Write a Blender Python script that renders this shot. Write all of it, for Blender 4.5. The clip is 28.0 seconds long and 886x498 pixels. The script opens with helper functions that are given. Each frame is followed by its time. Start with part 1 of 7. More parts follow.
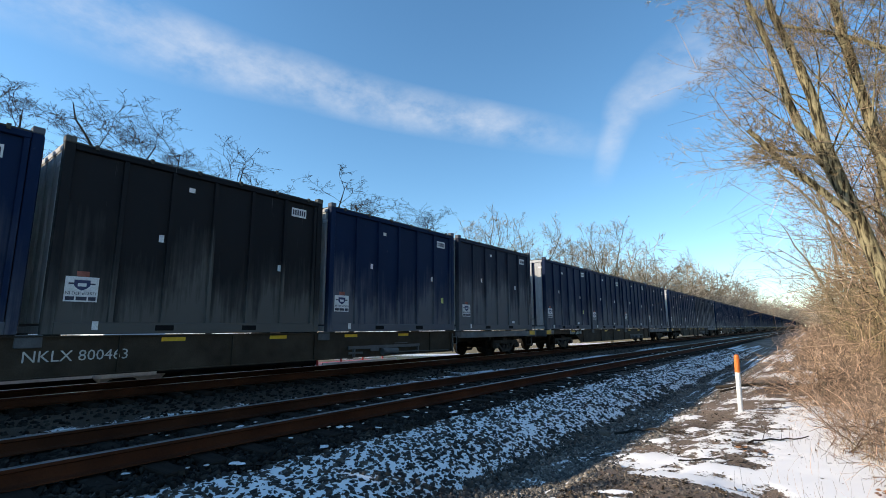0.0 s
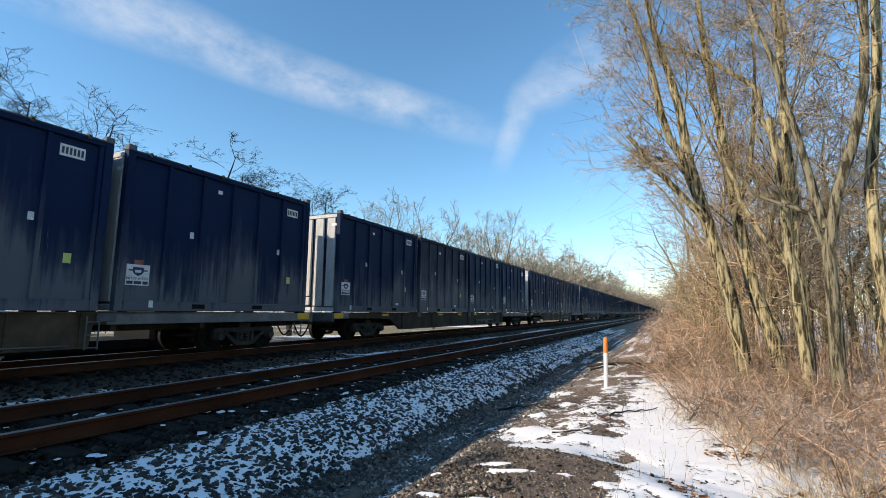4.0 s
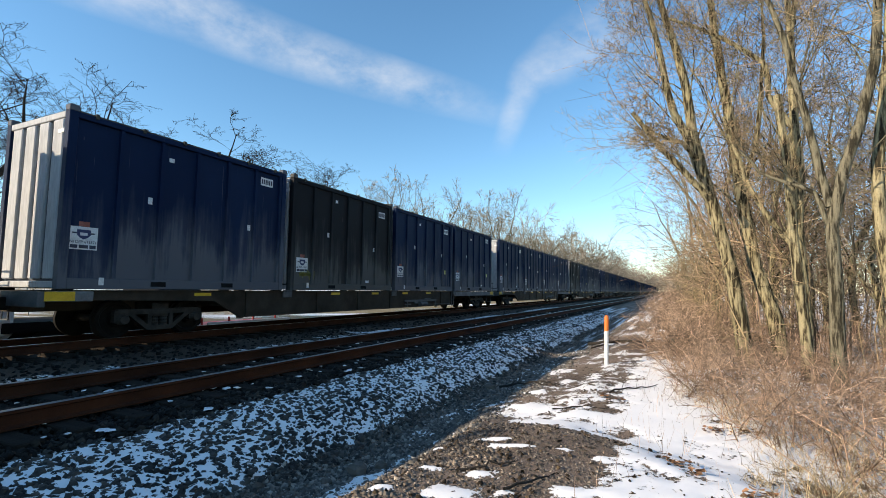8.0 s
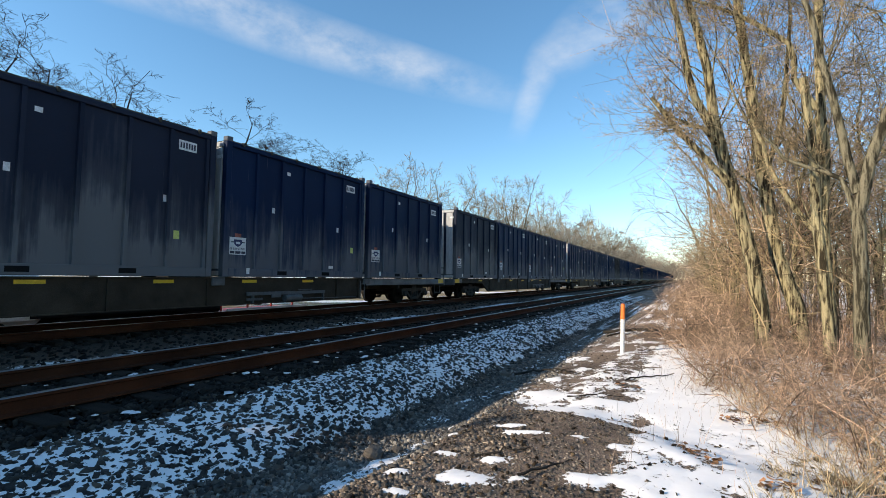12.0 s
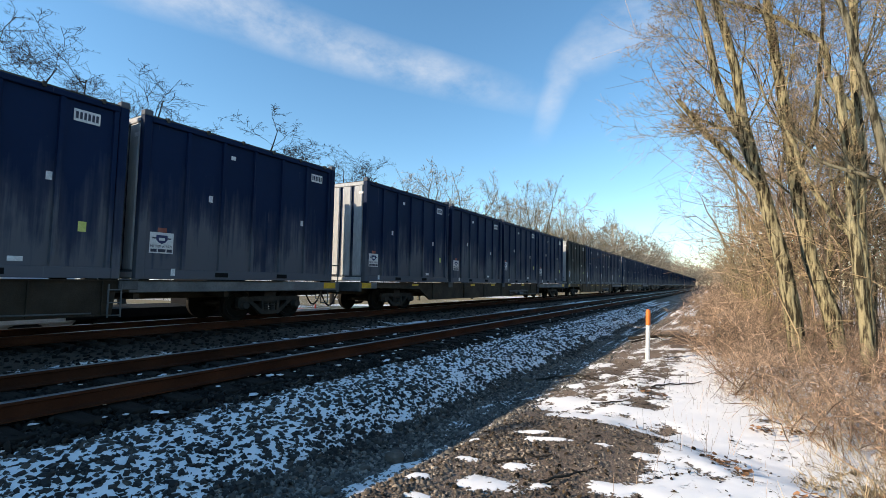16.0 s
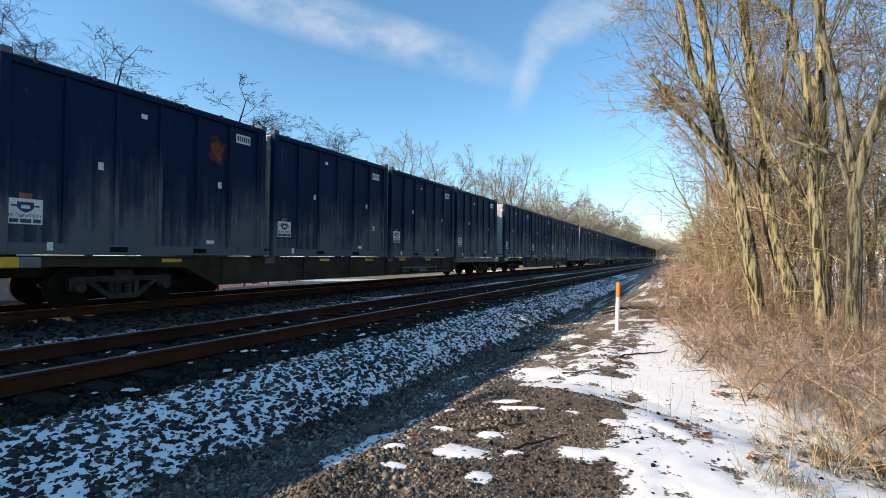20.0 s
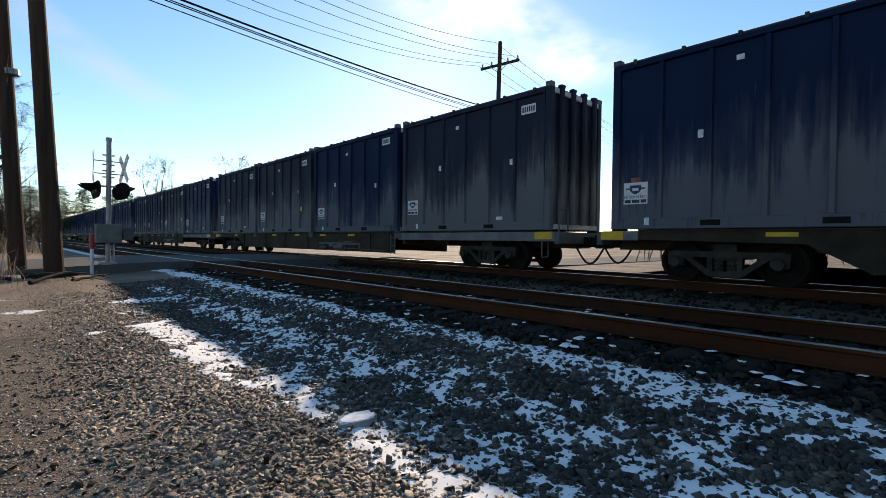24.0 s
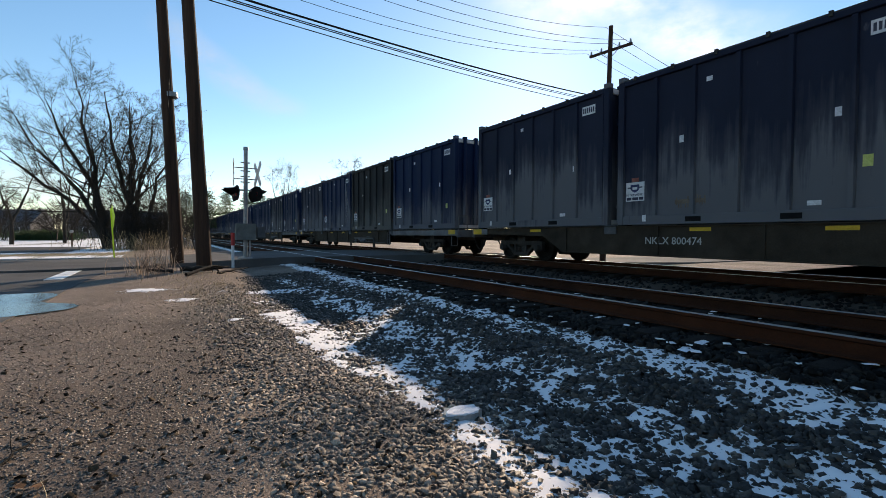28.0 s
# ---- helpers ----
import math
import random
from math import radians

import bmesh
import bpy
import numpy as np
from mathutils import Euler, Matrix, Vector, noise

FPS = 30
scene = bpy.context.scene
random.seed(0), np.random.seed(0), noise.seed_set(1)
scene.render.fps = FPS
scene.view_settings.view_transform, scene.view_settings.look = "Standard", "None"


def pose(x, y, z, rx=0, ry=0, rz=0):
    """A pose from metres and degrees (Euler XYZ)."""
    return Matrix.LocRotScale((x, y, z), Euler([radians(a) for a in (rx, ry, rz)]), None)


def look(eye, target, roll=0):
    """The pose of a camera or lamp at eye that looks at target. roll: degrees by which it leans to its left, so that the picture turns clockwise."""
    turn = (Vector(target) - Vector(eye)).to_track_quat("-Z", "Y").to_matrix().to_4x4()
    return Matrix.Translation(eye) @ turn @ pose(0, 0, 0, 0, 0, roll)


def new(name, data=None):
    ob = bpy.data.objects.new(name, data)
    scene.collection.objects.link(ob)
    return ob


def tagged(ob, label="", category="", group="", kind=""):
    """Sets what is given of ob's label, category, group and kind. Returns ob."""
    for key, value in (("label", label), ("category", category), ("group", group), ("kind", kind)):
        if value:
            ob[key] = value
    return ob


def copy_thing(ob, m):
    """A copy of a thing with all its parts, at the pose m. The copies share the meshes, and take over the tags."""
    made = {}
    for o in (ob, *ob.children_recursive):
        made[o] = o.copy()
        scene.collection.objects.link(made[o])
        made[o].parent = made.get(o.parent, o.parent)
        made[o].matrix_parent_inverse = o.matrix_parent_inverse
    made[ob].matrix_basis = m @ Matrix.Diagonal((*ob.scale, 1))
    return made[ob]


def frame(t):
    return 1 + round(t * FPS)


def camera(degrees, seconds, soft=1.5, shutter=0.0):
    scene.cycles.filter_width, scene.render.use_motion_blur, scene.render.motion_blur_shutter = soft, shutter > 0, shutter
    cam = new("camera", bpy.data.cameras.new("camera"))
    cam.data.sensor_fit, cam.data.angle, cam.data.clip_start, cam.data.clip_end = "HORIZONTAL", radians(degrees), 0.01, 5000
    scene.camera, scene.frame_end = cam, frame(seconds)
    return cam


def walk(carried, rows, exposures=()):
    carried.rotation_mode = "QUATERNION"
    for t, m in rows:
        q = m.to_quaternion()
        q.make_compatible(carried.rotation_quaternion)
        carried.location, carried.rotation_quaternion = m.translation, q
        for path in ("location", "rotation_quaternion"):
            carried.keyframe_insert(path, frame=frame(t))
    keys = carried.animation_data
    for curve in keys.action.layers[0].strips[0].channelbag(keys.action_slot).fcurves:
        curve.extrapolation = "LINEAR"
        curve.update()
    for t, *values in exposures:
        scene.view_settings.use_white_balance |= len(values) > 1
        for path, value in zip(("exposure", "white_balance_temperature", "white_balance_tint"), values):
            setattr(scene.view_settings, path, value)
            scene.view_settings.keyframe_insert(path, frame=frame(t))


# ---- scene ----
cam = camera(86.3, 28.0, soft=0.8)

# Eye one for the up-line view, eye two after the turn; world: y along the rails, x across them, z = 0 on the rail heads.
EYE_A, EYE_B = (0.0, 0.0, 1.175), (-0.757, 0.23, 0.818)
TURNS_A = (  # seconds, yaw, pitch, roll
    (0, 37.94, 9.51, 0.24),
    (0.5, 35.1, 9.02, 0.12),
    (1, 32.76, 8.65, -0.01),
    (1.5, 30.86, 8.39, -0.18),
    (2, 29.29, 8.1, -0.32),
    (2.5, 27.98, 7.97, -0.35),
    (3, 27, 7.82, -0.49),
    (3.5, 26.2, 7.62, -0.56),
    (5.5, 23.94, 6.32, -0.8),
    (6, 23.91, 5.68, -0.79),
    (6.5, 24.28, 5.3, -0.79),
    (7, 24.71, 4.92, -0.82),
    (7.5, 25.34, 4.82, -0.78),
    (8, 25.7, 4.85, -0.67),
    (8.5, 25.71, 4.89, -0.81),
    (9, 25.68, 4.86, -0.87),
    (9.5, 26.04, 4.55, -0.87),
    (10, 26.81, 4.17, -0.87),
    (10.5, 27.6, 3.81, -0.76),
    (11, 27.82, 3.59, -0.68),
    (11.5, 27.62, 3.46, -0.7),
    (12, 27.51, 3.33, -0.81),
    (12.5, 27.58, 3.19, -0.81),
    (14.5, 28.58, 2.81, -0.92),
    (15, 28.85, 2.74, -0.98),
    (15.5, 29.38, 3.14, -0.97),
    (16, 30.11, 3.81, -1.04),
    (16.5, 30.27, 4.03, -1.18),
    (17, 29.96, 3.61, -1.23),
    (17.5, 29.08, 3.05, -1.2),
    (18, 28.07, 2.89, -1.17),
    (18.5, 27.36, 2.35, -1.14),
    (19, 27.33, 1.7, -1.12),
    (19.5, 27.28, 1.2, -0.95),
    (20, 27.1, 0.76, -0.75),
    (20.5, 33.07, 0.24, -0.85),
)
TURNS_GAP = (
    (21.0, 54.5, 0.15, -0.8, 0.22), (21.5, 82.0, 0.0, -0.9, 0.5), (22.0, 107.0, -0.15, -0.95, 0.8),
)
TURNS_B = (
    (22.5, 123.01, -0.23, -1.01),
    (23, 127.96, -0.27, -1.07),
    (23.5, 132.69, -0.66, -0.67),
    (24, 137.01, -1.13, -0.56),
    (24.5, 140.54, -1.46, -0.49),
    (25, 143.37, -1.53, -0.76),
    (25.5, 145.6, -1.78, -0.42),
    (26, 147.34, -1.83, -0.39),
    (26.5, 148.69, -1.87, -0.37),
    (27, 149.76, -1.84, -0.36),
    (27.5, 150.39, -1.85, -0.34),
    (28, 149.64, -1.67, -0.22),
)
path = [(t, pose(*EYE_A, 90 + p, r, y)) for t, y, p, r in TURNS_A]
for t, y, p, r, k in TURNS_GAP:
    path.append((t, pose(*Vector(EYE_A).lerp(Vector(EYE_B), k), 90 + p, r, y)))
path += [(t, pose(*EYE_B, 90 + p, r, y)) for t, y, p, r in TURNS_B]
walk(cam, path, exposures=((0.0, 0.36, 7050, 10), (3.0, 0.40, 7200, 10), (6.0, 0.42, 7300, 10), (20.5, 0.42, 7350, 10), (22.5, 0.24, 8000, 15), (25.0, 0.12, 8000, 15), (28.0, 0.06, 7950, 15)))

# ---- light ----
SUN_AZ, SUN_EL = 138.6, 22.5   # degrees, counter-clockwise from +y
sun_way = Vector((-math.sin(radians(SUN_AZ)) * math.cos(radians(SUN_EL)), math.cos(radians(SUN_AZ)) * math.cos(radians(SUN_EL)), math.sin(radians(SUN_EL))))
world = bpy.data.worlds.new("sky")
scene.world = world
world.use_nodes = True
wn, wl = world.node_tree.nodes, world.node_tree.links
sky = wn.new("ShaderNodeTexSky")
sky.sky_type, sky.sun_disc = "NISHITA", False
sky.sun_elevation, sky.sun_rotation = radians(SUN_EL), radians(-SUN_AZ)
sky.air_density, sky.dust_density, sky.ozone_density = 1.0, 0.10, 4.4
deep = wn.new("ShaderNodeHueSaturation")
deep.inputs["Saturation"].default_value, deep.inputs["Hue"].default_value = 1.10, 0.494
wl.new(sky.outputs[0], deep.inputs["Color"])
wl.new(deep.outputs[0], wn["Background"].inputs[0])
wn["Background"].inputs[1].default_value = 0.195
lamp = bpy.data.lights.new("sun", "SUN")
lamp.energy, lamp.angle, lamp.color = 5.0, radians(0.55), (1.0, 0.90, 0.76)
sun = new("sun", lamp)
sun.matrix_world = look(sun_way * 200, (0, 0, 0))

# ---- materials ----
def shader(name):
    m = bpy.data.materials.new(name)
    m.use_nodes = True
    n = m.node_tree.nodes
    return m, n, m.node_tree.links, n["Principled BSDF"]


def noise_node(n, l, scale, detail=4.0, rough=0.6, stretch=(1, 1, 1), coord="Object"):
    tc = n.new("ShaderNodeTexCoord")
    mp = n.new("ShaderNodeMapping")
    mp.inputs["Scale"].default_value = stretch
    l.new(tc.outputs[coord], mp.inputs[0])
    t = n.new("ShaderNodeTexNoise")
    t.inputs["Scale"].default_value, t.inputs["Detail"].default_value, t.inputs["Roughness"].default_value = scale, detail, rough
    l.new(mp.outputs[0], t.inputs["Vector"])
    return t.outputs["Fac"]


def ramp(n, l, fac, stops):
    r = n.new("ShaderNodeValToRGB")
    e = r.color_ramp.elements
    while len(e) < len(stops):
        e.new(0.5)
    for k, (pos, col) in zip(e, stops):
        k.position, k.color = pos, (*col, 1) if len(col) == 3 else col
    l.new(fac, r.inputs[0])
    return r.outputs[0]


def mixc(n, l, fac, a, b, how="MIX"):
    m = n.new("ShaderNodeMix")
    m.data_type, m.blend_type = "RGBA", how
    for sock, v in ((m.inputs[0], fac), (m.inputs[6], a), (m.inputs[7], b)):
        if isinstance(v, (int, float)):
            sock.default_value = v
        elif isinstance(v, tuple):
            sock.default_value = (*v, 1)
        else:
            l.new(v, sock)
    return m.outputs[2]


def bump(n, l, bsdf, height, strength, dist=0.02):
    b = n.new("ShaderNodeBump")
    b.inputs["Strength"].default_value, b.inputs["Distance"].default_value = strength, dist
    l.new(height, b.inputs["Height"])
    l.new(b.outputs[0], bsdf.inputs["Normal"])


def plain(name, dark, light, rough=0.7, metal=0.0, scale=3.0, fine=40.0, relief=0.3, stretch=(1, 1, 1), island=False, rnd=False, spec=None):
    """A surface of two close colours, mottled at a broad and a fine scale."""
    m, n, l, b = shader(name)
    broad = noise_node(n, l, scale, 5, 0.6, stretch)
    grain = noise_node(n, l, fine, 3, 0.6, stretch)
    c = mixc(n, l, ramp(n, l, broad, ((0.3, (0, 0, 0)), (0.7, (1, 1, 1)))), dark, light)
    g = ramp(n, l, grain, ((0.25, (0.75, 0.75, 0.75)), (0.75, (1.15, 1.15, 1.15))))
    c = mixc(n, l, 0.8, c, g, "MULTIPLY")
    if island:
        geo = n.new("ShaderNodeNewGeometry")
        c = mixc(n, l, 1.0, c, ramp(n, l, geo.outputs["Random Per Island"], ((0.0, (0.28, 0.28, 0.28)), (0.6, (1.0, 0.98, 0.95)), (0.85, (1.7, 1.62, 1.5)), (1.0, (2.6, 2.5, 2.35)))), "MULTIPLY")
    if rnd:
        info = n.new("ShaderNodeObjectInfo")
        c = mixc(n, l, 1.0, c, ramp(n, l, info.outputs["Random"], ((0.0, (0.7, 0.7, 0.72)), (0.6, (1.0, 1.0, 1.0)), (1.0, (1.9, 1.65, 1.35)))), "MULTIPLY")
    l.new(c, b.inputs["Base Color"])
    b.inputs["Roughness"].default_value, b.inputs["Metallic"].default_value = rough, metal
    b.inputs["Specular IOR Level"].default_value = spec if spec is not None else 0.12 if rough > 0.6 else 0.4
    bump(n, l, b, grain, relief)
    return m


def furrowed(name, groove, mid, ridge):
    """Bark with long upright furrows, blotched at a broader scale."""
    m, n, l, b = shader(name)
    cut = noise_node(n, l, 16.0, 5, 0.65, (1, 1, 0.14))
    blotch = noise_node(n, l, 1.1, 4, 0.6)
    c = mixc(n, l, blotch, mid, ridge)
    c = mixc(n, l, ramp(n, l, cut, ((0.42, (0, 0, 0)), (0.56, (1, 1, 1)))), groove, c)
    grain = noise_node(n, l, 60.0, 3)
    c = mixc(n, l, 0.6, c, ramp(n, l, grain, ((0.3, (0.65, 0.65, 0.65)), (0.7, (1.15, 1.15, 1.15)))), "MULTIPLY")
    l.new(c, b.inputs["Base Color"])
    b.inputs["Roughness"].default_value, b.inputs["Specular IOR Level"].default_value = 0.95, 0.12
    bump(n, l, b, cut, 1.0, 0.04)
    return m


def container_paint(name, top, low, dirt=0.0):
    """Weathered container paint: each panel is dusted to its own height with grey road dirt, in streaks."""
    m, n, l, b = shader(name)
    info = n.new("ShaderNodeObjectInfo")
    tc = n.new("ShaderNodeTexCoord")
    sep = n.new("ShaderNodeSeparateXYZ")
    l.new(tc.outputs["Object"], sep.inputs[0])
    shift = n.new("ShaderNodeVectorMath")
    shift.operation = "MULTIPLY_ADD"
    shift.inputs[1].default_value = (31.0, 57.0, 0.0)
    l.new(info.outputs["Random"], shift.inputs[0])
    l.new(tc.outputs["Object"], shift.inputs[2])

    def noise(scale, detail, stretch):
        mp = n.new("ShaderNodeMapping")
        mp.inputs["Scale"].default_value = stretch
        l.new(shift.outputs[0], mp.inputs[0])
        t = n.new("ShaderNodeTexNoise")
        t.inputs["Scale"].default_value, t.inputs["Detail"].default_value, t.inputs["Roughness"].default_value = scale, detail, 0.62
        l.new(mp.outputs[0], t.inputs["Vector"])
        return t.outputs["Fac"]

    def calc(op, a, v, w=None):
        k = n.new("ShaderNodeMath")
        k.operation = op
        for sock, val in zip(k.inputs, (a, v, w)):
            if isinstance(val, (int, float)):
                sock.default_value = val
            elif val is not None:
                l.new(val, sock)
        return k.outputs[0]

    tint = ramp(n, l, info.outputs["Random"], ((0.0, (0.84, 0.86, 0.9)), (0.5, (1.0, 1.0, 1.0)), (1.0, (1.15, 1.12, 1.1))))
    broad = noise(0.9, 5, (1, 1, 1))
    c = mixc(n, l, 1.0, mixc(n, l, broad, top, tuple(v * 1.5 for v in top)), tint, "MULTIPLY")
    streak = noise(7.0, 6, (1, 1, 0.05))
    cloudy = noise(1.3, 4, (1, 1, 0.5))
    # height of the dirt line differs from panel to panel
    rnd = calc("FRACT", calc("MULTIPLY", info.outputs["Random"], 7.31), 0.0)
    line = calc("MULTIPLY_ADD", calc("MULTIPLY_ADD", noise(0.35, 2, (1, 1, 1)), 0.9, calc("MULTIPLY_ADD", rnd, 0.4, 0.16)), 2.4, -0.85)
    depth = calc("SUBTRACT", line, sep.outputs["Z"])
    veil = calc("ADD", calc("MULTIPLY_ADD", depth, 0.32, dirt), calc("ADD", calc("MULTIPLY", streak, 0.9), calc("MULTIPLY", cloudy, 0.7)))
    dust = ramp(n, l, veil, ((0.52, (0, 0, 0)), (0.80, (0.22, 0.22, 0.22)), (1.05, (0.72, 0.72, 0.72))))
    c = mixc(n, l, dust, c, low)
    scuff = noise(5.0, 7, (1, 1, 0.35))
    c = mixc(n, l, ramp(n, l, scuff, ((0.69, (0, 0, 0)), (0.77, (0.4, 0.4, 0.4)))), c, low)
    run = noise(16.0, 3, (1, 1, 0.03))
    c = mixc(n, l, ramp(n, l, run, ((0.70, (0, 0, 0)), (0.74, (0.3, 0.3, 0.3)))), c, (0.16, 0.165, 0.17))
    l.new(c, b.inputs["Base Color"])
    b.inputs["Roughness"].default_value = 0.6
    b.inputs["Specular IOR Level"].default_value = 0.08
    bump(n, l, b, broad, 0.15, 0.05)
    return m


M_BLUE = container_paint("navy_container_paint", (0.0034, 0.0122, 0.038), (0.135, 0.14, 0.152))
# greyer paint: real dust, and on the last cars glare put into the colour
M_DUST_HAZE = container_paint("dusty_hazed_navy_paint", (0.013, 0.0172, 0.031), (0.16, 0.162, 0.168), 0.14)
M_DARK = container_paint("black_container_paint", (0.010, 0.0105, 0.012), (0.12, 0.118, 0.11))
# container ends: pale grey, far lighter than the sides
M_END = plain("pale_end_paint", (0.36, 0.36, 0.365), (0.56, 0.56, 0.565), 0.8, scale=1.2, fine=20, stretch=(1, 1, 0.2))
M_LID = plain("dusty_tarpaulin", (0.025, 0.026, 0.024), (0.085, 0.082, 0.07), 0.85, scale=0.8, fine=15)
M_SILL = plain("car_frame_paint", (0.03, 0.0225, 0.0155), (0.074, 0.057, 0.04), 0.75, scale=1.5, rnd=True)
M_SILL_GREY = plain("grey_car_paint", (0.07, 0.073, 0.075), (0.13, 0.133, 0.136), 0.7, scale=2.0)
M_STEEL_DARK = plain("bogie_steel", (0.008, 0.0065, 0.0055), (0.018, 0.015, 0.012), 0.75, 0.1)
M_YELLOW = plain("reflective_yellow", (0.55, 0.31, 0.01), (0.72, 0.42, 0.02), 0.5, scale=4)
M_LABEL = plain("label_white", (0.55, 0.55, 0.55), (0.72, 0.72, 0.72), 0.6, scale=8)
M_PRINT = plain("label_print", (0.02, 0.025, 0.05), (0.04, 0.045, 0.07), 0.6)
M_LOGO = plain("label_navy", (0.02, 0.03, 0.09), (0.03, 0.04, 0.12), 0.6)
M_BLACK = plain("black_recess", (0.006, 0.006, 0.007), (0.012, 0.012, 0.012), 0.9)
M_GREEN_LABEL = plain("yellow_green_label", (0.5, 0.55, 0.12), (0.6, 0.62, 0.2), 0.6)
M_RED_LABEL = plain("faded_red_label", (0.22, 0.07, 0.05), (0.34, 0.13, 0.1), 0.7)
M_RUST, n, l, bs = shader("rust_stain")
bs.inputs["Base Color"].default_value, bs.inputs["Roughness"].default_value = (0.26, 0.075, 0.025, 1), 0.9
tc = n.new("ShaderNodeTexCoord")
ln = n.new("ShaderNodeVectorMath")
ln.operation = "LENGTH"
sq = n.new("ShaderNodeMapping")
sq.inputs["Scale"].default_value = (1, 3.4, 2.2)
l.new(tc.outputs["Object"], sq.inputs[0])
l.new(sq.outputs[0], ln.inputs[0])
su = n.new("ShaderNodeMath")
su.operation = "SUBTRACT"
l.new(noise_node(n, l, 6.0, 4, 0.6), su.inputs[0])
half_way = n.new("ShaderNodeMath")
half_way.operation, half_way.inputs[1].default_value = "MULTIPLY", 0.55
l.new(ln.outputs["Value"], half_way.inputs[0])
l.new(half_way.outputs[0], su.inputs[1])
l.new(ramp(n, l, su.outputs[0], ((0.02, (0, 0, 0)), (0.4, (0.85, 0.85, 0.85)))), bs.inputs["Alpha"])
M_RAIL = plain("rusty_rail", (0.036, 0.0118, 0.0058), (0.082, 0.0265, 0.0115), 0.8, scale=1.2, fine=60)
M_RAIL_TOP = plain("worn_rail_head", (0.28, 0.26, 0.25), (0.42, 0.4, 0.38), 0.32, 0.9, scale=2)
M_DEBRIS = plain("leaf_litter", (0.022, 0.016, 0.011), (0.085, 0.06, 0.038), 0.9, scale=2, island=True)
M_TIE = plain("creosoted_tie", (0.014, 0.010, 0.008), (0.032, 0.025, 0.019), 0.9, scale=4, fine=30, stretch=(0.3, 2, 2))
M_BARK_GREY = furrowed("grey_bark", (0.035, 0.03, 0.02), (0.15, 0.13, 0.085), (0.25, 0.222, 0.155))
M_PLATE = plain("pale_grey_plate", (0.1, 0.1, 0.1), (0.2, 0.2, 0.2), 0.7, scale=1.5, fine=25)
M_FRAME = plain("dusty_bogie_casting", (0.016, 0.0135, 0.011), (0.055, 0.048, 0.041), 0.8)
M_GRAVEL = plain("path_gravel", (0.115, 0.087, 0.065), (0.32, 0.256, 0.2), 0.75, scale=1.0, fine=60, island=True, spec=0.5)
# darker version of the path gravel for the mound and the path ahead
M_GRAVEL_DARK = plain("dark_gravel", (0.055, 0.045, 0.036), (0.215, 0.178, 0.145), 0.8, scale=1.0, fine=60, island=True, spec=0.3)
M_STONE = plain("ballast_stone", (0.014, 0.0115, 0.0092), (0.08, 0.066, 0.053), 0.6, scale=1.0, fine=60, island=True, spec=0.4)
M_TOE = plain("crushed_stone", (0.075, 0.068, 0.06), (0.215, 0.198, 0.176), 0.7, scale=0.8, fine=60, island=True, spec=0.4)
# track ballast: the deep shade by the train is put into the stone colour
M_STONE_SHADED = plain("shade_darkened_ballast", (0.011, 0.0095, 0.008), (0.03, 0.026, 0.022), 0.75, scale=1.0, fine=60, island=True)
M_BARK = furrowed("yellow_grey_bark", (0.04, 0.032, 0.02), (0.29, 0.24, 0.135), (0.45, 0.385, 0.235))
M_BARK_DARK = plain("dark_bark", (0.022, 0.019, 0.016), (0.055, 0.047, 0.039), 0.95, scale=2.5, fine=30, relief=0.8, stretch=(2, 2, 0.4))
M_TWIG = plain("twig_bark", (0.2, 0.15, 0.095), (0.38, 0.29, 0.18), 0.9, scale=0.6, island=True)
M_TWIG_RED = plain("reddish_twig", (0.17, 0.108, 0.077), (0.52, 0.385, 0.29), 0.9, scale=0.7, island=True)
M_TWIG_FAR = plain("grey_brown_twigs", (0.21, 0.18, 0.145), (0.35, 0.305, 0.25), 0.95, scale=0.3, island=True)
# sunlight on the crowns beyond the tracks is put into this paler colour
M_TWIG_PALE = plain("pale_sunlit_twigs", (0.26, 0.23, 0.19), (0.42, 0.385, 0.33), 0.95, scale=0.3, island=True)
M_STRAW = plain("dry_straw", (0.35, 0.275, 0.175), (0.5, 0.41, 0.28), 0.9, scale=2, island=True)
M_POLE = plain("creosoted_pole", (0.035, 0.02, 0.014), (0.075, 0.042, 0.028), 0.85, scale=2.5, fine=25, stretch=(3, 3, 0.2))
M_ASPHALT = plain("old_asphalt", (0.075, 0.07, 0.066), (0.13, 0.122, 0.115), 0.9, scale=0.5, fine=70)
M_WHITE = plain("white_paint", (0.68, 0.68, 0.66), (0.82, 0.82, 0.8), 0.55, scale=6)
M_ORANGE = plain("orange_paint", (0.72, 0.16, 0.03), (0.85, 0.23, 0.05), 0.5, scale=6)
M_ALU = plain("weathered_aluminium", (0.22, 0.23, 0.23), (0.36, 0.37, 0.37), 0.5, 0.6, scale=4)
M_LIME = plain("fluorescent_yellow_green", (0.55, 0.75, 0.02), (0.7, 0.85, 0.05), 0.5, scale=5)
M_RED = plain("red_paint", (0.42, 0.02, 0.02), (0.55, 0.04, 0.03), 0.45, scale=3)
M_SNOW = plain("snow", (0.84, 0.825, 0.83), (0.92, 0.9, 0.9), 0.9, scale=3, fine=25, relief=0.4)
M_WIRE = plain("cable_sheath", (0.01, 0.01, 0.01), (0.02, 0.02, 0.02), 0.7)
M_GLASS_RED = plain("red_lens", (0.12, 0.005, 0.005), (0.2, 0.01, 0.01), 0.2)
M_CONCRETE = plain("concrete", (0.3, 0.29, 0.27), (0.42, 0.41, 0.38), 0.9)
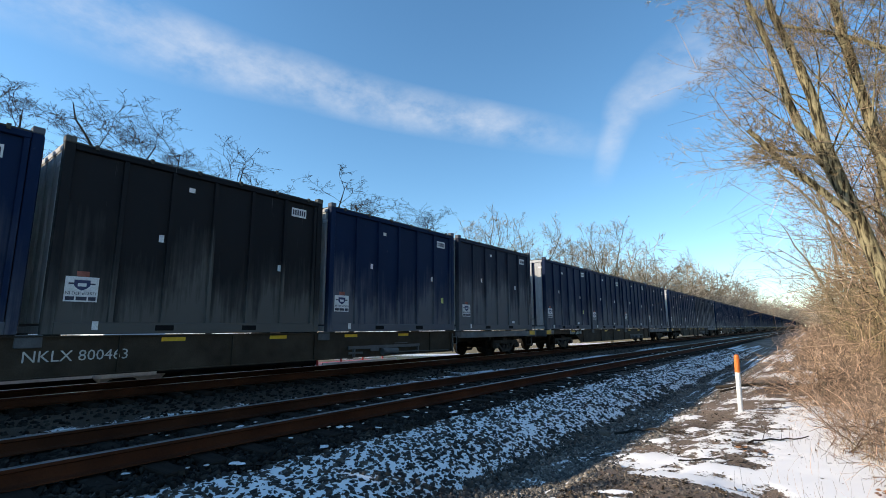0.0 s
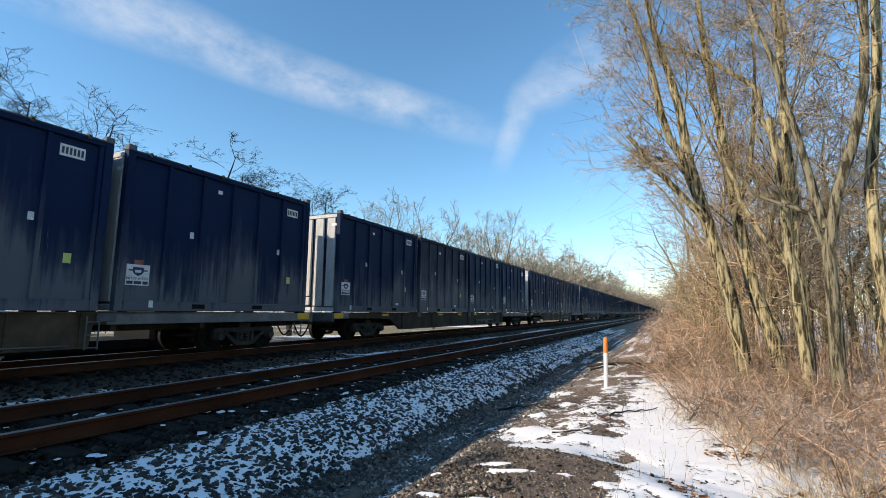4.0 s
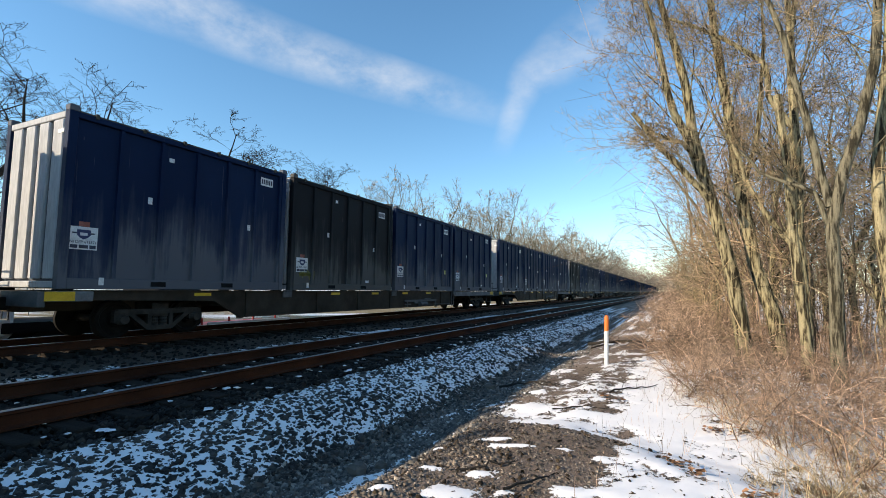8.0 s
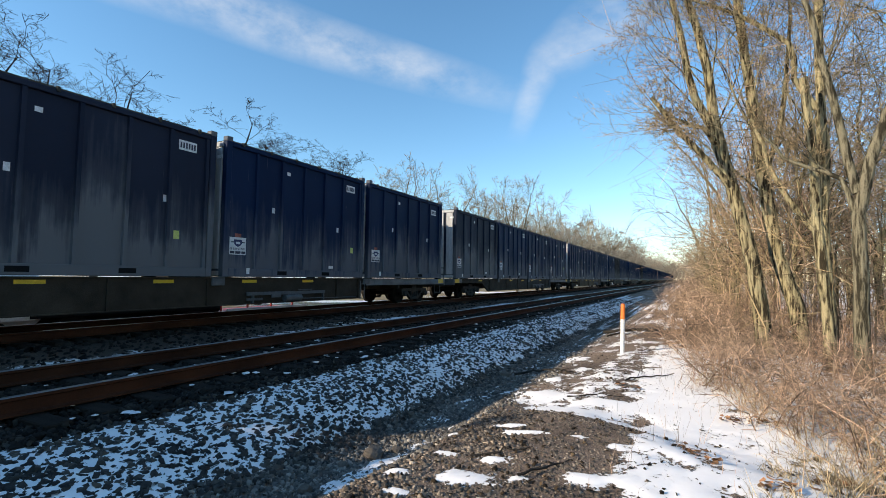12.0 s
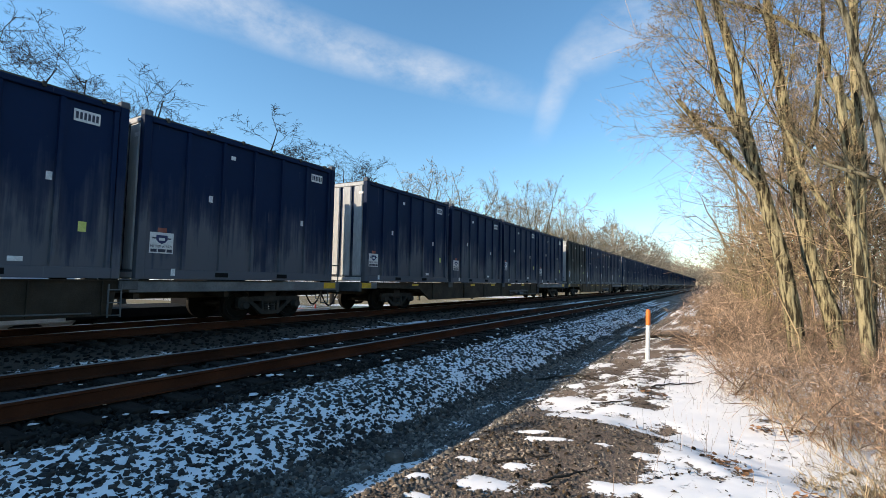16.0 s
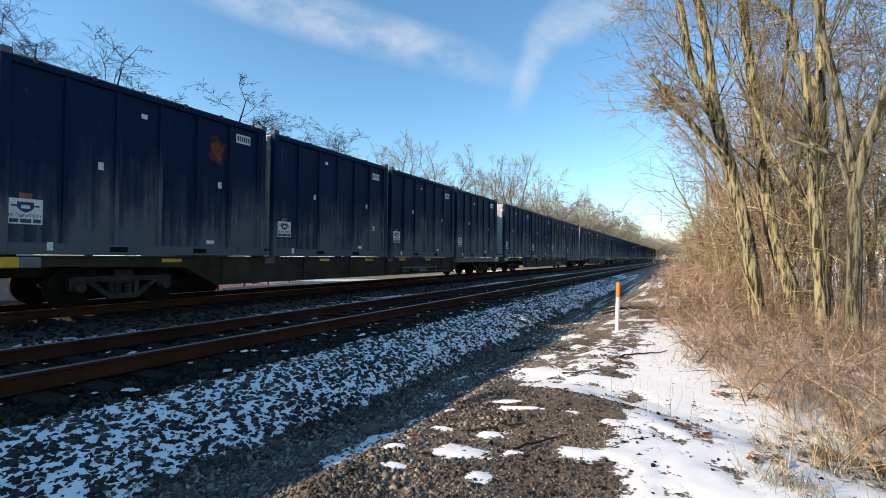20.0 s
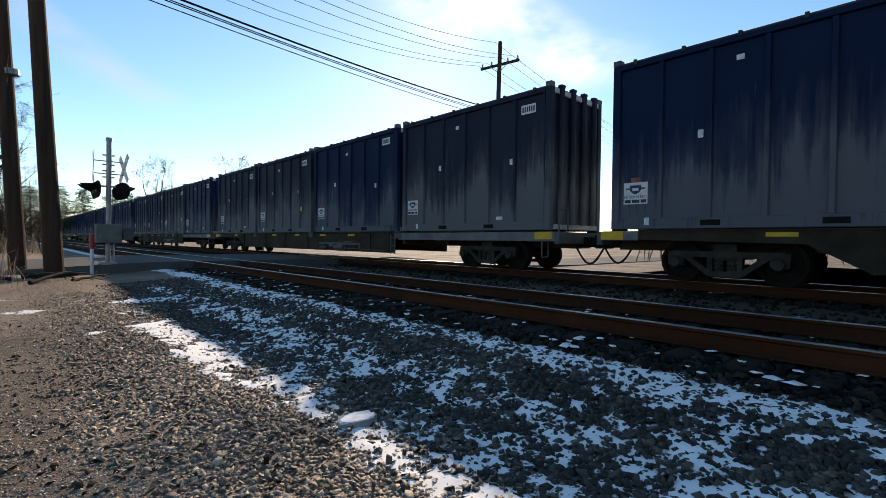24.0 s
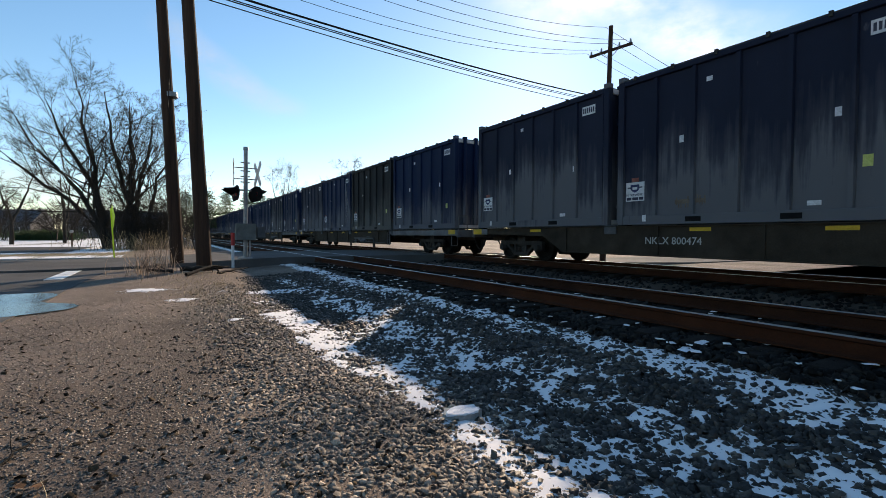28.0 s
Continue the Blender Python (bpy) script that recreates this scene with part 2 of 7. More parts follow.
M_RUBBER = plain("tyre_rubber", (0.012, 0.012, 0.012), (0.025, 0.025, 0.025), 0.85)


def ground_material():
    """Grey gravel and earth; old snow lies in drifts and pockets."""
    m, n, l, b = shader("snowy_gravel")
    geo = n.new("ShaderNodeNewGeometry")
    sep = n.new("ShaderNodeSeparateXYZ")
    l.new(geo.outputs["Position"], sep.inputs[0])
    pebble = n.new("ShaderNodeTexVoronoi")
    pebble.inputs["Scale"].default_value = 42.0
    tc = n.new("ShaderNodeTexCoord")
    l.new(tc.outputs["Object"], pebble.inputs["Vector"])
    stone = mixc(n, l, pebble.outputs["Color"], (0.03, 0.022, 0.016), (0.1, 0.076, 0.056))
    broad = noise_node(n, l, 0.35, 5, 0.6)
    earth = mixc(n, l, ramp(n, l, broad, ((0.35, (0, 0, 0)), (0.65, (1, 1, 1)))), (0.14, 0.095, 0.07), (0.45, 0.325, 0.245))
    base = mixc(n, l, 0.5, stone, earth)
    grit = noise_node(n, l, 80.0, 4, 0.75)
    base = mixc(n, l, 0.9, base, ramp(n, l, grit, ((0.3, (0.3, 0.29, 0.28)), (0.5, (1, 1, 1)), (0.7, (2.0, 1.94, 1.88)))), "MULTIPLY")
    # the deep shade on the bed between the rails is multiplied into its colour
    near_rails = n.new("ShaderNodeMapRange")
    near_rails.inputs[1].default_value, near_rails.inputs[2].default_value = -4.3, -5.2
    l.new(sep.outputs["X"], near_rails.inputs[0])
    # carried on past the far track to dim the bright slope there
    past = n.new("ShaderNodeMapRange")
    past.inputs[1].default_value, past.inputs[2].default_value = -18.5, -16.5
    l.new(sep.outputs["X"], past.inputs[0])
    bed_shade = n.new("ShaderNodeMath")
    bed_shade.operation = "MULTIPLY"
    l.new(near_rails.outputs[0], bed_shade.inputs[0])
    l.new(past.outputs[0], bed_shade.inputs[1])
    base = mixc(n, l, bed_shade.outputs[0], base, mixc(n, l, 1.0, base, (0.38, 0.36, 0.34), "MULTIPLY"))
    attr = n.new("ShaderNodeAttribute")
    attr.attribute_name = "snow"
    wob = noise_node(n, l, 2.3, 6, 0.65)
    fine = noise_node(n, l, 20.0, 5, 0.65)
    s2 = n.new("ShaderNodeMath")
    s2.operation, s2.inputs[1].default_value = "MULTIPLY_ADD", 0.8
    l.new(fine, s2.inputs[0])
    l.new(attr.outputs["Fac"], s2.inputs[2])
    mask = ramp(n, l, s2.outputs[0], ((0.375, (0, 0, 0)), (0.42, (1, 1, 1))))
    grass_attr = n.new("ShaderNodeAttribute")
    grass_attr.attribute_name = "turf"
    turf = mixc(n, l, fine, (0.16, 0.12, 0.06), (0.30, 0.23, 0.13))
    base = mixc(n, l, grass_attr.outputs["Fac"], base, turf)
    snow = mixc(n, l, wob, (0.86, 0.825, 0.81), (0.94, 0.905, 0.88))
    l.new(mixc(n, l, mask, base, snow), b.inputs["Base Color"])
    b.inputs["Roughness"].default_value, b.inputs["Specular IOR Level"].default_value = 0.92, 0.3
    bare = n.new("ShaderNodeMath")
    bare.operation, bare.inputs[0].default_value = "SUBTRACT", 1.0
    l.new(mask, bare.inputs[1])
    peb = n.new("ShaderNodeMath")
    peb.operation = "MULTIPLY"
    l.new(noise_node(n, l, 38.0, 5, 0.7), peb.inputs[0])
    l.new(bare.outputs[0], peb.inputs[1])
    crust = n.new("ShaderNodeMath")
    crust.operation, crust.inputs[1].default_value = "MULTIPLY_ADD", 0.35
    l.new(noise_node(n, l, 7.0, 5, 0.6), crust.inputs[0])
    l.new(mask, crust.inputs[2])
    hsum = n.new("ShaderNodeMath")
    hsum.operation = "SUBTRACT"
    l.new(crust.outputs[0], hsum.inputs[0])
    l.new(peb.outputs[0], hsum.inputs[1])
    bump(n, l, b, hsum.outputs[0], 0.8, 0.016)
    return m


M_GROUND = ground_material()

# ---- mesh helpers ----
def mesh_from(name, verts, faces, materials, index=None, smooth=False):
    me = bpy.data.meshes.new(name)
    me.from_pydata(verts, [], faces)
    for m in materials:
        me.materials.append(m)
    if index is not None:
        me.polygons.foreach_set("material_index", index)
    if smooth:
        me.polygons.foreach_set("use_smooth", [True] * len(me.polygons))
    me.update()
    return me


def bulk(name, verts, faces, material, smooth=False):
    """A mesh from numpy arrays: verts (n, 3), faces (m, 3 or 4)."""
    me = bpy.data.meshes.new(name)
    k = faces.shape[1]
    me.vertices.add(len(verts))
    me.vertices.foreach_set("co", np.ascontiguousarray(verts, dtype=np.float32).ravel())
    me.loops.add(faces.size)
    me.loops.foreach_set("vertex_index", faces.astype(np.int32).ravel())
    me.polygons.add(len(faces))
    me.polygons.foreach_set("loop_start", np.arange(0, faces.size, k, dtype=np.int32))
    if smooth:
        me.polygons.foreach_set("use_smooth", np.ones(len(faces), dtype=bool))
    me.materials.append(material)
    me.update(calc_edges=True)
    return me


def box(bm, x0, x1, y0, y1, z0, z1, mat=0, bevel=0.0):
    r = bmesh.ops.create_cube(bm, size=1.0)
    for v in r["verts"]:
        v.co = Vector(((x0 + x1) / 2 + v.co.x * (x1 - x0), (y0 + y1) / 2 + v.co.y * (y1 - y0), (z0 + z1) / 2 + v.co.z * (z1 - z0)))
    faces = {f for v in r["verts"] for f in v.link_faces}
    for f in faces:
        f.material_index = mat
    if bevel:
        bmesh.ops.bevel(bm, geom=list({e for f in faces for e in f.edges}), offset=bevel, segments=1, affect="EDGES")


def tube(bm, a, b, r, r2=None, sides=10):
    a, b = Vector(a), Vector(b)
    q = (b - a).to_track_quat("Z", "Y").to_matrix().to_4x4()
    bmesh.ops.create_cone(bm, cap_ends=True, segments=sides, radius1=r, radius2=r if r2 is None else r2, depth=(b - a).length, matrix=Matrix.Translation((a + b) / 2) @ q)


def solid(name, bm, material):
    me = bpy.data.meshes.new(name)
    bm.to_mesh(me)
    bm.free()
    for m in material if isinstance(material, (list, tuple)) else [material]:
        me.materials.append(m)
    return me


def part(name, bm, material, parent, label="", loc=None):
    me = bm if isinstance(bm, bpy.types.Mesh) else solid(name, bm, material)
    ob = new(name, me)
    ob.parent = parent
    if loc:
        ob.location = loc
    return tagged(ob, label) if label else ob


def boxes(*dims, bevel=0.0):
    bm = bmesh.new()
    for d in dims:
        box(bm, *d, bevel=bevel)
    return bm


def tubes_mesh(P, R, sides):
    """Tapered tubes: P (b, n, 3) axes, R (b, n) radii. Returns verts, quads."""
    B, N, _ = P.shape
    T = np.gradient(P, axis=1)
    T /= np.linalg.norm(T, axis=2, keepdims=True) + 1e-9
    ref = np.where(np.abs(T[..., 2:3]) > 0.8, np.array([1.0, 0, 0]), np.array([0, 0, 1.0]))
    U = np.cross(T, ref)
    U /= np.linalg.norm(U, axis=2, keepdims=True) + 1e-9
    V = np.cross(T, U)
    ang = np.arange(sides) * 2 * np.pi / sides
    ring = P[:, :, None, :] + R[:, :, None, None] * (np.cos(ang)[:, None] * U[:, :, None, :] + np.sin(ang)[:, None] * V[:, :, None, :])
    verts = ring.reshape(-1, 3)
    b, k, j = np.meshgrid(np.arange(B), np.arange(N - 1), np.arange(sides), indexing="ij")
    j2 = (j + 1) % sides
    at = lambda kk, jj: (b * N + kk) * sides + jj
    quads = np.stack([at(k, j), at(k, j2), at(k + 1, j2), at(k + 1, j)], axis=-1).reshape(-1, 4)
    return verts, quads


def join_tubes(groups, sides):
    vs, qs, base = [], [], 0
    for (P, R), s in zip(groups, sides):
        v, q = tubes_mesh(P, R, s)
        vs.append(v)
        qs.append(q + base)
        base += len(v)
    return np.concatenate(vs), np.concatenate(qs)


def sprout(rng, P, R, per, u0, u1, ratio, spread, lift, wiggle, n=5, r_ratio=0.55, r_min=0.004, taper=0.25):
    """Side branches: per of them on each axis of P, between u0 and u1 of its length."""
    B, N, _ = P.shape
    plen = np.linalg.norm(np.diff(P, axis=1), axis=2).sum(1)
    i = np.repeat(np.arange(B), per)
    u = rng.uniform(u0, u1, len(i)) * (N - 1)
    k = np.minimum(u.astype(int), N - 2)
    fr = (u - k)[:, None]
    start = P[i, k] * (1 - fr) + P[i, k + 1] * fr
    tan = P[i, k + 1] - P[i, k]
    tan /= np.linalg.norm(tan, axis=1, keepdims=True) + 1e-9
    rand = rng.normal(size=(len(i), 3))
    side = rand - (rand * tan).sum(1, keepdims=True) * tan
    side /= np.linalg.norm(side, axis=1, keepdims=True) + 1e-9
    a = np.radians(rng.uniform(*spread, len(i)))[:, None]
    way = tan * np.cos(a) + side * np.sin(a)
    L = plen[i] * rng.uniform(*ratio, len(i)) * (1.15 - 0.6 * u / (N - 1))
    step = (L / (n - 1))[:, None]
    pts = [start]
    for s in range(n - 1):
        way = way + rng.normal(size=way.shape) * wiggle + np.array([0, 0, lift])
        way /= np.linalg.norm(way, axis=1, keepdims=True)
        pts.append(pts[-1] + way * step)
    r0 = np.maximum((R[i, k] * (1 - fr[:, 0]) + R[i, k + 1] * fr[:, 0]) * r_ratio, r_min)
    radii = np.maximum(r0[:, None] * np.linspace(1, taper, n)[None, :], r_min * 0.6)
    return np.stack(pts, axis=1), radii


def resample(pts, n):
    pts = np.array(pts, dtype=float)
    d = np.concatenate([[0], np.cumsum(np.linalg.norm(np.diff(pts, axis=0), axis=1))])
    t = np.linspace(0, d[-1], n)
    return np.stack([np.interp(t, d, pts[:, k]) for k in range(3)], axis=1)


def tree(name, stems, label, seed, bark, twig, counts=(9, 6, 7, 5), spread=(25, 60), lift=0.06, wiggle=0.13, r_min=0.005, ratios=((0.28, 0.5), (0.3, 0.55), (0.3, 0.6), (0.3, 0.6)), u0=0.3, category="tree", bend=0.012, limb=0.17):
    """stems: (points, base radius, tip radius) for each main stem."""
    rng = np.random.default_rng(seed)
    base = Vector(stems[0][0][0])
    top = new(name)
    top.location = base
    P0 = np.stack([resample(s[0], 11) for s in stems]) - np.array(base)
    P0[:, 1:-1] += rng.normal(size=P0[:, 1:-1].shape) * bend
    R0 = np.stack([s[2] + (s[1] - s[2]) * np.linspace(1, 0, 11) ** 0.85 for s in stems])
    limbs = sprout(rng, P0, R0, counts[0], u0, 0.98, ratios[0], spread, lift, wiggle, 6, limb, r_min * 1.8)
    boughs = sprout(rng, *limbs, counts[1], 0.2, 1.0, ratios[1], (25, 65), lift, wiggle * 1.2, 5, 0.5, r_min * 1.25)
    twigs = sprout(rng, *boughs, counts[2], 0.15, 1.0, ratios[2], (25, 65), lift * 0.6, wiggle * 1.3, 4 if counts[3] else 3, 0.6, r_min)
    v, q = join_tubes([(P0, R0), limbs, boughs], [9, 5, 4])
    part("trunk", bulk("trunk", v, q, bark, True), None, top)
    groups, sides = [twigs], [3]
    if counts[3]:
        groups.append(sprout(rng, *twigs, counts[3], 0.2, 1.0, ratios[3], (25, 60), 0.03, wiggle * 1.3, 2, 0.7, r_min * 0.8))
        sides.append(3)
    v, q = join_tubes(groups, sides)
    part("crown", bulk("crown", v, q, twig), None, top)
    return tagged(top, label, category, "bare trees")


# ---- ground ----
RAIL_A, RAIL_B, RAIL_C, RAIL_D = -5.626, -7.136, -11.287, -12.797
TRACK_1, TRACK_2 = (RAIL_A + RAIL_B) / 2, (RAIL_C + RAIL_D) / 2


def smooth(a, b, v):
    t = np.clip((v - a) / (b - a), 0, 1)
    return t * t * (3 - 2 * t)


def ground_z(x, y):
    x, y = np.asarray(x, float), np.asarray(y, float)
    z = np.full(np.broadcast(x, y).shape, -0.45)
    bed = smooth(-3.2, -4.8, x) * smooth(-16.5, -14.6, x)
    z = z + 0.18 * bed
    z -= 0.06 * np.exp(-((x + 9.3) / 0.9) ** 2)
    z -= (0.03 + 0.07 * smooth(0, 3, y)) * np.exp(-((x + 2.95) / 0.5) ** 2)
    z += 0.04 * smooth(-2.5, -1.8, x) * smooth(3, -1, x)
    # gravel mound of the path and the lower ground past it
    z += 0.17 * smooth(-2.5, -2.0, x) * smooth(0.8, 2.2, y) * smooth(6.3, 5.0, y + 0.5 * (x + 1.6)) * (1 - 0.5 * smooth(0.0, 2.0, x))
    z -= 0.10 * smooth(-3.9, -3.1, x) * smooth(-1.0, -1.9, x) * smooth(2.0, 4.5, y) * smooth(40, 20, y)
    z += 0.13 * smooth(-9.0, -15.0, y) * (1 - bed)
    z -= 0.6 * smooth(-15.2, -16.6, x)
    z += 0.5 * smooth(40, 160, np.hypot(x, y)) * smooth(2, 8, np.abs(x + 9))
    return z


def spaced(lo, hi, step, far, grow=1.25):
    mid = list(np.arange(lo, hi + 1e-6, step))
    left, right, s = [], [], step
    a, b = lo, hi
    while b < far:
        s *= grow
        a, b = a - s, b + s
        left.append(a)
        right.append(b)
    return np.array(left[::-1] + mid + right)


def bumps(x, y, scale, seed):
    rng = np.random.default_rng(seed)
    out = np.zeros(np.broadcast(x, y).shape)
    for k in range(14):
        a = rng.uniform(0, 2 * np.pi)
        w = scale * rng.uniform(0.6, 2.2)
        out += np.sin((x * np.cos(a) + y * np.sin(a)) * w + rng.uniform(0, 6.28)) / 14
    return out


def lattice(x, y, size, seed):
    """Value noise, 0 to 1, with cells of that size."""
    x, y = np.asarray(x) / size, np.asarray(y) / size
    i, j = np.floor(x).astype(np.int64), np.floor(y).astype(np.int64)
    u, v = x - i, y - j
    u, v = u * u * (3 - 2 * u), v * v * (3 - 2 * v)

    def h(a, b):
        k = (a * 374761393 + b * 668265263 + seed * 974634) & 0xFFFFFFFF
        k = ((k ^ (k >> 13)) * 1274126177) & 0xFFFFFFFF
        return ((k ^ (k >> 16)) & 0xFFFF) / 65535.0
    return (h(i, j) * (1 - u) + h(i + 1, j) * u) * (1 - v) + (h(i, j + 1) * (1 - u) + h(i + 1, j + 1) * u) * v


def lumps(x, y, size, seed, octaves=3):
    out, amp, tot = 0.0, 1.0, 0.0
    for k in range(octaves):
        out = out + amp * lattice(x + 3.7 * k, y - 1.9 * k, size / 2 ** k, seed + k)
        tot += amp
        amp *= 0.55
    return out / tot - 0.5


# single patches of snow on the mound: x, y and half widths
SNOW_PATCHES = ((-1.45, 3.16, 0.18, 0.15), (-1.42, 3.61, 0.14, 0.09), (-1.83, 3.62, 0.12, 0.07), (-0.69, 3.5, 0.2, 0.16), (-1.41, 4.38, 0.3, 0.09), (-1.64, 4.61, 0.2, 0.06), (-0.92, 4.4, 0.1, 0.06), (-0.6, 4.3, 0.1, 0.07),
                (-1.2, 5.75, 0.7, 0.22), (-0.7, 5.4, 0.6, 0.16), (-1.15, 2.8, 0.16, 0.1), (-0.6, 6.35, 0.9, 0.3), (-1.95, 3.05, 0.12, 0.07), (-1.75, 2.7, 0.14, 0.07), (-1.1, 3.3, 0.07, 0.05), (-1.2, 4.0, 0.08, 0.05), (-2.05, 4.2, 0.1, 0.07))


SNOW_BY_POLES = ((-1.05, -9.8, 0.5, 0.3), (-1.56, -7.1, 0.22, 0.2), (-1.6, -5.95, 0.2, 0.12), (-2.8, -10.6, 0.4, 0.25), (-0.4, -11.5, 0.4, 0.3))


def snow_depth(x, y):
    """Above 0 the old snow covers the ground, below it gravel is bare."""
    x, y = np.asarray(x, float), np.asarray(y, float)
    big, mid, small = lumps(x, y, 1.5, 5), lumps(x, y * 0.8, 0.42, 15), lumps(x * 1.2, y * 0.9, 0.12, 25, 2)
    ahead = smooth(-0.5, 2.0, y)
    behind = 1 - ahead
    # shaded shoulder: snow shows between the stones
    s = np.full(np.broadcast(x, y).shape, -0.36)
    w = 0.16 * big + 0.26 * mid + 0.42 * small
    farther = ahead * smooth(6, 15, y)
    w = w + 0.4 * farther * small
    fade = smooth(60, 25, y)
    shoulder = ahead * ((0.65 - 0.11 * farther) * smooth(-5.1, -4.7, x) * smooth(-3.1, -3.5, x) + 0.29 * smooth(-3.3, -2.9, x) * smooth(-2.1, -2.4, x) + 0.12 * smooth(2.5, 0.5, y))
    # sunlit path: broad crisp patches
    sunny = smooth(-2.4, -2.1, x)
    mound = smooth(6.4, 5.4, y)
    w = w * (1 - sunny * ahead) + ahead * sunny * ((0.5 - 0.35 * mound) * big + (0.75 - 0.4 * mound) * mid + 0.4 * small)
    drift = smooth(-0.9, 0.35, x + 0.06 * (y - 5)) * smooth(2.4, 4.0, y + 0.8 * x)
    open_path = 0.19 + 0.36 * drift * smooth(16, 8, y) + 0.10 * smooth(5.0, 7.0, y)
    patches = 0.0
    drift_near = 0.40 * smooth(-0.62, -0.3, x + 0.25 * mid) * smooth(2.3, 2.9, y + 0.6 * x)
    for cx, cy, rx, ry in SNOW_PATCHES:
        patches = patches + 0.5 * np.exp(-((x - cx) / rx) ** 2 - ((y - cy) / ry) ** 2)
    s = s + shoulder * fade + ahead * sunny * (open_path * (1 - mound) + (0.06 + drift_near) * mound + patches)
    s = s + ahead * 0.55 * np.exp(-((x + 2.55 + 0.1 * mid) / 0.16) ** 2 - ((y - 3.6) / 0.7) ** 2)
    s = s + behind * (0.48 * np.exp(-((x + 4.6 + 0.2 * mid) / 0.4) ** 2) + 0.46 * np.exp(-((x + 3.5) / 0.7) ** 2) * smooth(-17, -10, y)
                      + 0.42 * np.exp(-((x + 2.45) / 0.42) ** 2) * smooth(-14, -6, y) - 0.35 * smooth(-2.2, -1.6, x) * smooth(-11, -8, y))
    s = s + behind * 0.2 * np.exp(-((x + 1.9) / 0.5) ** 2) * smooth(-3, -5, y) * smooth(-13, -9, y)
    for cx, cy, rx, ry in SNOW_BY_POLES:
        s = s + 0.6 * np.exp(-((x - cx) / rx) ** 2 - ((y - cy) / ry) ** 2)
    s = s + behind * 0.10 * smooth(-9, -11, y) * smooth(-2.4, -1.6, x) * smooth(0.9, 0.1, x)
    s = s + 0.38 * np.exp(-((x + 9.1) / 0.6) ** 2) - 0.1 * np.exp(-((x - TRACK_1) / 1.0) ** 2)
    s = s + 0.27 * smooth(-15.5, -17, x) * smooth(-14, -2, y) + 0.3 * smooth(2.0, 5.0, x) * smooth(0, 6, y)
    s = s + 0.44 * smooth(-24.5, -27, y) * smooth(0, 2, x) - 0.5 * smooth(-30, -34, y) * smooth(-36, -33, y) * smooth(0, 2, x)
    return s + w


def relief(x, y):
    near = smooth(30, 12, np.hypot(x, y)) * (1 - smooth(0.3, 1.0, x) * smooth(-4.0, -6.0, y))
    return near * (0.02 * bumps(x, y, 5.0, 3) + 0.03 * bumps(x, y, 1.6, 4))


def build_ground():
    xs = spaced(-6.2, 2.2, 0.05, 2600, 1.2)
    ys = spaced(-16.0, 12.0, 0.06, 2600, 1.2)
    X, Y = np.meshgrid(xs, ys)
    S = snow_depth(X, Y)
    Z = ground_z(X, Y) + relief(X, Y) + 0.02 * np.clip(S * 6, 0, 1) * smooth(60, 20, np.hypot(X, Y))
    v = np.stack([X, Y, Z], axis=-1).reshape(-1, 3)
    nx = len(xs)
    i, j = np.meshgrid(np.arange(len(ys) - 1), np.arange(nx - 1), indexing="ij")
    q = np.stack([i * nx + j, i * nx + j + 1, (i + 1) * nx + j + 1, (i + 1) * nx + j], axis=-1).reshape(-1, 4)
    me = bulk("ground", v, q, M_GROUND, True)
    turf = smooth(-23, -27, Y) * smooth(0.0, 2.0, X) + smooth(0.2, 1.6, X) * smooth(2, 6, Y) * 0.8 + smooth(-17, -22, X) * smooth(-14, 4, Y)
    for key, val in (("snow", S), ("turf", turf)):
        at = me.attributes.new(key, "FLOAT", "POINT")
        at.data.foreach_set("value", np.clip(val, -1, 1).ravel().astype(np.float32))
    return tagged(new("ground", me), "gravel trackside ground with patches of old snow", "ground", kind="structure")


build_ground()


STONE_V = np.array([(-1, -1, -1), (1, -1, -1), (1, 1, -1), (-1, 1, -1), (-1, -1, 1), (1, -1, 1), (1, 1, 1), (-1, 1, 1)], float) * 0.5
STONE_F = np.array([(4, 5, 6, 7), (0, 1, 5, 4), (1, 2, 6, 5), (2, 3, 7, 6), (3, 0, 4, 7)])


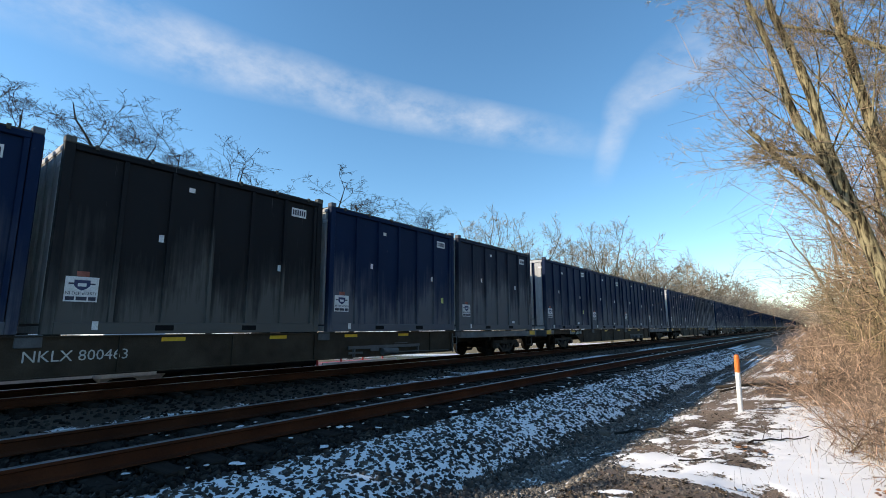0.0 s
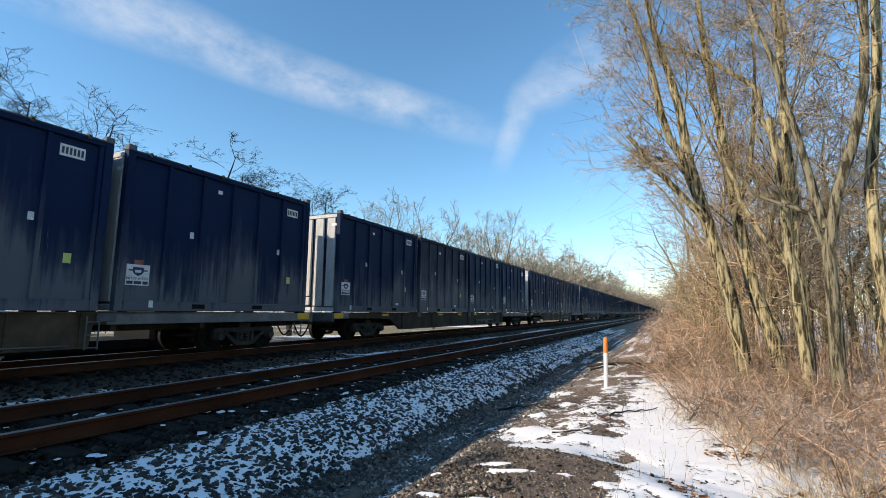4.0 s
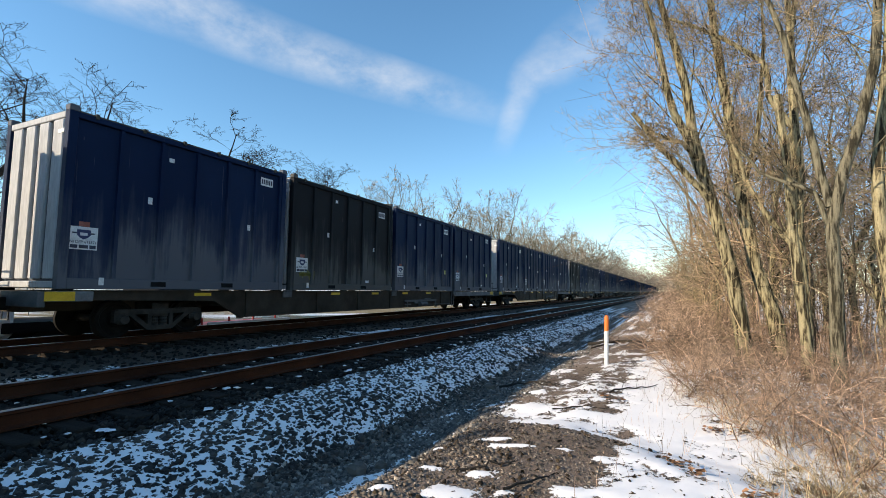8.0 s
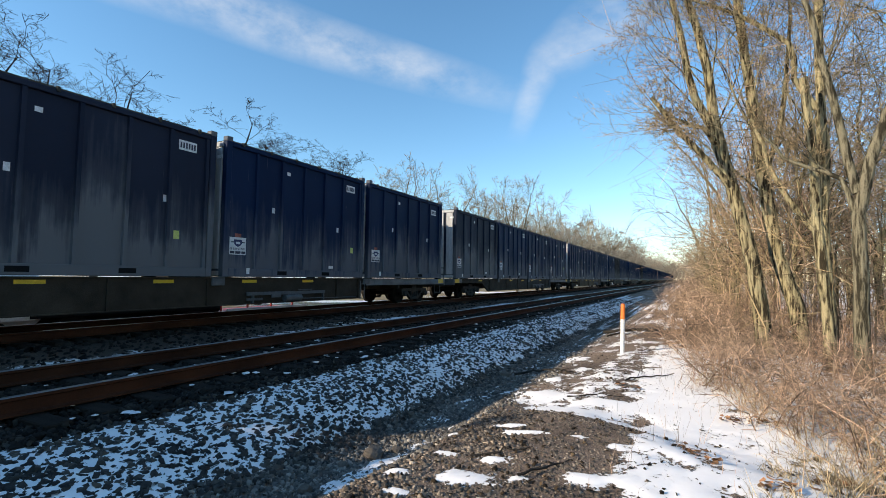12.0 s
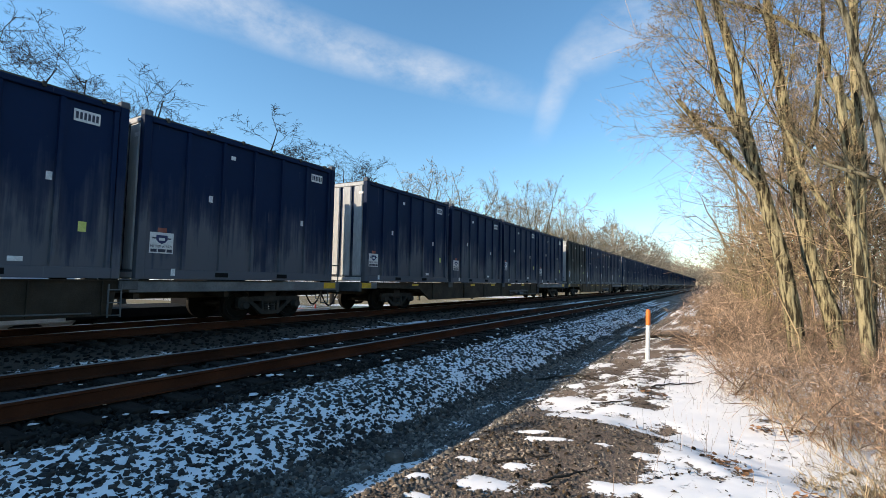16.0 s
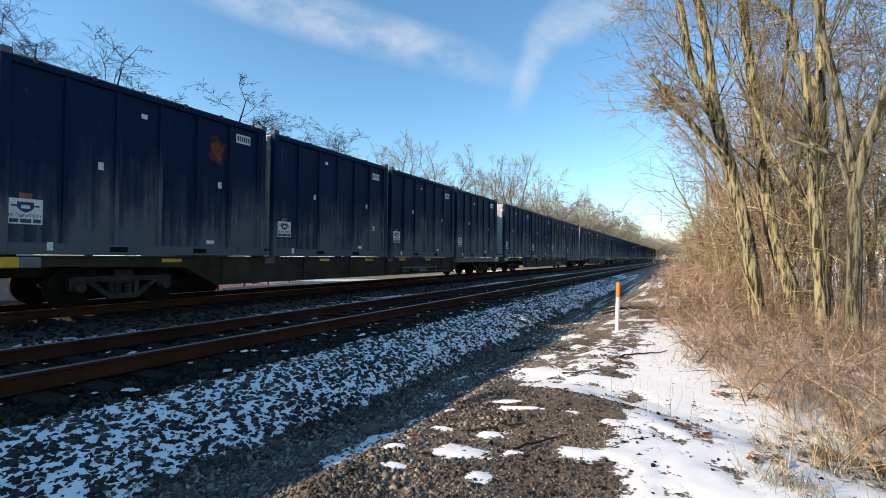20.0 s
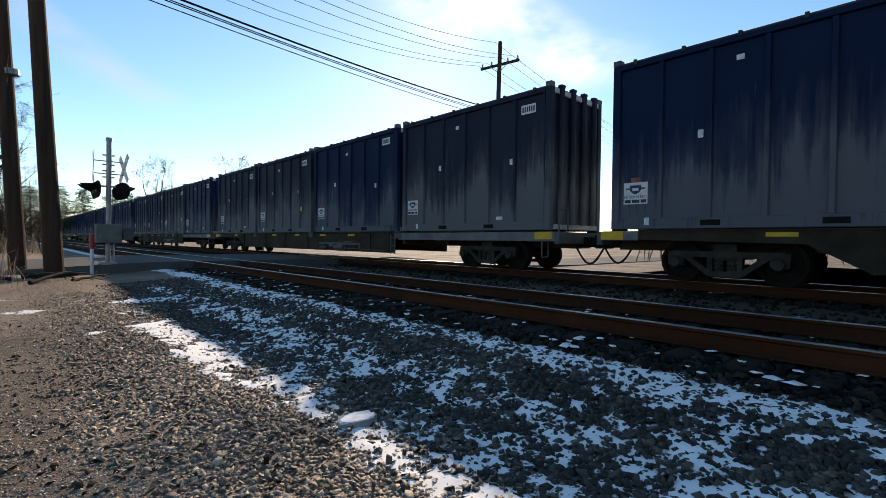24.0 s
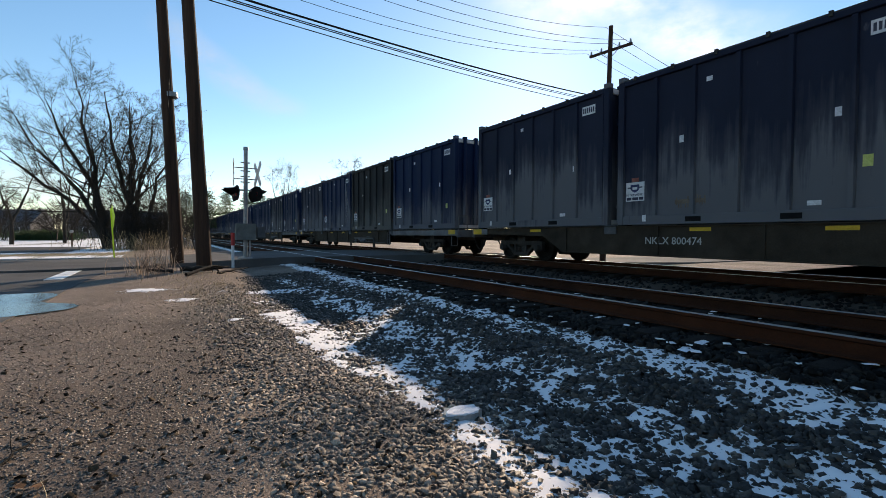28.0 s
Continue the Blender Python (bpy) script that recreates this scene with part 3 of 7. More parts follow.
def stones(name, n, where, size, seed, label, sink=0.25, flat=0.7, buried=0.1, material=None, lift=0.0, kind_of="gravel", tilt=0.45):
    """Broken stones, each its own skewed block, strewn by where(rng, n) -> x, y."""
    rng = np.random.default_rng(seed)
    x, y = where(rng, n)
    S = snow_depth(x, y)
    keep = rng.uniform(size=len(x)) < np.where(S > 0.02, buried, 1.0)
    x, y, S = x[keep], y[keep], S[keep]
    n = len(x)
    corner = STONE_V[None] + rng.normal(size=(n, 8, 3)) * 0.13
    corner[:, 4:, :2] *= rng.uniform(0.6, 1.0, (n, 1, 2))
    corner[:, 4:, :2] += rng.normal(size=(n, 1, 2)) * 0.16
    s = size * np.minimum(rng.lognormal(0, 0.25, (n, 1, 1)), 1.5) * np.concatenate([rng.uniform(0.8, 1.5, (n, 1, 1)), rng.uniform(0.7, 1.1, (n, 1, 1)), rng.uniform(0.5, 0.9, (n, 1, 1)) * flat / 0.7], axis=2)
    corner = corner * s
    ax = rng.normal(size=(n, 3)) * np.array([tilt, tilt, 0])
    ax[:, 2] = rng.uniform(-3.14, 3.14, n)
    cx, sx, cy, sy, cz, sz = np.cos(ax[:, 0]), np.sin(ax[:, 0]), np.cos(ax[:, 1]), np.sin(ax[:, 1]), np.cos(ax[:, 2]), np.sin(ax[:, 2])
    Rm = np.stack([np.stack([cz * cy, cz * sy * sx - sz * cx, cz * sy * cx + sz * sx], -1), np.stack([sz * cy, sz * sy * sx + cz * cx, sz * sy * cx - cz * sx], -1), np.stack([-sy, cy * sx, cy * cx], -1)], 1)
    corner = np.einsum("nij,nkj->nki", Rm, corner)
    z = ground_z(x, y) + relief(x, y) + lift
    corner[:, :, 2] += (z + s[:, 0, 2] * (0.5 - sink))[:, None]
    corner[:, :, 0] += x[:, None]
    corner[:, :, 1] += y[:, None]
    f = (STONE_F[None] + 8 * np.arange(n)[:, None, None]).reshape(-1, 4)
    return tagged(new(name, bulk(name, corner.reshape(-1, 3), f, material or M_STONE)), label, kind_of, kind="stuff")


def band(x0, x1, y0, y1, near=0.0):
    """Even spread over a strip; with near, thinning out away from the camera."""
    def where(rng, n):
        x, y = rng.uniform(x0, x1, n * 3), rng.uniform(y0, y1, n * 3)
        keep = rng.uniform(size=n * 3) < (1.0 if not near else np.clip((near / (np.hypot(x, y) + 0.1)) ** 1.5, 0, 1))
        keep &= ~((y < -17) & (y > -25.5))
        if near < 4 and near:
            # ragged edges
            m = np.minimum(np.minimum(x - x0, x1 - x), np.minimum(y - y0, y1 - y))
            keep &= rng.uniform(size=n * 3) < smooth(0.0, 1.1, m + 0.9 * lumps(x, y, 0.8, 77))
        return x[keep][:n], y[keep][:n]
    return where


def thinning(y0, y1, near, x_full, x_end, x_start=-5.3):
    """Shoulder stones that thin out into the path between x_full and x_end."""
    def where(rng, n):
        x, y = rng.uniform(x_start, x_end, n * 3), rng.uniform(y0, y1, n * 3)
        edge = smooth(x_end, x_full, x + 0.5 * lumps(x, y, 0.9, 71))
        keep = rng.uniform(size=n * 3) < edge * np.clip((near / (np.hypot(x, y) + 0.1)) ** 1.5, 0, 1)
        return x[keep][:n], y[keep][:n]
    return where


stones("ballast_shoulder", 34000, thinning(0.6, 36, 7.0, -3.6, -3.0), 0.04, 11, "dark angular ballast stones on the shoulder", 0.2, 0.68, buried=0.5)
stones("ballast_toe", 20000, thinning(0.6, 26, 5.0, -2.4, -2.0, -3.6), 0.028, 22, "small dark broken stone at the foot of the shoulder", 0.2, 0.6, buried=0.6, material=M_TOE)
stones("path_chips", 20000, thinning(-12, 0.6, 4.0, -2.3, -0.8, -2.9), 0.025, 21, "grey stone chips spilling from the shoulder onto the path", 0.2, 0.36, 0.6, M_GRAVEL, tilt=0.55)
stones("ballast_shoulder", 30000, thinning(-14, 0.6, 5.5, -2.9, -2.2), 0.034, 18, "dark angular ballast stones spilling onto the path", 0.22, 0.55, buried=0.7)
stones("track_ballast", 9000, band(-10.8, -4.9, -30, 45, 9.0), 0.05, 12, "ballast stones between the sleepers, coloured dark for the shade", 0.3, buried=0.4, material=M_STONE_SHADED)
stones("track_ballast", 24000, band(-8.3, -4.7, -11, 14, 8.0), 0.045, 23, "ballast stones packed between the sleepers, coloured dark for the shade", 0.25, 0.65, buried=0.6, material=M_STONE_SHADED, lift=0.035)
stones("mound_stones", 2600, band(-2.45, -1.2, 1.8, 5.6, 3.0), 0.025, 24, "grey broken stones on the side of the gravel mound", 0.3, 0.5, 0.2, M_GRAVEL_DARK)
stones("path_gravel", 30000, band(-2.6, 1.9, -0.8, 12, 3.0), 0.0145, 13, "small loose dark gravel of the trackside path", 0.3, 0.55, 0.02, M_GRAVEL_DARK)
stones("path_gravel", 42000, band(-2.6, 2.6, -11, 0.6, 3.2), 0.0115, 20, "small stones pressed into the brown path", 0.4, 0.45, 0.02, M_GRAVEL)
stones("far_ballast", 6000, band(-15.4, -10.5, -40, 60, 14.0), 0.07, 14, "ballast stones under the far track, coloured dark for the shade", 0.3, material=M_STONE_SHADED)
stones("snow_clumps", 600, band(-7.9, -4.55, -16, 40, 9.0), 0.055, 15, "small dabs of old snow on the sleepers", 0.5, 0.14, 1.0, M_SNOW, 0.08, "snow", 0.05)
stones("leaf_litter", 1500, band(-2.4, 3.6, -9, 0.6, 3.0), 0.026, 16, "dead leaves and bark bits on the gravel", 0.2, 0.2, 0.2, M_DEBRIS, 0.004, "litter")
stones("leaf_litter", 1000, band(-2.1, 1.2, 2.0, 11, 4.0), 0.022, 17, "dead leaves and bark bits on snow and gravel", 0.2, 0.25, 0.5, M_DEBRIS, 0.012, "litter")
stones("loose_stones", 14, band(-1.9, 0.6, -4.6, -2.0, 3.0), 0.026, 19, "single dark stones lying on the path", 0.15, 0.8, 0.0, None, 0.0, "stone")


# ---- tracks ----
RAIL_SECTION = ((-0.07, -0.18), (0.07, -0.18), (0.07, -0.168), (0.018, -0.152), (0.009, -0.14), (0.009, -0.05), (0.036, -0.036), (0.036, -0.006), (0.028, 0.0), (-0.028, 0.0), (-0.036, -0.006), (-0.036, -0.036), (-0.009, -0.05), (-0.009, -0.14), (-0.018, -0.152), (-0.07, -0.168))


def rail_mesh(y0, y1):
    n = len(RAIL_SECTION)
    v = [(x, y, z) for y in (y0, y1) for x, z in RAIL_SECTION]
    f = [(k, (k + 1) % n, n + (k + 1) % n, n + k) for k in range(n)] + [tuple(range(n))[::-1], tuple(range(n, 2 * n))]
    idx = [1 if k in (7, 8, 9) else 0 for k in range(n)] + [0, 0]
    return mesh_from("rail", v, f, [M_RAIL, M_RAIL_TOP], idx)


def tie_mesh():
    bm = bmesh.new()
    box(bm, -1.3, 1.3, -0.11, 0.11, -0.36, -0.185, bevel=0.012)
    return solid("tie", bm, M_TIE)


RAIL_ME, TIE_ME = rail_mesh(-900, 900), tie_mesh()


def railway(name, cx, label, y0, y1):
    top = tagged(new(name), label, "railway track", "railway tracks", "structure")
    top.location = (cx, 0, 0)
    for s in (-0.755, 0.755):
        part("rail", RAIL_ME, None, top, "rusty steel rail with a worn bright head").location = (s, 0, 0)
    rng = random.Random(cx)
    y, k = y0, 0
    ties = []
    while y < y1:
        ties.append((y + rng.uniform(-0.03, 0.03), rng.uniform(-1.2, 1.2), rng.uniform(-0.02, 0.0)))
        y += 0.52
    for y, turn, dz in ties:
        t = part("tie", TIE_ME, None, top)
        t.location, t.rotation_euler = (rng.uniform(-0.04, 0.04), y, dz), (0, 0, radians(turn))
    # farther sleepers, joined
    v, f = [], []
    for side, a, b in ((1, y1, 170), (-1, -170, y0)):
        y = a
        while y < b:
            if not -26 < y < -17:
                o = len(v)
                v += [(x, y + d, z) for z in (-0.36, -0.185) for x in (-1.3, 1.3) for d in (-0.11, 0.11)]
                f += [(o, o + 1, o + 3, o + 2), (o + 4, o + 6, o + 7, o + 5), (o, o + 4, o + 5, o + 1), (o + 2, o + 3, o + 7, o + 6), (o, o + 2, o + 6, o + 4), (o + 1, o + 5, o + 7, o + 3)]
            y += 0.52
    tagged(part("far_ties", mesh_from("far_ties", v, f, [M_TIE]), None, top), kind="stuff")
    return top


railway("track_1", TRACK_1, "empty railway track with rusty rails on dark sleepers", -16.5, 38)
railway("track_2", TRACK_2, "railway track carrying the container train", -16.5, 30)

# ---- train ----
CAR_PITCH, SPEED, LEN, PITCH = 26.45, 22.109, 5.97, 6.28
REAR_0 = 20.88
# seconds, metres by which the train is behind an even pace
LAG = ((0, -0.05), (2, 0.13), (3.5, 0.30), (6, 0.66), (8.5, 0.68), (10, 0.58), (12, 0.45), (16, 0.45), (18, 0.32), (20, 0.27), (22.5, 0.66), (24, 0.56), (26, 0.50), (27, 0.37), (28, 0.32))
FLOOR, ROOF, HALF = 1.085, 4.70, 1.255


def one_box(name, mat, *dims, bevel=0.012):
    bm = bmesh.new()
    box(bm, *dims, bevel=bevel)
    return solid(name, bm, mat)


def rib_mesh(mat):
    """Rounded upright rib of the door end, capped above the roof."""
    bm = bmesh.new()
    tube(bm, (0, 0, 0.15), (0, 0, ROOF - FLOOR + 0.02), 0.075, sides=10)
    box(bm, -0.09, 0.09, -0.08, 0.06, ROOF - FLOOR, ROOF - FLOOR + 0.09, bevel=0.02)
    for z in (0.5, 1.6, 2.7):
        box(bm, -0.1, 0.1, -0.06, 0.03, z - 0.05, z + 0.05, bevel=0.01)
    return solid("door_rib", bm, mat)


def hat_mesh(mat, w):
    """One pressed side panel: flat sheet with a narrow upright rib along one edge."""
    bm = bmesh.new()
    z0, z1 = 0.225, ROOF - FLOOR - 0.135
    prof = ((-0.085, -w / 2 + 0.001), (-0.06, -w / 2 + 0.001), (-0.06, w / 2 - 0.115), (0.0, w / 2 - 0.1), (0.0, w / 2 - 0.02), (-0.06, w / 2 - 0.005), (-0.085, w / 2 - 0.005))
    lo = [bm.verts.new((x, y, z0)) for x, y in prof]
    hi = [bm.verts.new((x, y, z1)) for x, y in prof]
    for k in range(7):
        j = (k + 1) % 7
        bm.faces.new((lo[k], lo[j], hi[j], hi[k]))
    bm.faces.new(lo[::-1]), bm.faces.new(hi)
    bmesh.ops.recalc_face_normals(bm, faces=bm.faces)
    return solid("side_panel", bm, mat)


N_SIDE, N_END = 6, 4
SIDE_W, END_W = (LEN - 0.34) / N_SIDE, (2 * HALF - 0.34) / N_END


def build_kit(paint):
    """Part meshes of a 20-foot waste container and where each one sits; origin at the base centre, length along y."""
    H, L2, W = ROOF - FLOOR, LEN / 2, HALF
    kit = []
    kit.append(("body", one_box("body", paint, -W + 0.075, W - 0.085, -L2 + 0.09, L2 - 0.07, 0.10, H - 0.05), [(0, 0, 0)]))
    panel = hat_mesh(paint, SIDE_W)
    kit.append(("side_panel", panel, [(W - 0.012, -L2 + 0.17 + (k + 0.5) * SIDE_W, 0) for k in range(N_SIDE)]))
    kit.append(("rear_wall", one_box("rear_wall", paint, -W + 0.01, -W + 0.075, -L2 + 0.2, L2 - 0.2, 0.24, H - 0.15), [(0, 0, 0)]))
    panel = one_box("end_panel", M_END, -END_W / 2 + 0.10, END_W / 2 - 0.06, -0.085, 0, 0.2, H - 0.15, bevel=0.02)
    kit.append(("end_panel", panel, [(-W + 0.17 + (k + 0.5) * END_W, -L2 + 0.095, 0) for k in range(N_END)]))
    kit.append(("corner_post", one_box("corner_post", paint, -0.085, 0.085, -0.085, 0.085, 0, H - 0.005), [(sx * (W - 0.085), sy * (L2 - 0.085), 0) for sx in (-1, 1) for sy in (-1, 1)]))
    kit.append(("top_rail", one_box("top_rail", paint, -0.06, 0.06, -L2 + 0.17, L2 - 0.17, H - 0.13, H - 0.01), [(W - 0.062, 0, 0), (-W + 0.062, 0, 0)]))
    kit.append(("bottom_rail", one_box("bottom_rail", paint, -0.06, 0.06, -L2 + 0.17, L2 - 0.17, 0, 0.22), [(W - 0.062, 0, 0), (-W + 0.062, 0, 0)]))
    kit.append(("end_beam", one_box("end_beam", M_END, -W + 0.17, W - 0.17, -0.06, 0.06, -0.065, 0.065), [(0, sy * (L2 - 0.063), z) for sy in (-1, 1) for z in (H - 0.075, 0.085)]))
    bm = bmesh.new()
    box(bm, -W + 0.03, W - 0.03, -L2 + 0.05, L2 - 0.05, H - 0.02, H + 0.03, bevel=0.012)
    for k in range(6):
        y = -L2 + 0.5 + k * (2 * L2 - 1.0) / 5
        for sx in (-1, 1):
            box(bm, sx * W - 0.035, sx * W + 0.035, y - 0.03, y + 0.03, H - 0.06, H + 0.04)
    kit.append(("lid", solid("lid", bm, M_LID), [(0, 0, 0)]))
    kit.append(("door_rib", rib_mesh(paint), [(x, L2 + 0.02, 0) for x in (-0.8, -0.27, 0.27, 0.8)]))
    bm = bmesh.new()
    box(bm, -0.09, 0.09, -0.09, 0.09, 0, 0.13, bevel=0.014)
    kit.append(("corner_casting", solid("corner_casting", bm, paint), [(sx * (W - 0.085), sy * (L2 - 0.085), H - 0.01) for sx in (-1, 1) for sy in (-1, 1)]))
    return kit


KITS = {"blue": build_kit(M_BLUE), "dust_haze": build_kit(M_DUST_HAZE), "dark": build_kit(M_DARK)}


def slab(w, h, mat, name, thick=0.006):
    bm = bmesh.new()
    box(bm, 0, thick, -w / 2, w / 2, -h / 2, h / 2)
    return solid(name, bm, mat)


def placard_mesh():
    """White owner placard: a plain shield shape and bars for its print."""
    bm = bmesh.new()
    box(bm, 0, 0.006, -0.31, 0.31, -0.27, 0.27, 0)
    for y0, y1, z0, z1 in ((-0.25, 0.25, 0.10, 0.135), (-0.28, -0.12, -0.24, -0.16), (-0.09, 0.11, -0.24, -0.16), (0.14, 0.28, -0.24, -0.16)):
        box(bm, 0.006, 0.009, y0, y1, z0, z1, 1)
    vs = [bm.verts.new((0.010, y, z)) for y, z in ((-0.15, 0.2), (0.15, 0.2), (0.15, 0.08), (0.1, 0.02), (0, -0.03), (-0.1, 0.02), (-0.15, 0.08))]
    bm.faces.new(vs).material_index = 2
    box(bm, 0.010, 0.012, -0.08, 0.08, 0.06, 0.13, 0)
    for v in bm.verts:
        v.co.y, v.co.z = v.co.y * 0.85, v.co.z * 0.87
    return solid("placard", bm, [M_LABEL, M_PRINT, M_LOGO])


def pocket_mesh():
    bm = bmesh.new()
    box(bm, -0.01, 0.004, -0.18, 0.18, 0, 0.11)
    return solid("fork_pocket", bm, M_BLACK)


SMALL = {
    "placard": placard_mesh(), "pocket": pocket_mesh(), "number": slab(0.46, 0.24, M_LABEL, "number_plate"),
    "tag": slab(0.10, 0.16, M_LABEL, "tag"), "wide_tag": slab(0.22, 0.09, M_LABEL, "wide_tag"), "small": slab(0.13, 0.10, M_LABEL, "small_tag"), "lime": slab(0.14, 0.2, M_GREEN_LABEL, "lime_tag"), "red": slab(0.2, 0.1, M_RED_LABEL, "red_label"),
}


def text_mesh(body, size):
    cu = bpy.data.curves.new("text", "FONT")
    cu.body, cu.size, cu.align_x, cu.align_y, cu.extrude, cu.resolution_u = body, size, "CENTER", "CENTER", 0.002, 2
    ob = bpy.data.objects.new("text", cu)
    scene.collection.objects.link(ob)
    me = bpy.data.meshes.new_from_object(ob.evaluated_get(bpy.context.evaluated_depsgraph_get()))
    bpy.data.objects.remove(ob)
    me.materials.clear()
    me.materials.append(M_PRINT)
    return me


def number_bars():
    bm = bmesh.new()
    for k in range(6):
        y = -0.175 + k * 0.07
        box(bm, 0.006, 0.009, y - 0.022, y + 0.022, -0.07, 0.07)
    return solid("print", bm, M_PRINT)


PRINT_BARS = number_bars()
PERMIT = text_mesh("NJ DEP #13571", 0.078)
# containers whose number can be read: (car, place on it)
READ = {(8, 2): "4028", (12, 3): "900390", (17, 1): "900918", (14, 3): "901154", (4, 3): "900587", (18, 3): "900231", (2, 3): "901530", (20, 3): "901551", (9, 2): "900259", (10, 0): "901110", (21, 2): "901649"}
DARK = {(0, 1), (7, 1), (22, 2), (15, 0), (9, 0), (13, 1)}
RUSTY = {(13, 0), (17, 0), (18, 3)}
# cars 18 to 23 are here for the sunward haze, the others for dust
DUST_HAZE = {(10, 1), (0, 3), (2, 2), (2, 3), (9, 3), (9, 2), (18, 2), (19, 0), (19, 1), (19, 3), (21, 2), (22, 0), (23, 0), (23, 1), (23, 2), (4, 1), (5, 2), (11, 0)}
STREAKED = {(2, 0), (2, 1), (22, 1)}
SCRAWLED = {(7, 1): "lime", (10, 0): "brown", (23, 1): "brown"}
M_RUN = plain("white_run", (0.3, 0.31, 0.32), (0.55, 0.555, 0.56), 0.8, scale=6, stretch=(1, 8, 0.5))
M_SCRAWL = plain("faded_yellow_paint", (0.16, 0.16, 0.04), (0.26, 0.25, 0.08), 0.8, scale=6)
M_SCRAWL_2 = plain("faded_brown_paint", (0.11, 0.08, 0.06), (0.2, 0.16, 0.12), 0.8, scale=4)


def run_mesh(seed):
    """A tall fan of thin white runs down the side."""
    rng, bm = random.Random(seed), bmesh.new()
    for k in range(26):
        y0, y1 = rng.uniform(-0.06, 0.06), rng.uniform(-0.15, 0.55)
        z0, z1 = rng.uniform(2.6, 3.3), rng.uniform(0.3, 1.9)
        w = rng.uniform(0.005, 0.016)
        a = [bm.verts.new((0.0, y, z)) for y, z in ((y0 - w, z0), (y0 + w, z0), (y0 * 0.5 + y1 * 0.5 + w, (z0 + z1) / 2), (y1 + w * 0.2, z1), (y1 - w * 0.2, z1), (y0 * 0.5 + y1 * 0.5 - w, (z0 + z1) / 2))]
        f = bm.faces.new(a)
    bmesh.ops.solidify(bm, geom=list(bm.faces), thickness=0.003)
    return solid("run", bm, M_RUN)


def blot_mesh(seed, w, h, mat, n=26):
    """An uneven blot with a ragged rim."""
    rng, bm = random.Random(seed), bmesh.new()
    vs = []
    for k in range(n):
        a = 2 * math.pi * k / n
        s = rng.uniform(0.65, 1.1)
        vs.append(bm.verts.new((0, w * s * math.cos(a), h * s * math.sin(a) - (0.5 * h if math.sin(a) < -0.5 and k % 2 else 0))))
    bmesh.ops.solidify(bm, geom=[bm.faces.new(vs)], thickness=0.003)
    return solid("blot", bm, mat)


def scrawl_mesh(seed, mat):
    """Illegible paint strokes, as plain bars."""
    rng, bm = random.Random(seed), bmesh.new()
    for k in range(13):
        y, z = -0.3 + k * 0.055, rng.uniform(-0.05, 0.05)
        box(bm, 0, 0.003, y - 0.014, y + 0.014, z - rng.uniform(0.05, 0.16), z + rng.uniform(0.05, 0.14))
    box(bm, 0, 0.003, -0.34, 0.38, -0.05, 0.04)
    return solid("scrawl", bm, mat)


MARKS = {"run": run_mesh(4), "rust": blot_mesh(5, 0.36, 0.5, M_RUST), "lime": scrawl_mesh(6, M_SCRAWL), "brown": scrawl_mesh(7, M_SCRAWL_2)}
moving = []


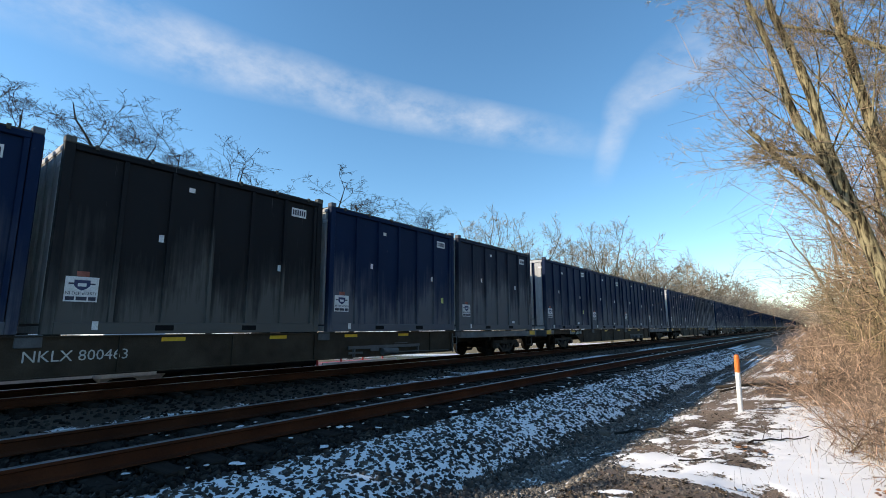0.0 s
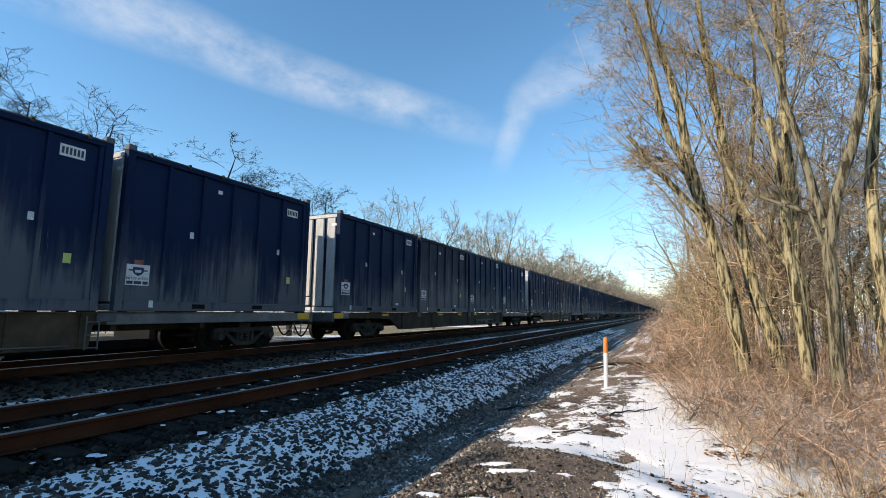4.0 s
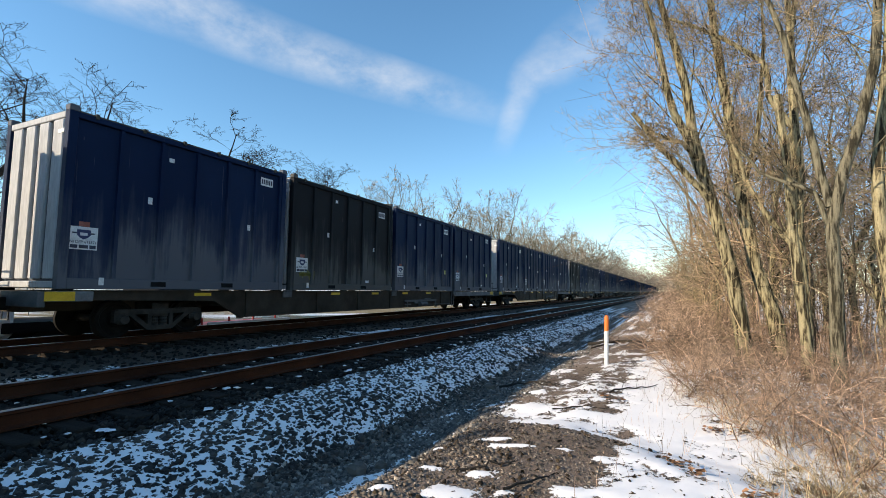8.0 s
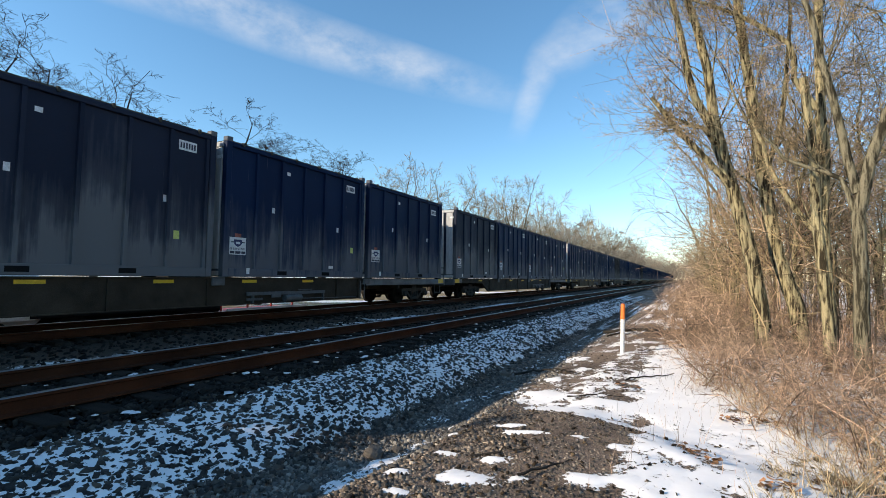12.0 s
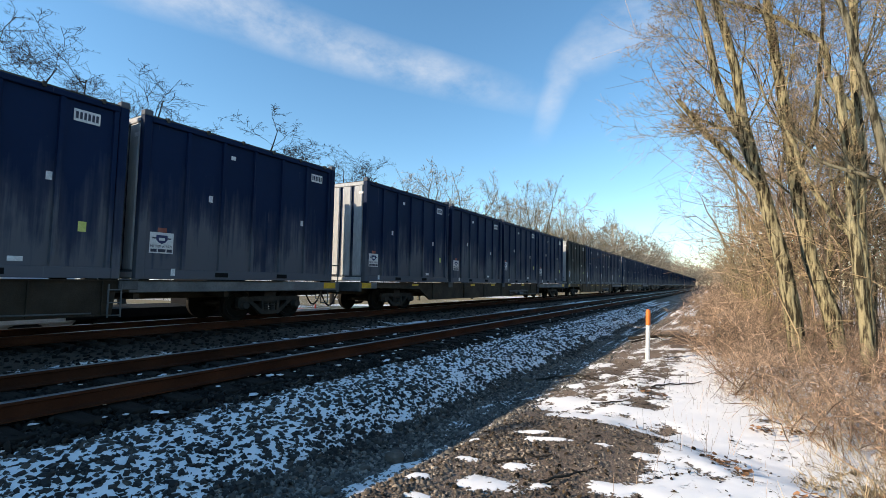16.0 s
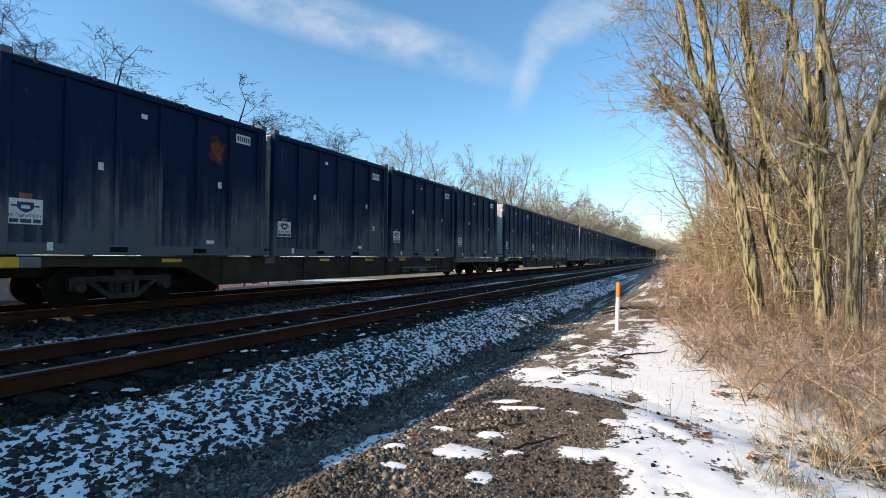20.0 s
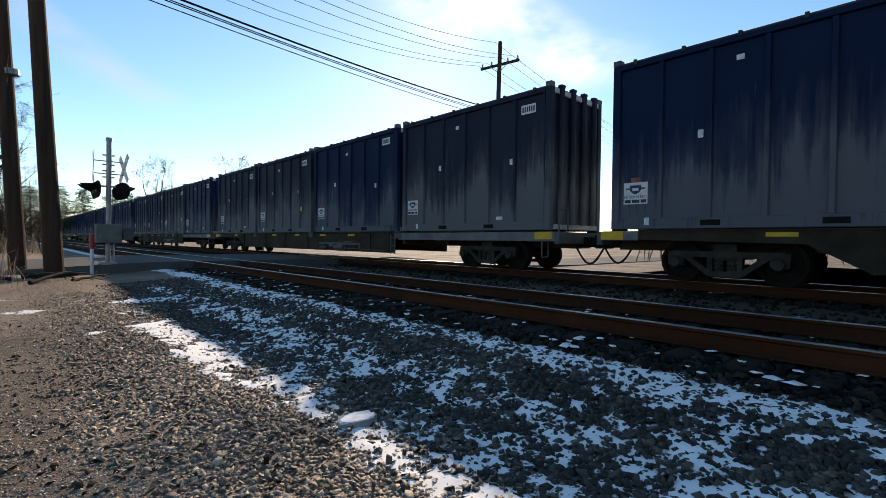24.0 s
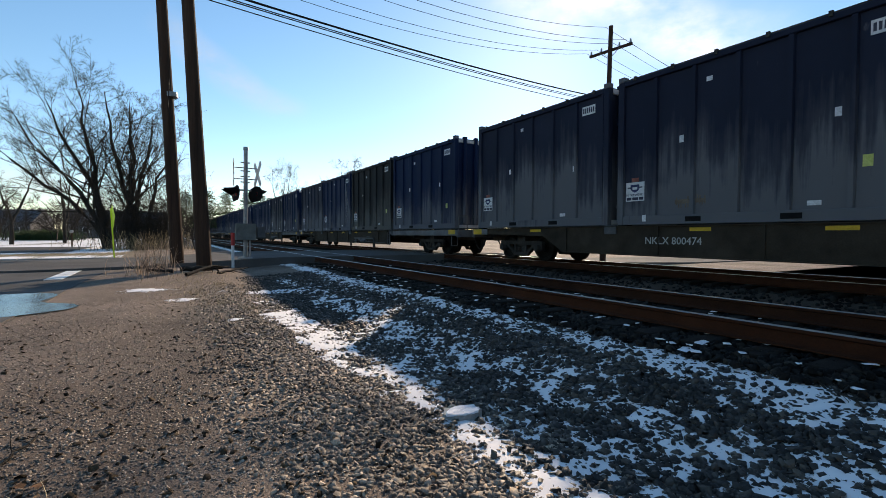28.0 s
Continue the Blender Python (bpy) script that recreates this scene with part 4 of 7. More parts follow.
def container(car, place, y):
    paint = "dark" if (car, place) in DARK else "dust_haze" if (car, place) in DUST_HAZE else "blue"
    kit = KITS[paint]
    rng = random.Random(car * 17 + place * 5)
    top = new("container")
    tone = {"dark": "weathered black", "dust_haze": "dust-covered and glare-hazed navy blue", "blue": "navy blue"}[paint]
    tagged(top, f"{tone} steel waste container riding on a flat wagon", "container", "containers of the train")
    for key, mesh, spots in kit:
        for spot in spots:
            part(key, mesh, None, top, loc=spot)
    x = HALF - 0.071
    board = part("placard", SMALL["placard"], None, top, "white placard with a dark shield", loc=(x, -LEN / 2 + (0.40 if (car, place) in {(2, 0), (7, 0), (17, 0), (12, 0), (14, 2)} else 0.53) + rng.uniform(-0.05, 0.05), {(14, 2): 1.0, (7, 0): 1.04}.get((car, place), 0.82 + rng.uniform(-0.05, 0.04))))
    t = part("lettering", PERMIT, None, board, loc=(0.009, 0, -0.08))
    t.rotation_euler = (radians(90), 0, radians(90))
    plate = part("number_plate", SMALL["number"], None, top, "white number plate", loc=(x, LEN / 2 - 0.74, 3.15 + rng.uniform(-0.05, 0.09)))
    if (car, place) in READ:
        t = part("digits", text_mesh(READ[car, place], 0.17), None, plate, loc=(0.009, 0, 0))
        t.rotation_euler = (radians(90), 0, radians(90))
    else:
        part("print", PRINT_BARS, None, plate)
    part("red_label", SMALL["red"], None, top, "faded red label", loc=(x, board.location.y, board.location.z + 0.29))
    if (car, place) in STREAKED:
        tagged(part("run", MARKS["run"], None, top, loc=(x + 0.004, 1.9 if car == 22 else 0.1, 0.0)), "white runs down the paint", kind="stuff")
    if (car, place) in RUSTY:
        part("rust_patch", MARKS["rust"], None, top, "orange rust patch", loc=(x + 0.004, 1.42, 2.75))
    if (car, place) in SCRAWLED:
        tagged(part("scrawl", MARKS[SCRAWLED[car, place]], None, top, loc=(x + 0.004, -LEN / 2 + (0.8 if place == 1 and car == 7 else 1.9), 0.52)), "faded paint scrawl", kind="stuff")
    part("tag", SMALL["tag"], None, top, loc=(x, -LEN / 2 + 1.75 + rng.uniform(-0.08, 0.1), 1.95 + rng.uniform(-0.1, 0.1)))
    part("tag", SMALL["tag"], None, top, loc=(x, LEN / 2 - 1.36 + rng.uniform(-0.1, 0.12), 1.75 + rng.uniform(-0.12, 0.2)))
    part("small_tag", SMALL["small"], None, top, loc=(x, -LEN / 2 + 2.4 + rng.uniform(-0.2, 0.2), 3.12 + rng.uniform(-0.06, 0.08)))
    if rng.random() < 0.6:
        part("lime_tag", SMALL["lime"], None, top, "yellow-green label", loc=(x, LEN / 2 - 0.55 - rng.uniform(0, 0.5), 0.95 + rng.uniform(0, 0.15)))
    if rng.random() < 0.7:
        part("wide_tag", SMALL["wide_tag"], None, top, loc=(x, LEN / 2 - 1.7, 0.34))
    part("tag", SMALL["tag"], None, top, loc=(HALF - 0.001, -LEN / 2 + 0.8, 0.16))
    part("end_label", SMALL["wide_tag"], None, top, "white end label", loc=(HALF - 0.28, -LEN / 2 + 0.005, 3.2)).rotation_euler = (0, 0, radians(-90))
    for y2 in (-0.95, 0.95):
        part("fork_pocket", SMALL["pocket"], None, top, loc=(HALF, y2, 0.06))
    moving.append((top, TRACK_2, y, FLOOR + 0.005))
    return top


def wagon_meshes():
    """Flat wagon, origin at the middle on the rail head, length along y."""
    k, half = {}, (3 * PITCH + LEN) / 2 + 0.1
    truck = half - 2.35
    bm = bmesh.new()
    # deep fish-belly side sills between the bogies
    for sx in (-1, 1):
        xa, xb = sorted((sx * 1.28, sx * 1.2))
        prof = [(-truck - 1.6, 1.045), (-truck - 1.6, 0.86), (-truck + 1.3, 0.8), (-truck + 2.1, 0.36), (6.0, 0.36), (6.05, 0.8), (truck + 0.2, 0.86), (truck + 0.2, 1.045)]
        a = [bm.verts.new((xa, y, z)) for y, z in prof]
        b = [bm.verts.new((xb, y, z)) for y, z in prof]
        bm.faces.new(a), bm.faces.new(b[::-1])
        for i in range(len(prof)):
            j = (i + 1) % len(prof)
            bm.faces.new((a[j], a[i], b[i], b[j]))
    bmesh.ops.recalc_face_normals(bm, faces=bm.faces)
    # flanges along the top and bottom edges, upright stiffeners between them
    box(bm, 1.2, 1.33, -truck - 1.6, truck + 0.2, 1.045, 1.068)
    box(bm, 1.2, 1.34, -truck + 2.12, 5.98, 0.335, 0.36)
    for y in (-truck + 2.3, -4.9, -2.6, -0.3, 4.6, 5.8):
        box(bm, 1.281, 1.325, y - 0.012, y + 0.012, 0.36, 1.045)
    k["side_sill"] = solid("side_sill", bm, M_SILL)
    bm = bmesh.new()
    box(bm, -1.2, 1.2, -half, half, 0.95, 1.04)
    box(bm, -0.4, 0.4, -half - 0.1, half + 0.1, 0.62, 0.99)
    for n in range(9):
        y = -truck + 1.5 + n * (2 * truck - 3) / 8
        box(bm, -1.22, 1.22, y - 0.06, y + 0.06, 0.66, 0.99)
    k["deck"] = solid("deck", bm, M_SILL)
    k["long_end_plate"] = one_box("end_plate", M_PLATE, 1.282, 1.31, 6.3, half + 0.08, 0.80, 1.045)
    k["short_end_plate"] = one_box("end_plate", M_PLATE, 1.282, 1.31, -half - 0.08, -half + 0.75, 0.84, 1.045)
    k["end_sill"] = one_box("end_sill", M_SILL_GREY, -1.3, 1.3, half + 0.08, half + 0.22, 0.74, 1.04)
    k["bearing_pad"] = one_box("bearing_pad", M_STEEL_DARK, -0.1, 0.1, -0.14, 0.14, 1.03, 1.091, bevel=0.006)
    k["stake_pocket"] = one_box("stake_pocket", M_SILL_GREY, 1.282, 1.33, -0.19, 0.19, 0.86, 1.09)
    k["end_reflector"] = one_box("reflector", M_YELLOW, 1.311, 1.317, -0.26, 0.26, 0.855, 1.04, bevel=0.002)
    k["reflector"] = one_box("reflector", M_YELLOW, 1.281, 1.287, -0.24, 0.24, 0.93, 1.01, bevel=0.002)
    # brake gear under the middle
    bm = bmesh.new()
    tube(bm, (1.38, 2.2, 0.47), (1.38, 2.85, 0.47), 0.1, sides=14)
    box(bm, 1.33, 1.37, 0.86, 3.97, 0.58, 0.67)
    box(bm, 1.33, 1.37, 0.86, 1.4, 0.44, 0.5)
    box(bm, 1.372, 1.39, 1.7, 2.05, 0.5, 0.6)
    for y in (1.1, 2.4, 3.93):
        box(bm, 1.284, 1.35, y - 0.03, y + 0.03, 0.36, 0.64)
    tube(bm, (1.36, 2.9, 0.44), (1.36, 5.6, 0.4), 0.016, sides=6)
    tube(bm, (1.32, 2.8, 0.71), (1.32, 3.4, 0.71), 0.014, sides=6)
    k["brake_gear"] = solid("brake_gear", bm, M_SILL_GREY)
    bm = bmesh.new()
    for y in (5.9, 6.14):
        tube(bm, (1.33, y, 0.3), (1.33, y, 0.98), 0.018, sides=6)
    for z in (0.34, 0.6, 0.86):
        tube(bm, (1.33, 5.9, z), (1.33, 6.14, z), 0.014, sides=6)
    k["ladder"] = solid("ladder", bm, M_SILL_GREY)
    bm = bmesh.new()
    box(bm, -0.16, 0.16, half + 0.15, half + 0.95, 0.66, 0.92, bevel=0.03)
    box(bm, -0.2, 0.22, half + 0.6, half + 0.9, 0.63, 0.98, bevel=0.03)
    k["coupler"] = solid("coupler", bm, M_STEEL_DARK)
    bm = bmesh.new()
    pts = [Vector((0.5, half + 0.2, 0.7))] + [Vector((0.5, half + 0.2 + 0.1 * n, 0.7 - 0.45 * math.sin(math.pi * n / 8))) for n in range(1, 9)]
    bm.free()
    v, q = tubes_mesh(np.array([[tuple(p) for p in pts]]), np.full((1, len(pts)), 0.028), 6)
    k["brake_hose"] = bulk("brake_hose", v, q, M_RUBBER, True)
    bm = bmesh.new()
    for x in (0.85, 1.25):
        tube(bm, (x, half + 0.18, 0.9), (x, half + 0.18, 1.62), 0.022, sides=6)
    tube(bm, (0.85, half + 0.18, 1.6), (1.25, half + 0.18, 1.6), 0.022, sides=6)
    tube(bm, (0.85, half + 0.18, 1.3), (1.25, half + 0.18, 1.3), 0.016, sides=6)
    k["handrail"] = solid("handrail", bm, M_SILL_GREY)
    bm = bmesh.new()
    for x in (1.0, 1.28):
        tube(bm, (x, half - 0.3, 0.4), (x, half - 0.3, 0.85), 0.018, sides=6)
    tube(bm, (1.0, half - 0.3, 0.4), (1.28, half - 0.3, 0.4), 0.018, sides=6)
    k["step"] = solid("step", bm, M_SILL_GREY)
    # bogie: cast side frames with a window each side of the springs
    bm = bmesh.new()

    def strut(sx, y0, z0, y1, z1, t, x0=0.97, x1=1.1):
        d = Vector((0, y1 - y0, z1 - z0))
        nrm = Vector((0, -d.z, d.y)).normalized() * t / 2
        ring = [Vector((0, y0, z0)) + nrm, Vector((0, y0, z0)) - nrm, Vector((0, y1, z1)) - nrm, Vector((0, y1, z1)) + nrm]
        a = [bm.verts.new((sx * x0, p.y, p.z)) for p in ring]
        b = [bm.verts.new((sx * x1, p.y, p.z)) for p in ring]
        bm.faces.new(a), bm.faces.new(b[::-1])
        for i in range(4):
            q = (i + 1) % 4
            bm.faces.new((a[q], a[i], b[i], b[q]))

    for sx in (-1, 1):
        strut(sx, -0.98, 0.58, 0.98, 0.58, 0.12)
        strut(sx, -0.3, 0.2, 0.3, 0.2, 0.1)
        for sy in (-1, 1):
            strut(sx, sy * 0.74, 0.57, sy * 0.28, 0.2, 0.1)
            strut(sx, sy * 0.26, 0.2, sy * 0.26, 0.56, 0.09)
            strut(sx, sy * 0.98, 0.62, sy * 0.98, 0.36, 0.14)
            strut(sx, sy * 0.78, 0.6, sy * 0.78, 0.38, 0.08)
    bmesh.ops.recalc_face_normals(bm, faces=bm.faces)
    box(bm, -1.0, 1.06, -0.2, 0.2, 0.47, 0.78)
    k["bogie_frame"] = solid("bogie_frame", bm, M_FRAME)
    bm = bmesh.new()
    for q in range(6):
        z = 0.25 + q * 0.036
        for y in (-0.11, 0.11):
            tube(bm, (1.02, y, z), (1.02, y, z + 0.036), 0.075 if q % 2 else 0.095, 0.095 if q % 2 else 0.075, sides=10)
    bmesh.ops.remove_doubles(bm, verts=bm.verts, dist=0.002)
    k["spring_pack"] = solid("spring_pack", bm, M_FRAME)
    bm = bmesh.new()
    tube(bm, (-1.16, 0, 0), (1.16, 0, 0), 0.085)
    k["axle"] = solid("axle", bm, M_STEEL_DARK)
    prof = ((0.0, 0.10), (0.0, 0.445), (0.03, 0.445), (0.035, 0.42), (0.16, 0.415), (0.165, 0.34), (0.11, 0.3), (0.11, 0.16), (0.16, 0.14), (0.16, 0.10))
    v, f, S = [], [], 22
    for x, r in prof:
        v += [(x - 0.02, r * math.cos(2 * math.pi * q / S), r * math.sin(2 * math.pi * q / S)) for q in range(S)]
    for i in range(len(prof)):
        j = (i + 1) % len(prof)
        f += [(i * S + q, j * S + q, j * S + (q + 1) % S, i * S + (q + 1) % S) for q in range(S)]
    k["wheel"] = mesh_from("wheel", v, f, [M_STEEL_DARK])
    bm = bmesh.new()
    bmesh.ops.create_cone(bm, cap_ends=True, segments=12, radius1=0.13, radius2=0.1, depth=0.16, matrix=Matrix.Translation((1.13, 0, 0)) @ Matrix.Rotation(radians(90), 4, "Y"))
    k["axle_box"] = solid("axle_box", bm, M_FRAME)
    return k, half, truck


WAGON, W_HALF, W_TRUCK = wagon_meshes()
M_STENCIL = plain("stencil_white", (0.4, 0.4, 0.38), (0.55, 0.55, 0.52), 0.7)


STENCIL = {0: ("NKLX 800463", -5.53, 0.277), 1: ("GIMX 638148", -8.84, 0.282), 23: ("NKLX 800474", -4.56, 0.24)}


def wagon(car, y):
    top = new("flat_wagon")
    tagged(top, "olive-grey steel flat wagon carrying four containers on the rails", "rail wagon", "wagons of the train")
    for key in ("side_sill", "deck", "brake_gear", "ladder", "long_end_plate", "short_end_plate"):
        part("end_plate" if "plate" in key else key, WAGON[key], None, top)
    for turn in (0, 180):
        part("end_sill", WAGON["end_sill"], None, top).rotation_euler = (0, 0, radians(turn))
    for y2 in (-PITCH, 0, PITCH):
        part("stake_pocket", WAGON["stake_pocket"], None, top, loc=(0, y2, 0))
    for place in range(4):
        for sx in (-1, 1):
            for sy in (-1, 1):
                part("bearing_pad", WAGON["bearing_pad"], None, top, loc=(sx * 1.14, (place - 1.5) * PITCH + sy * (LEN / 2 - 0.16), 0))
    for y2 in (W_HALF - 0.25, -W_HALF + 0.15):
        part("reflector", WAGON["end_reflector"], None, top, "yellow reflective strip", loc=(0, y2, 0))
    for y2 in (-W_HALF + 3.3, -3.9, -1.4, 1.0, 3.25):
        part("reflector", WAGON["reflector"], None, top, "yellow reflective strip", loc=(0, y2, 0))
    for key in ("coupler", "brake_hose", "handrail", "step"):
        for turn in (0, 180):
            ob = part(key, WAGON[key], None, top)
            ob.rotation_euler = (0, 0, radians(turn))
    for sy in (-1, 1):
        ob = part("bogie", WAGON["bogie_frame"], None, top, "dark cast steel bogie")
        ob.location = (0, sy * W_TRUCK, 0)
        part("spring_pack", WAGON["spring_pack"], None, ob)
        for dy in (-0.88, 0.88):
            part("axle", WAGON["axle"], None, ob, loc=(0, dy, 0.42))
            part("axle_box", WAGON["axle_box"], None, ob, loc=(0, dy, 0.42))
            part("wheel", WAGON["wheel"], None, ob, loc=(0.69, dy, 0.42))
            part("wheel", WAGON["wheel"], None, ob, loc=(-0.69, dy, 0.42)).rotation_euler = (0, 0, math.pi)
    if car in STENCIL:
        t = part("stencilled_number", text_mesh(STENCIL[car][0], STENCIL[car][2]), None, top, "white stencilled number")
        t.data.materials.clear()
        t.data.materials.append(M_STENCIL)
        t.location, t.rotation_euler = (1.284, STENCIL[car][1], 0.9 if car == 1 else 0.7), (radians(90), 0, radians(90))
    moving.append((top, TRACK_2, y, 0.0))
    return top


CARS = range(-2, 25)
for car in CARS:
    rear = REAR_0 + CAR_PITCH * car
    mid = rear - (3 * PITCH + LEN) / 2
    wagon(car, mid)
    for place in range(4):
        container(car, place, mid + (place - 1.5) * PITCH)

# ---- trackside marker ----
def marker_post(x, y):
    top = new("marker_post")
    z = float(ground_z(x, y)) + float(relief(np.array(x), np.array(y)))
    top.location, top.rotation_euler = (x, y, z), (0, radians(1.2), 0)
    bm = bmesh.new()
    tube(bm, (0, 0, -0.1), (0, 0, 0.74), 0.045, sides=14)
    part("post", bm, M_WHITE, top, "white plastic tube")
    bm = bmesh.new()
    tube(bm, (0, 0, 0.74), (0, 0, 1.04), 0.048, sides=14)
    bmesh.ops.create_uvsphere(bm, u_segments=14, v_segments=6, radius=0.048, matrix=Matrix.Translation((0, 0, 1.04)))
    part("cap", bm, M_ORANGE, top, "orange top")
    tagged(top, "white utility marker post with an orange top in the gravel", "marker post")


marker_post(-1.33, 11.1)

# ---- trees beside the path ----
tree("tree", [([(1.45, 12.4, -0.5), (1.4, 12.4, 0.3), (1.2, 12.4, 2.0), (0.8, 12.5, 3.6), (0.7, 12.5, 4.3), (0.5, 12.5, 5.3), (0.4, 12.5, 6.7), (0.0, 12.5, 8.0), (-0.3, 12.4, 10.5)], 0.17, 0.04),
              ([(0.8, 12.5, 3.6), (0.5, 12.5, 4.7), (0.1, 12.5, 5.6), (-0.1, 12.5, 7.1), (-0.3, 12.5, 8.1), (-0.8, 12.4, 10.0)], 0.11, 0.03),
              ([(0.8, 11.9, 3.2), (0.3, 11.6, 3.9), (-0.2, 11.5, 4.5), (-0.7, 11.5, 5.3)], 0.07, 0.05),
              ([(0.6, 12.0, 4.2), (0.3, 11.6, 4.5), (-0.2, 11.5, 4.7), (-0.5, 11.5, 4.9)], 0.055, 0.025)],
     "tall bare leaning tree with furrowed yellow-grey bark beside the path", 1, M_BARK, M_TWIG, (15, 7, 8, 4), r_min=0.004)
tree("tree", [([(2.2, 12.8, -0.5), (2.1, 12.8, 0.5), (1.7, 12.9, 2.1), (1.5, 12.9, 3.9), (1.4, 12.9, 5.1), (1.2, 12.9, 6.7), (1.1, 13.0, 7.9), (0.9, 13.0, 11.0)], 0.17, 0.04),
              ([(1.55, 12.9, 3.4), (1.9, 12.9, 4.8), (2.1, 13.0, 6.5), (2.2, 13.0, 9.0)], 0.06, 0.02)],
     "tall bare tree with furrowed yellow-grey bark in the thicket", 2, M_BARK, M_TWIG, (15, 7, 8, 4), r_min=0.004)
tree("tree", [([(2.3, 11.3, -0.5), (2.3, 11.3, 1.9), (2.3, 11.3, 3.3), (2.3, 11.3, 4.4), (2.3, 11.3, 6.6), (2.2, 11.3, 9.5)], 0.11, 0.04),
              ([(2.25, 11.3, 4.5), (1.9, 11.3, 5.1), (1.9, 11.3, 5.9), (1.4, 11.4, 6.4), (0.9, 11.5, 6.9), (0.1, 11.5, 7.4)], 0.06, 0.03),
              ([(2.3, 11.3, 1.9), (1.6, 11.4, 3.1), (1.4, 11.4, 3.7), (1.1, 11.4, 4.9)], 0.06, 0.035)],
     "slim straight bare tree with a crooked side branch", 3, M_BARK, M_TWIG, (9, 6, 7, 5), r_min=0.004)
tree("tree", [([(2.4, 9.7, -0.5), (2.4, 9.7, 0.2), (2.4, 9.7, 1.8), (2.42, 9.7, 2.8), (2.7, 9.6, 3.4), (2.9, 9.6, 4.3), (3.1, 9.5, 5.4), (3.1, 9.5, 5.9), (3.3, 9.5, 8.5)], 0.115, 0.03),
              ([(2.4, 9.7, 2.6), (2.2, 9.8, 4.0), (2.0, 9.8, 4.9), (1.9, 9.8, 5.8), (1.7, 9.9, 6.5), (1.3, 9.9, 8.5)], 0.07, 0.02),
              ([(2.4, 9.7, 2.2), (2.2, 9.8, 2.9), (1.5, 9.9, 3.3), (1.1, 9.9, 3.9)], 0.045, 0.015)],
     "grey-barked bare tree forking low above the brush", 4, M_BARK_GREY, M_TWIG, (10, 7, 8, 5), r_min=0.004)
tree("tree", [([(2.25, 10.8, -0.5), (2.2, 10.8, 0.5), (2.1, 10.8, 1.9), (2.1, 10.8, 3.2), (2.0, 10.8, 4.2), (1.95, 10.8, 5.0)], 0.1, 0.07),
              ([(2.15, 11.2, 2.5), (2.3, 11.3, 4.2), (2.3, 11.3, 6.0), (2.4, 11.2, 7.1), (2.4, 11.2, 9.0)], 0.08, 0.03)],
     "slim bare tree with a snapped-off top", 5, M_BARK, M_TWIG, (7, 5, 6, 4), r_min=0.005)
tree("tree", [([(3.4, 10.0, -0.5), (3.3, 10.0, 0.3), (3.1, 10.0, 2.1), (3.1, 10.0, 3.2), (3.3, 10.0, 4.6), (3.4, 9.9, 6.1), (3.5, 9.8, 9.0)], 0.11, 0.04)],
     "bare tree with grey bark at the edge of the thicket", 6, M_BARK, M_TWIG, (10, 6, 6, 4), r_min=0.005)


def wood_tree(seed, height, radius, bark, twig, counts, r_min, lean=0.12, stems=1, label="bare deciduous tree in winter", spread=(25, 60), u0=0.3, wiggle=0.18, lift=0.06, fork=0.0):
    """A tree of one or more stems; with fork, the stems part at that share of the height."""
    rng = np.random.default_rng(seed)
    made = []
    trunk = [(0, 0, -0.6)]
    for k in range(stems):
        a = 2 * math.pi * k / stems + rng.uniform(0, 1.5)
        way = np.array([math.cos(a) * lean * 2.2, math.sin(a) * lean * 2.2, 1.0]) if stems > 1 else np.array([rng.normal() * lean, rng.normal() * lean, 1.0])
        p = np.array([0.0, 0.0, height * fork if k else -0.6])
        pts = [tuple(p)]
        n = 9
        for q in range(n):
            if p[2] < height * fork - 0.1:
                step = np.array([0, 0, 1.0])
            else:
                way = way + np.array([rng.normal() * 0.16, rng.normal() * 0.16, 0.05])
                step = way / np.linalg.norm(way)
            p = p + step * (height - (height * fork if k else 0)) / n * rng.uniform(0.85, 1.1)
            pts.append(tuple(p))
        made.append((pts, radius * (1 if k == 0 else 0.7), 0.012))
    return tree("tree", made, label, seed, bark, twig, counts, spread, lift, wiggle, r_min, u0=u0, bend=0.05, limb=0.34)


def set_at(ob, x, y, turn=0.0):
    ob.location, ob.rotation_euler = (x, y, float(ground_z(x, y))), (0, 0, radians(turn))
    return ob


# thicket that runs on along the line: slim trunks and many twigs
slim = [wood_tree(100 + k, 8.0 + k * 0.9, 0.09 + 0.01 * k, M_BARK, M_TWIG, (9, 6, 6, 2), 0.0055, 0.05, 1 + k % 2, "slim bare tree in the trackside thicket", u0=0.15) for k in range(4)]
spots = [(3.6, 14.5), (1.6, 15.5), (2.8, 17.0), (4.6, 12.2), (0.9, 18.5), (2.2, 20.0), (4.2, 18.5), (5.6, 14.5), (0.8, 23.0), (2.4, 25.0), (4.4, 23.0), (1.0, 28.5), (3.0, 31.0), (0.6, 34.5), (2.6, 37.5), (5.0, 28.0),
         (0.6, 42.0), (2.4, 46.0), (0.4, 51.0), (2.6, 57.0), (0.2, 63.0), (2.8, 70.0), (0.0, 78.0), (2.5, 88.0), (0.3, 100.0), (3.0, 115.0), (6.5, 10.5), (5.8, 9.0), (8.5, 12.0)]
for k, (x, y) in enumerate(spots):
    ob = slim[k] if k < 4 else copy_thing(slim[k % 4], pose(0, 0, 0))
    set_at(ob, x + 0.9, y, 67 * k % 360)

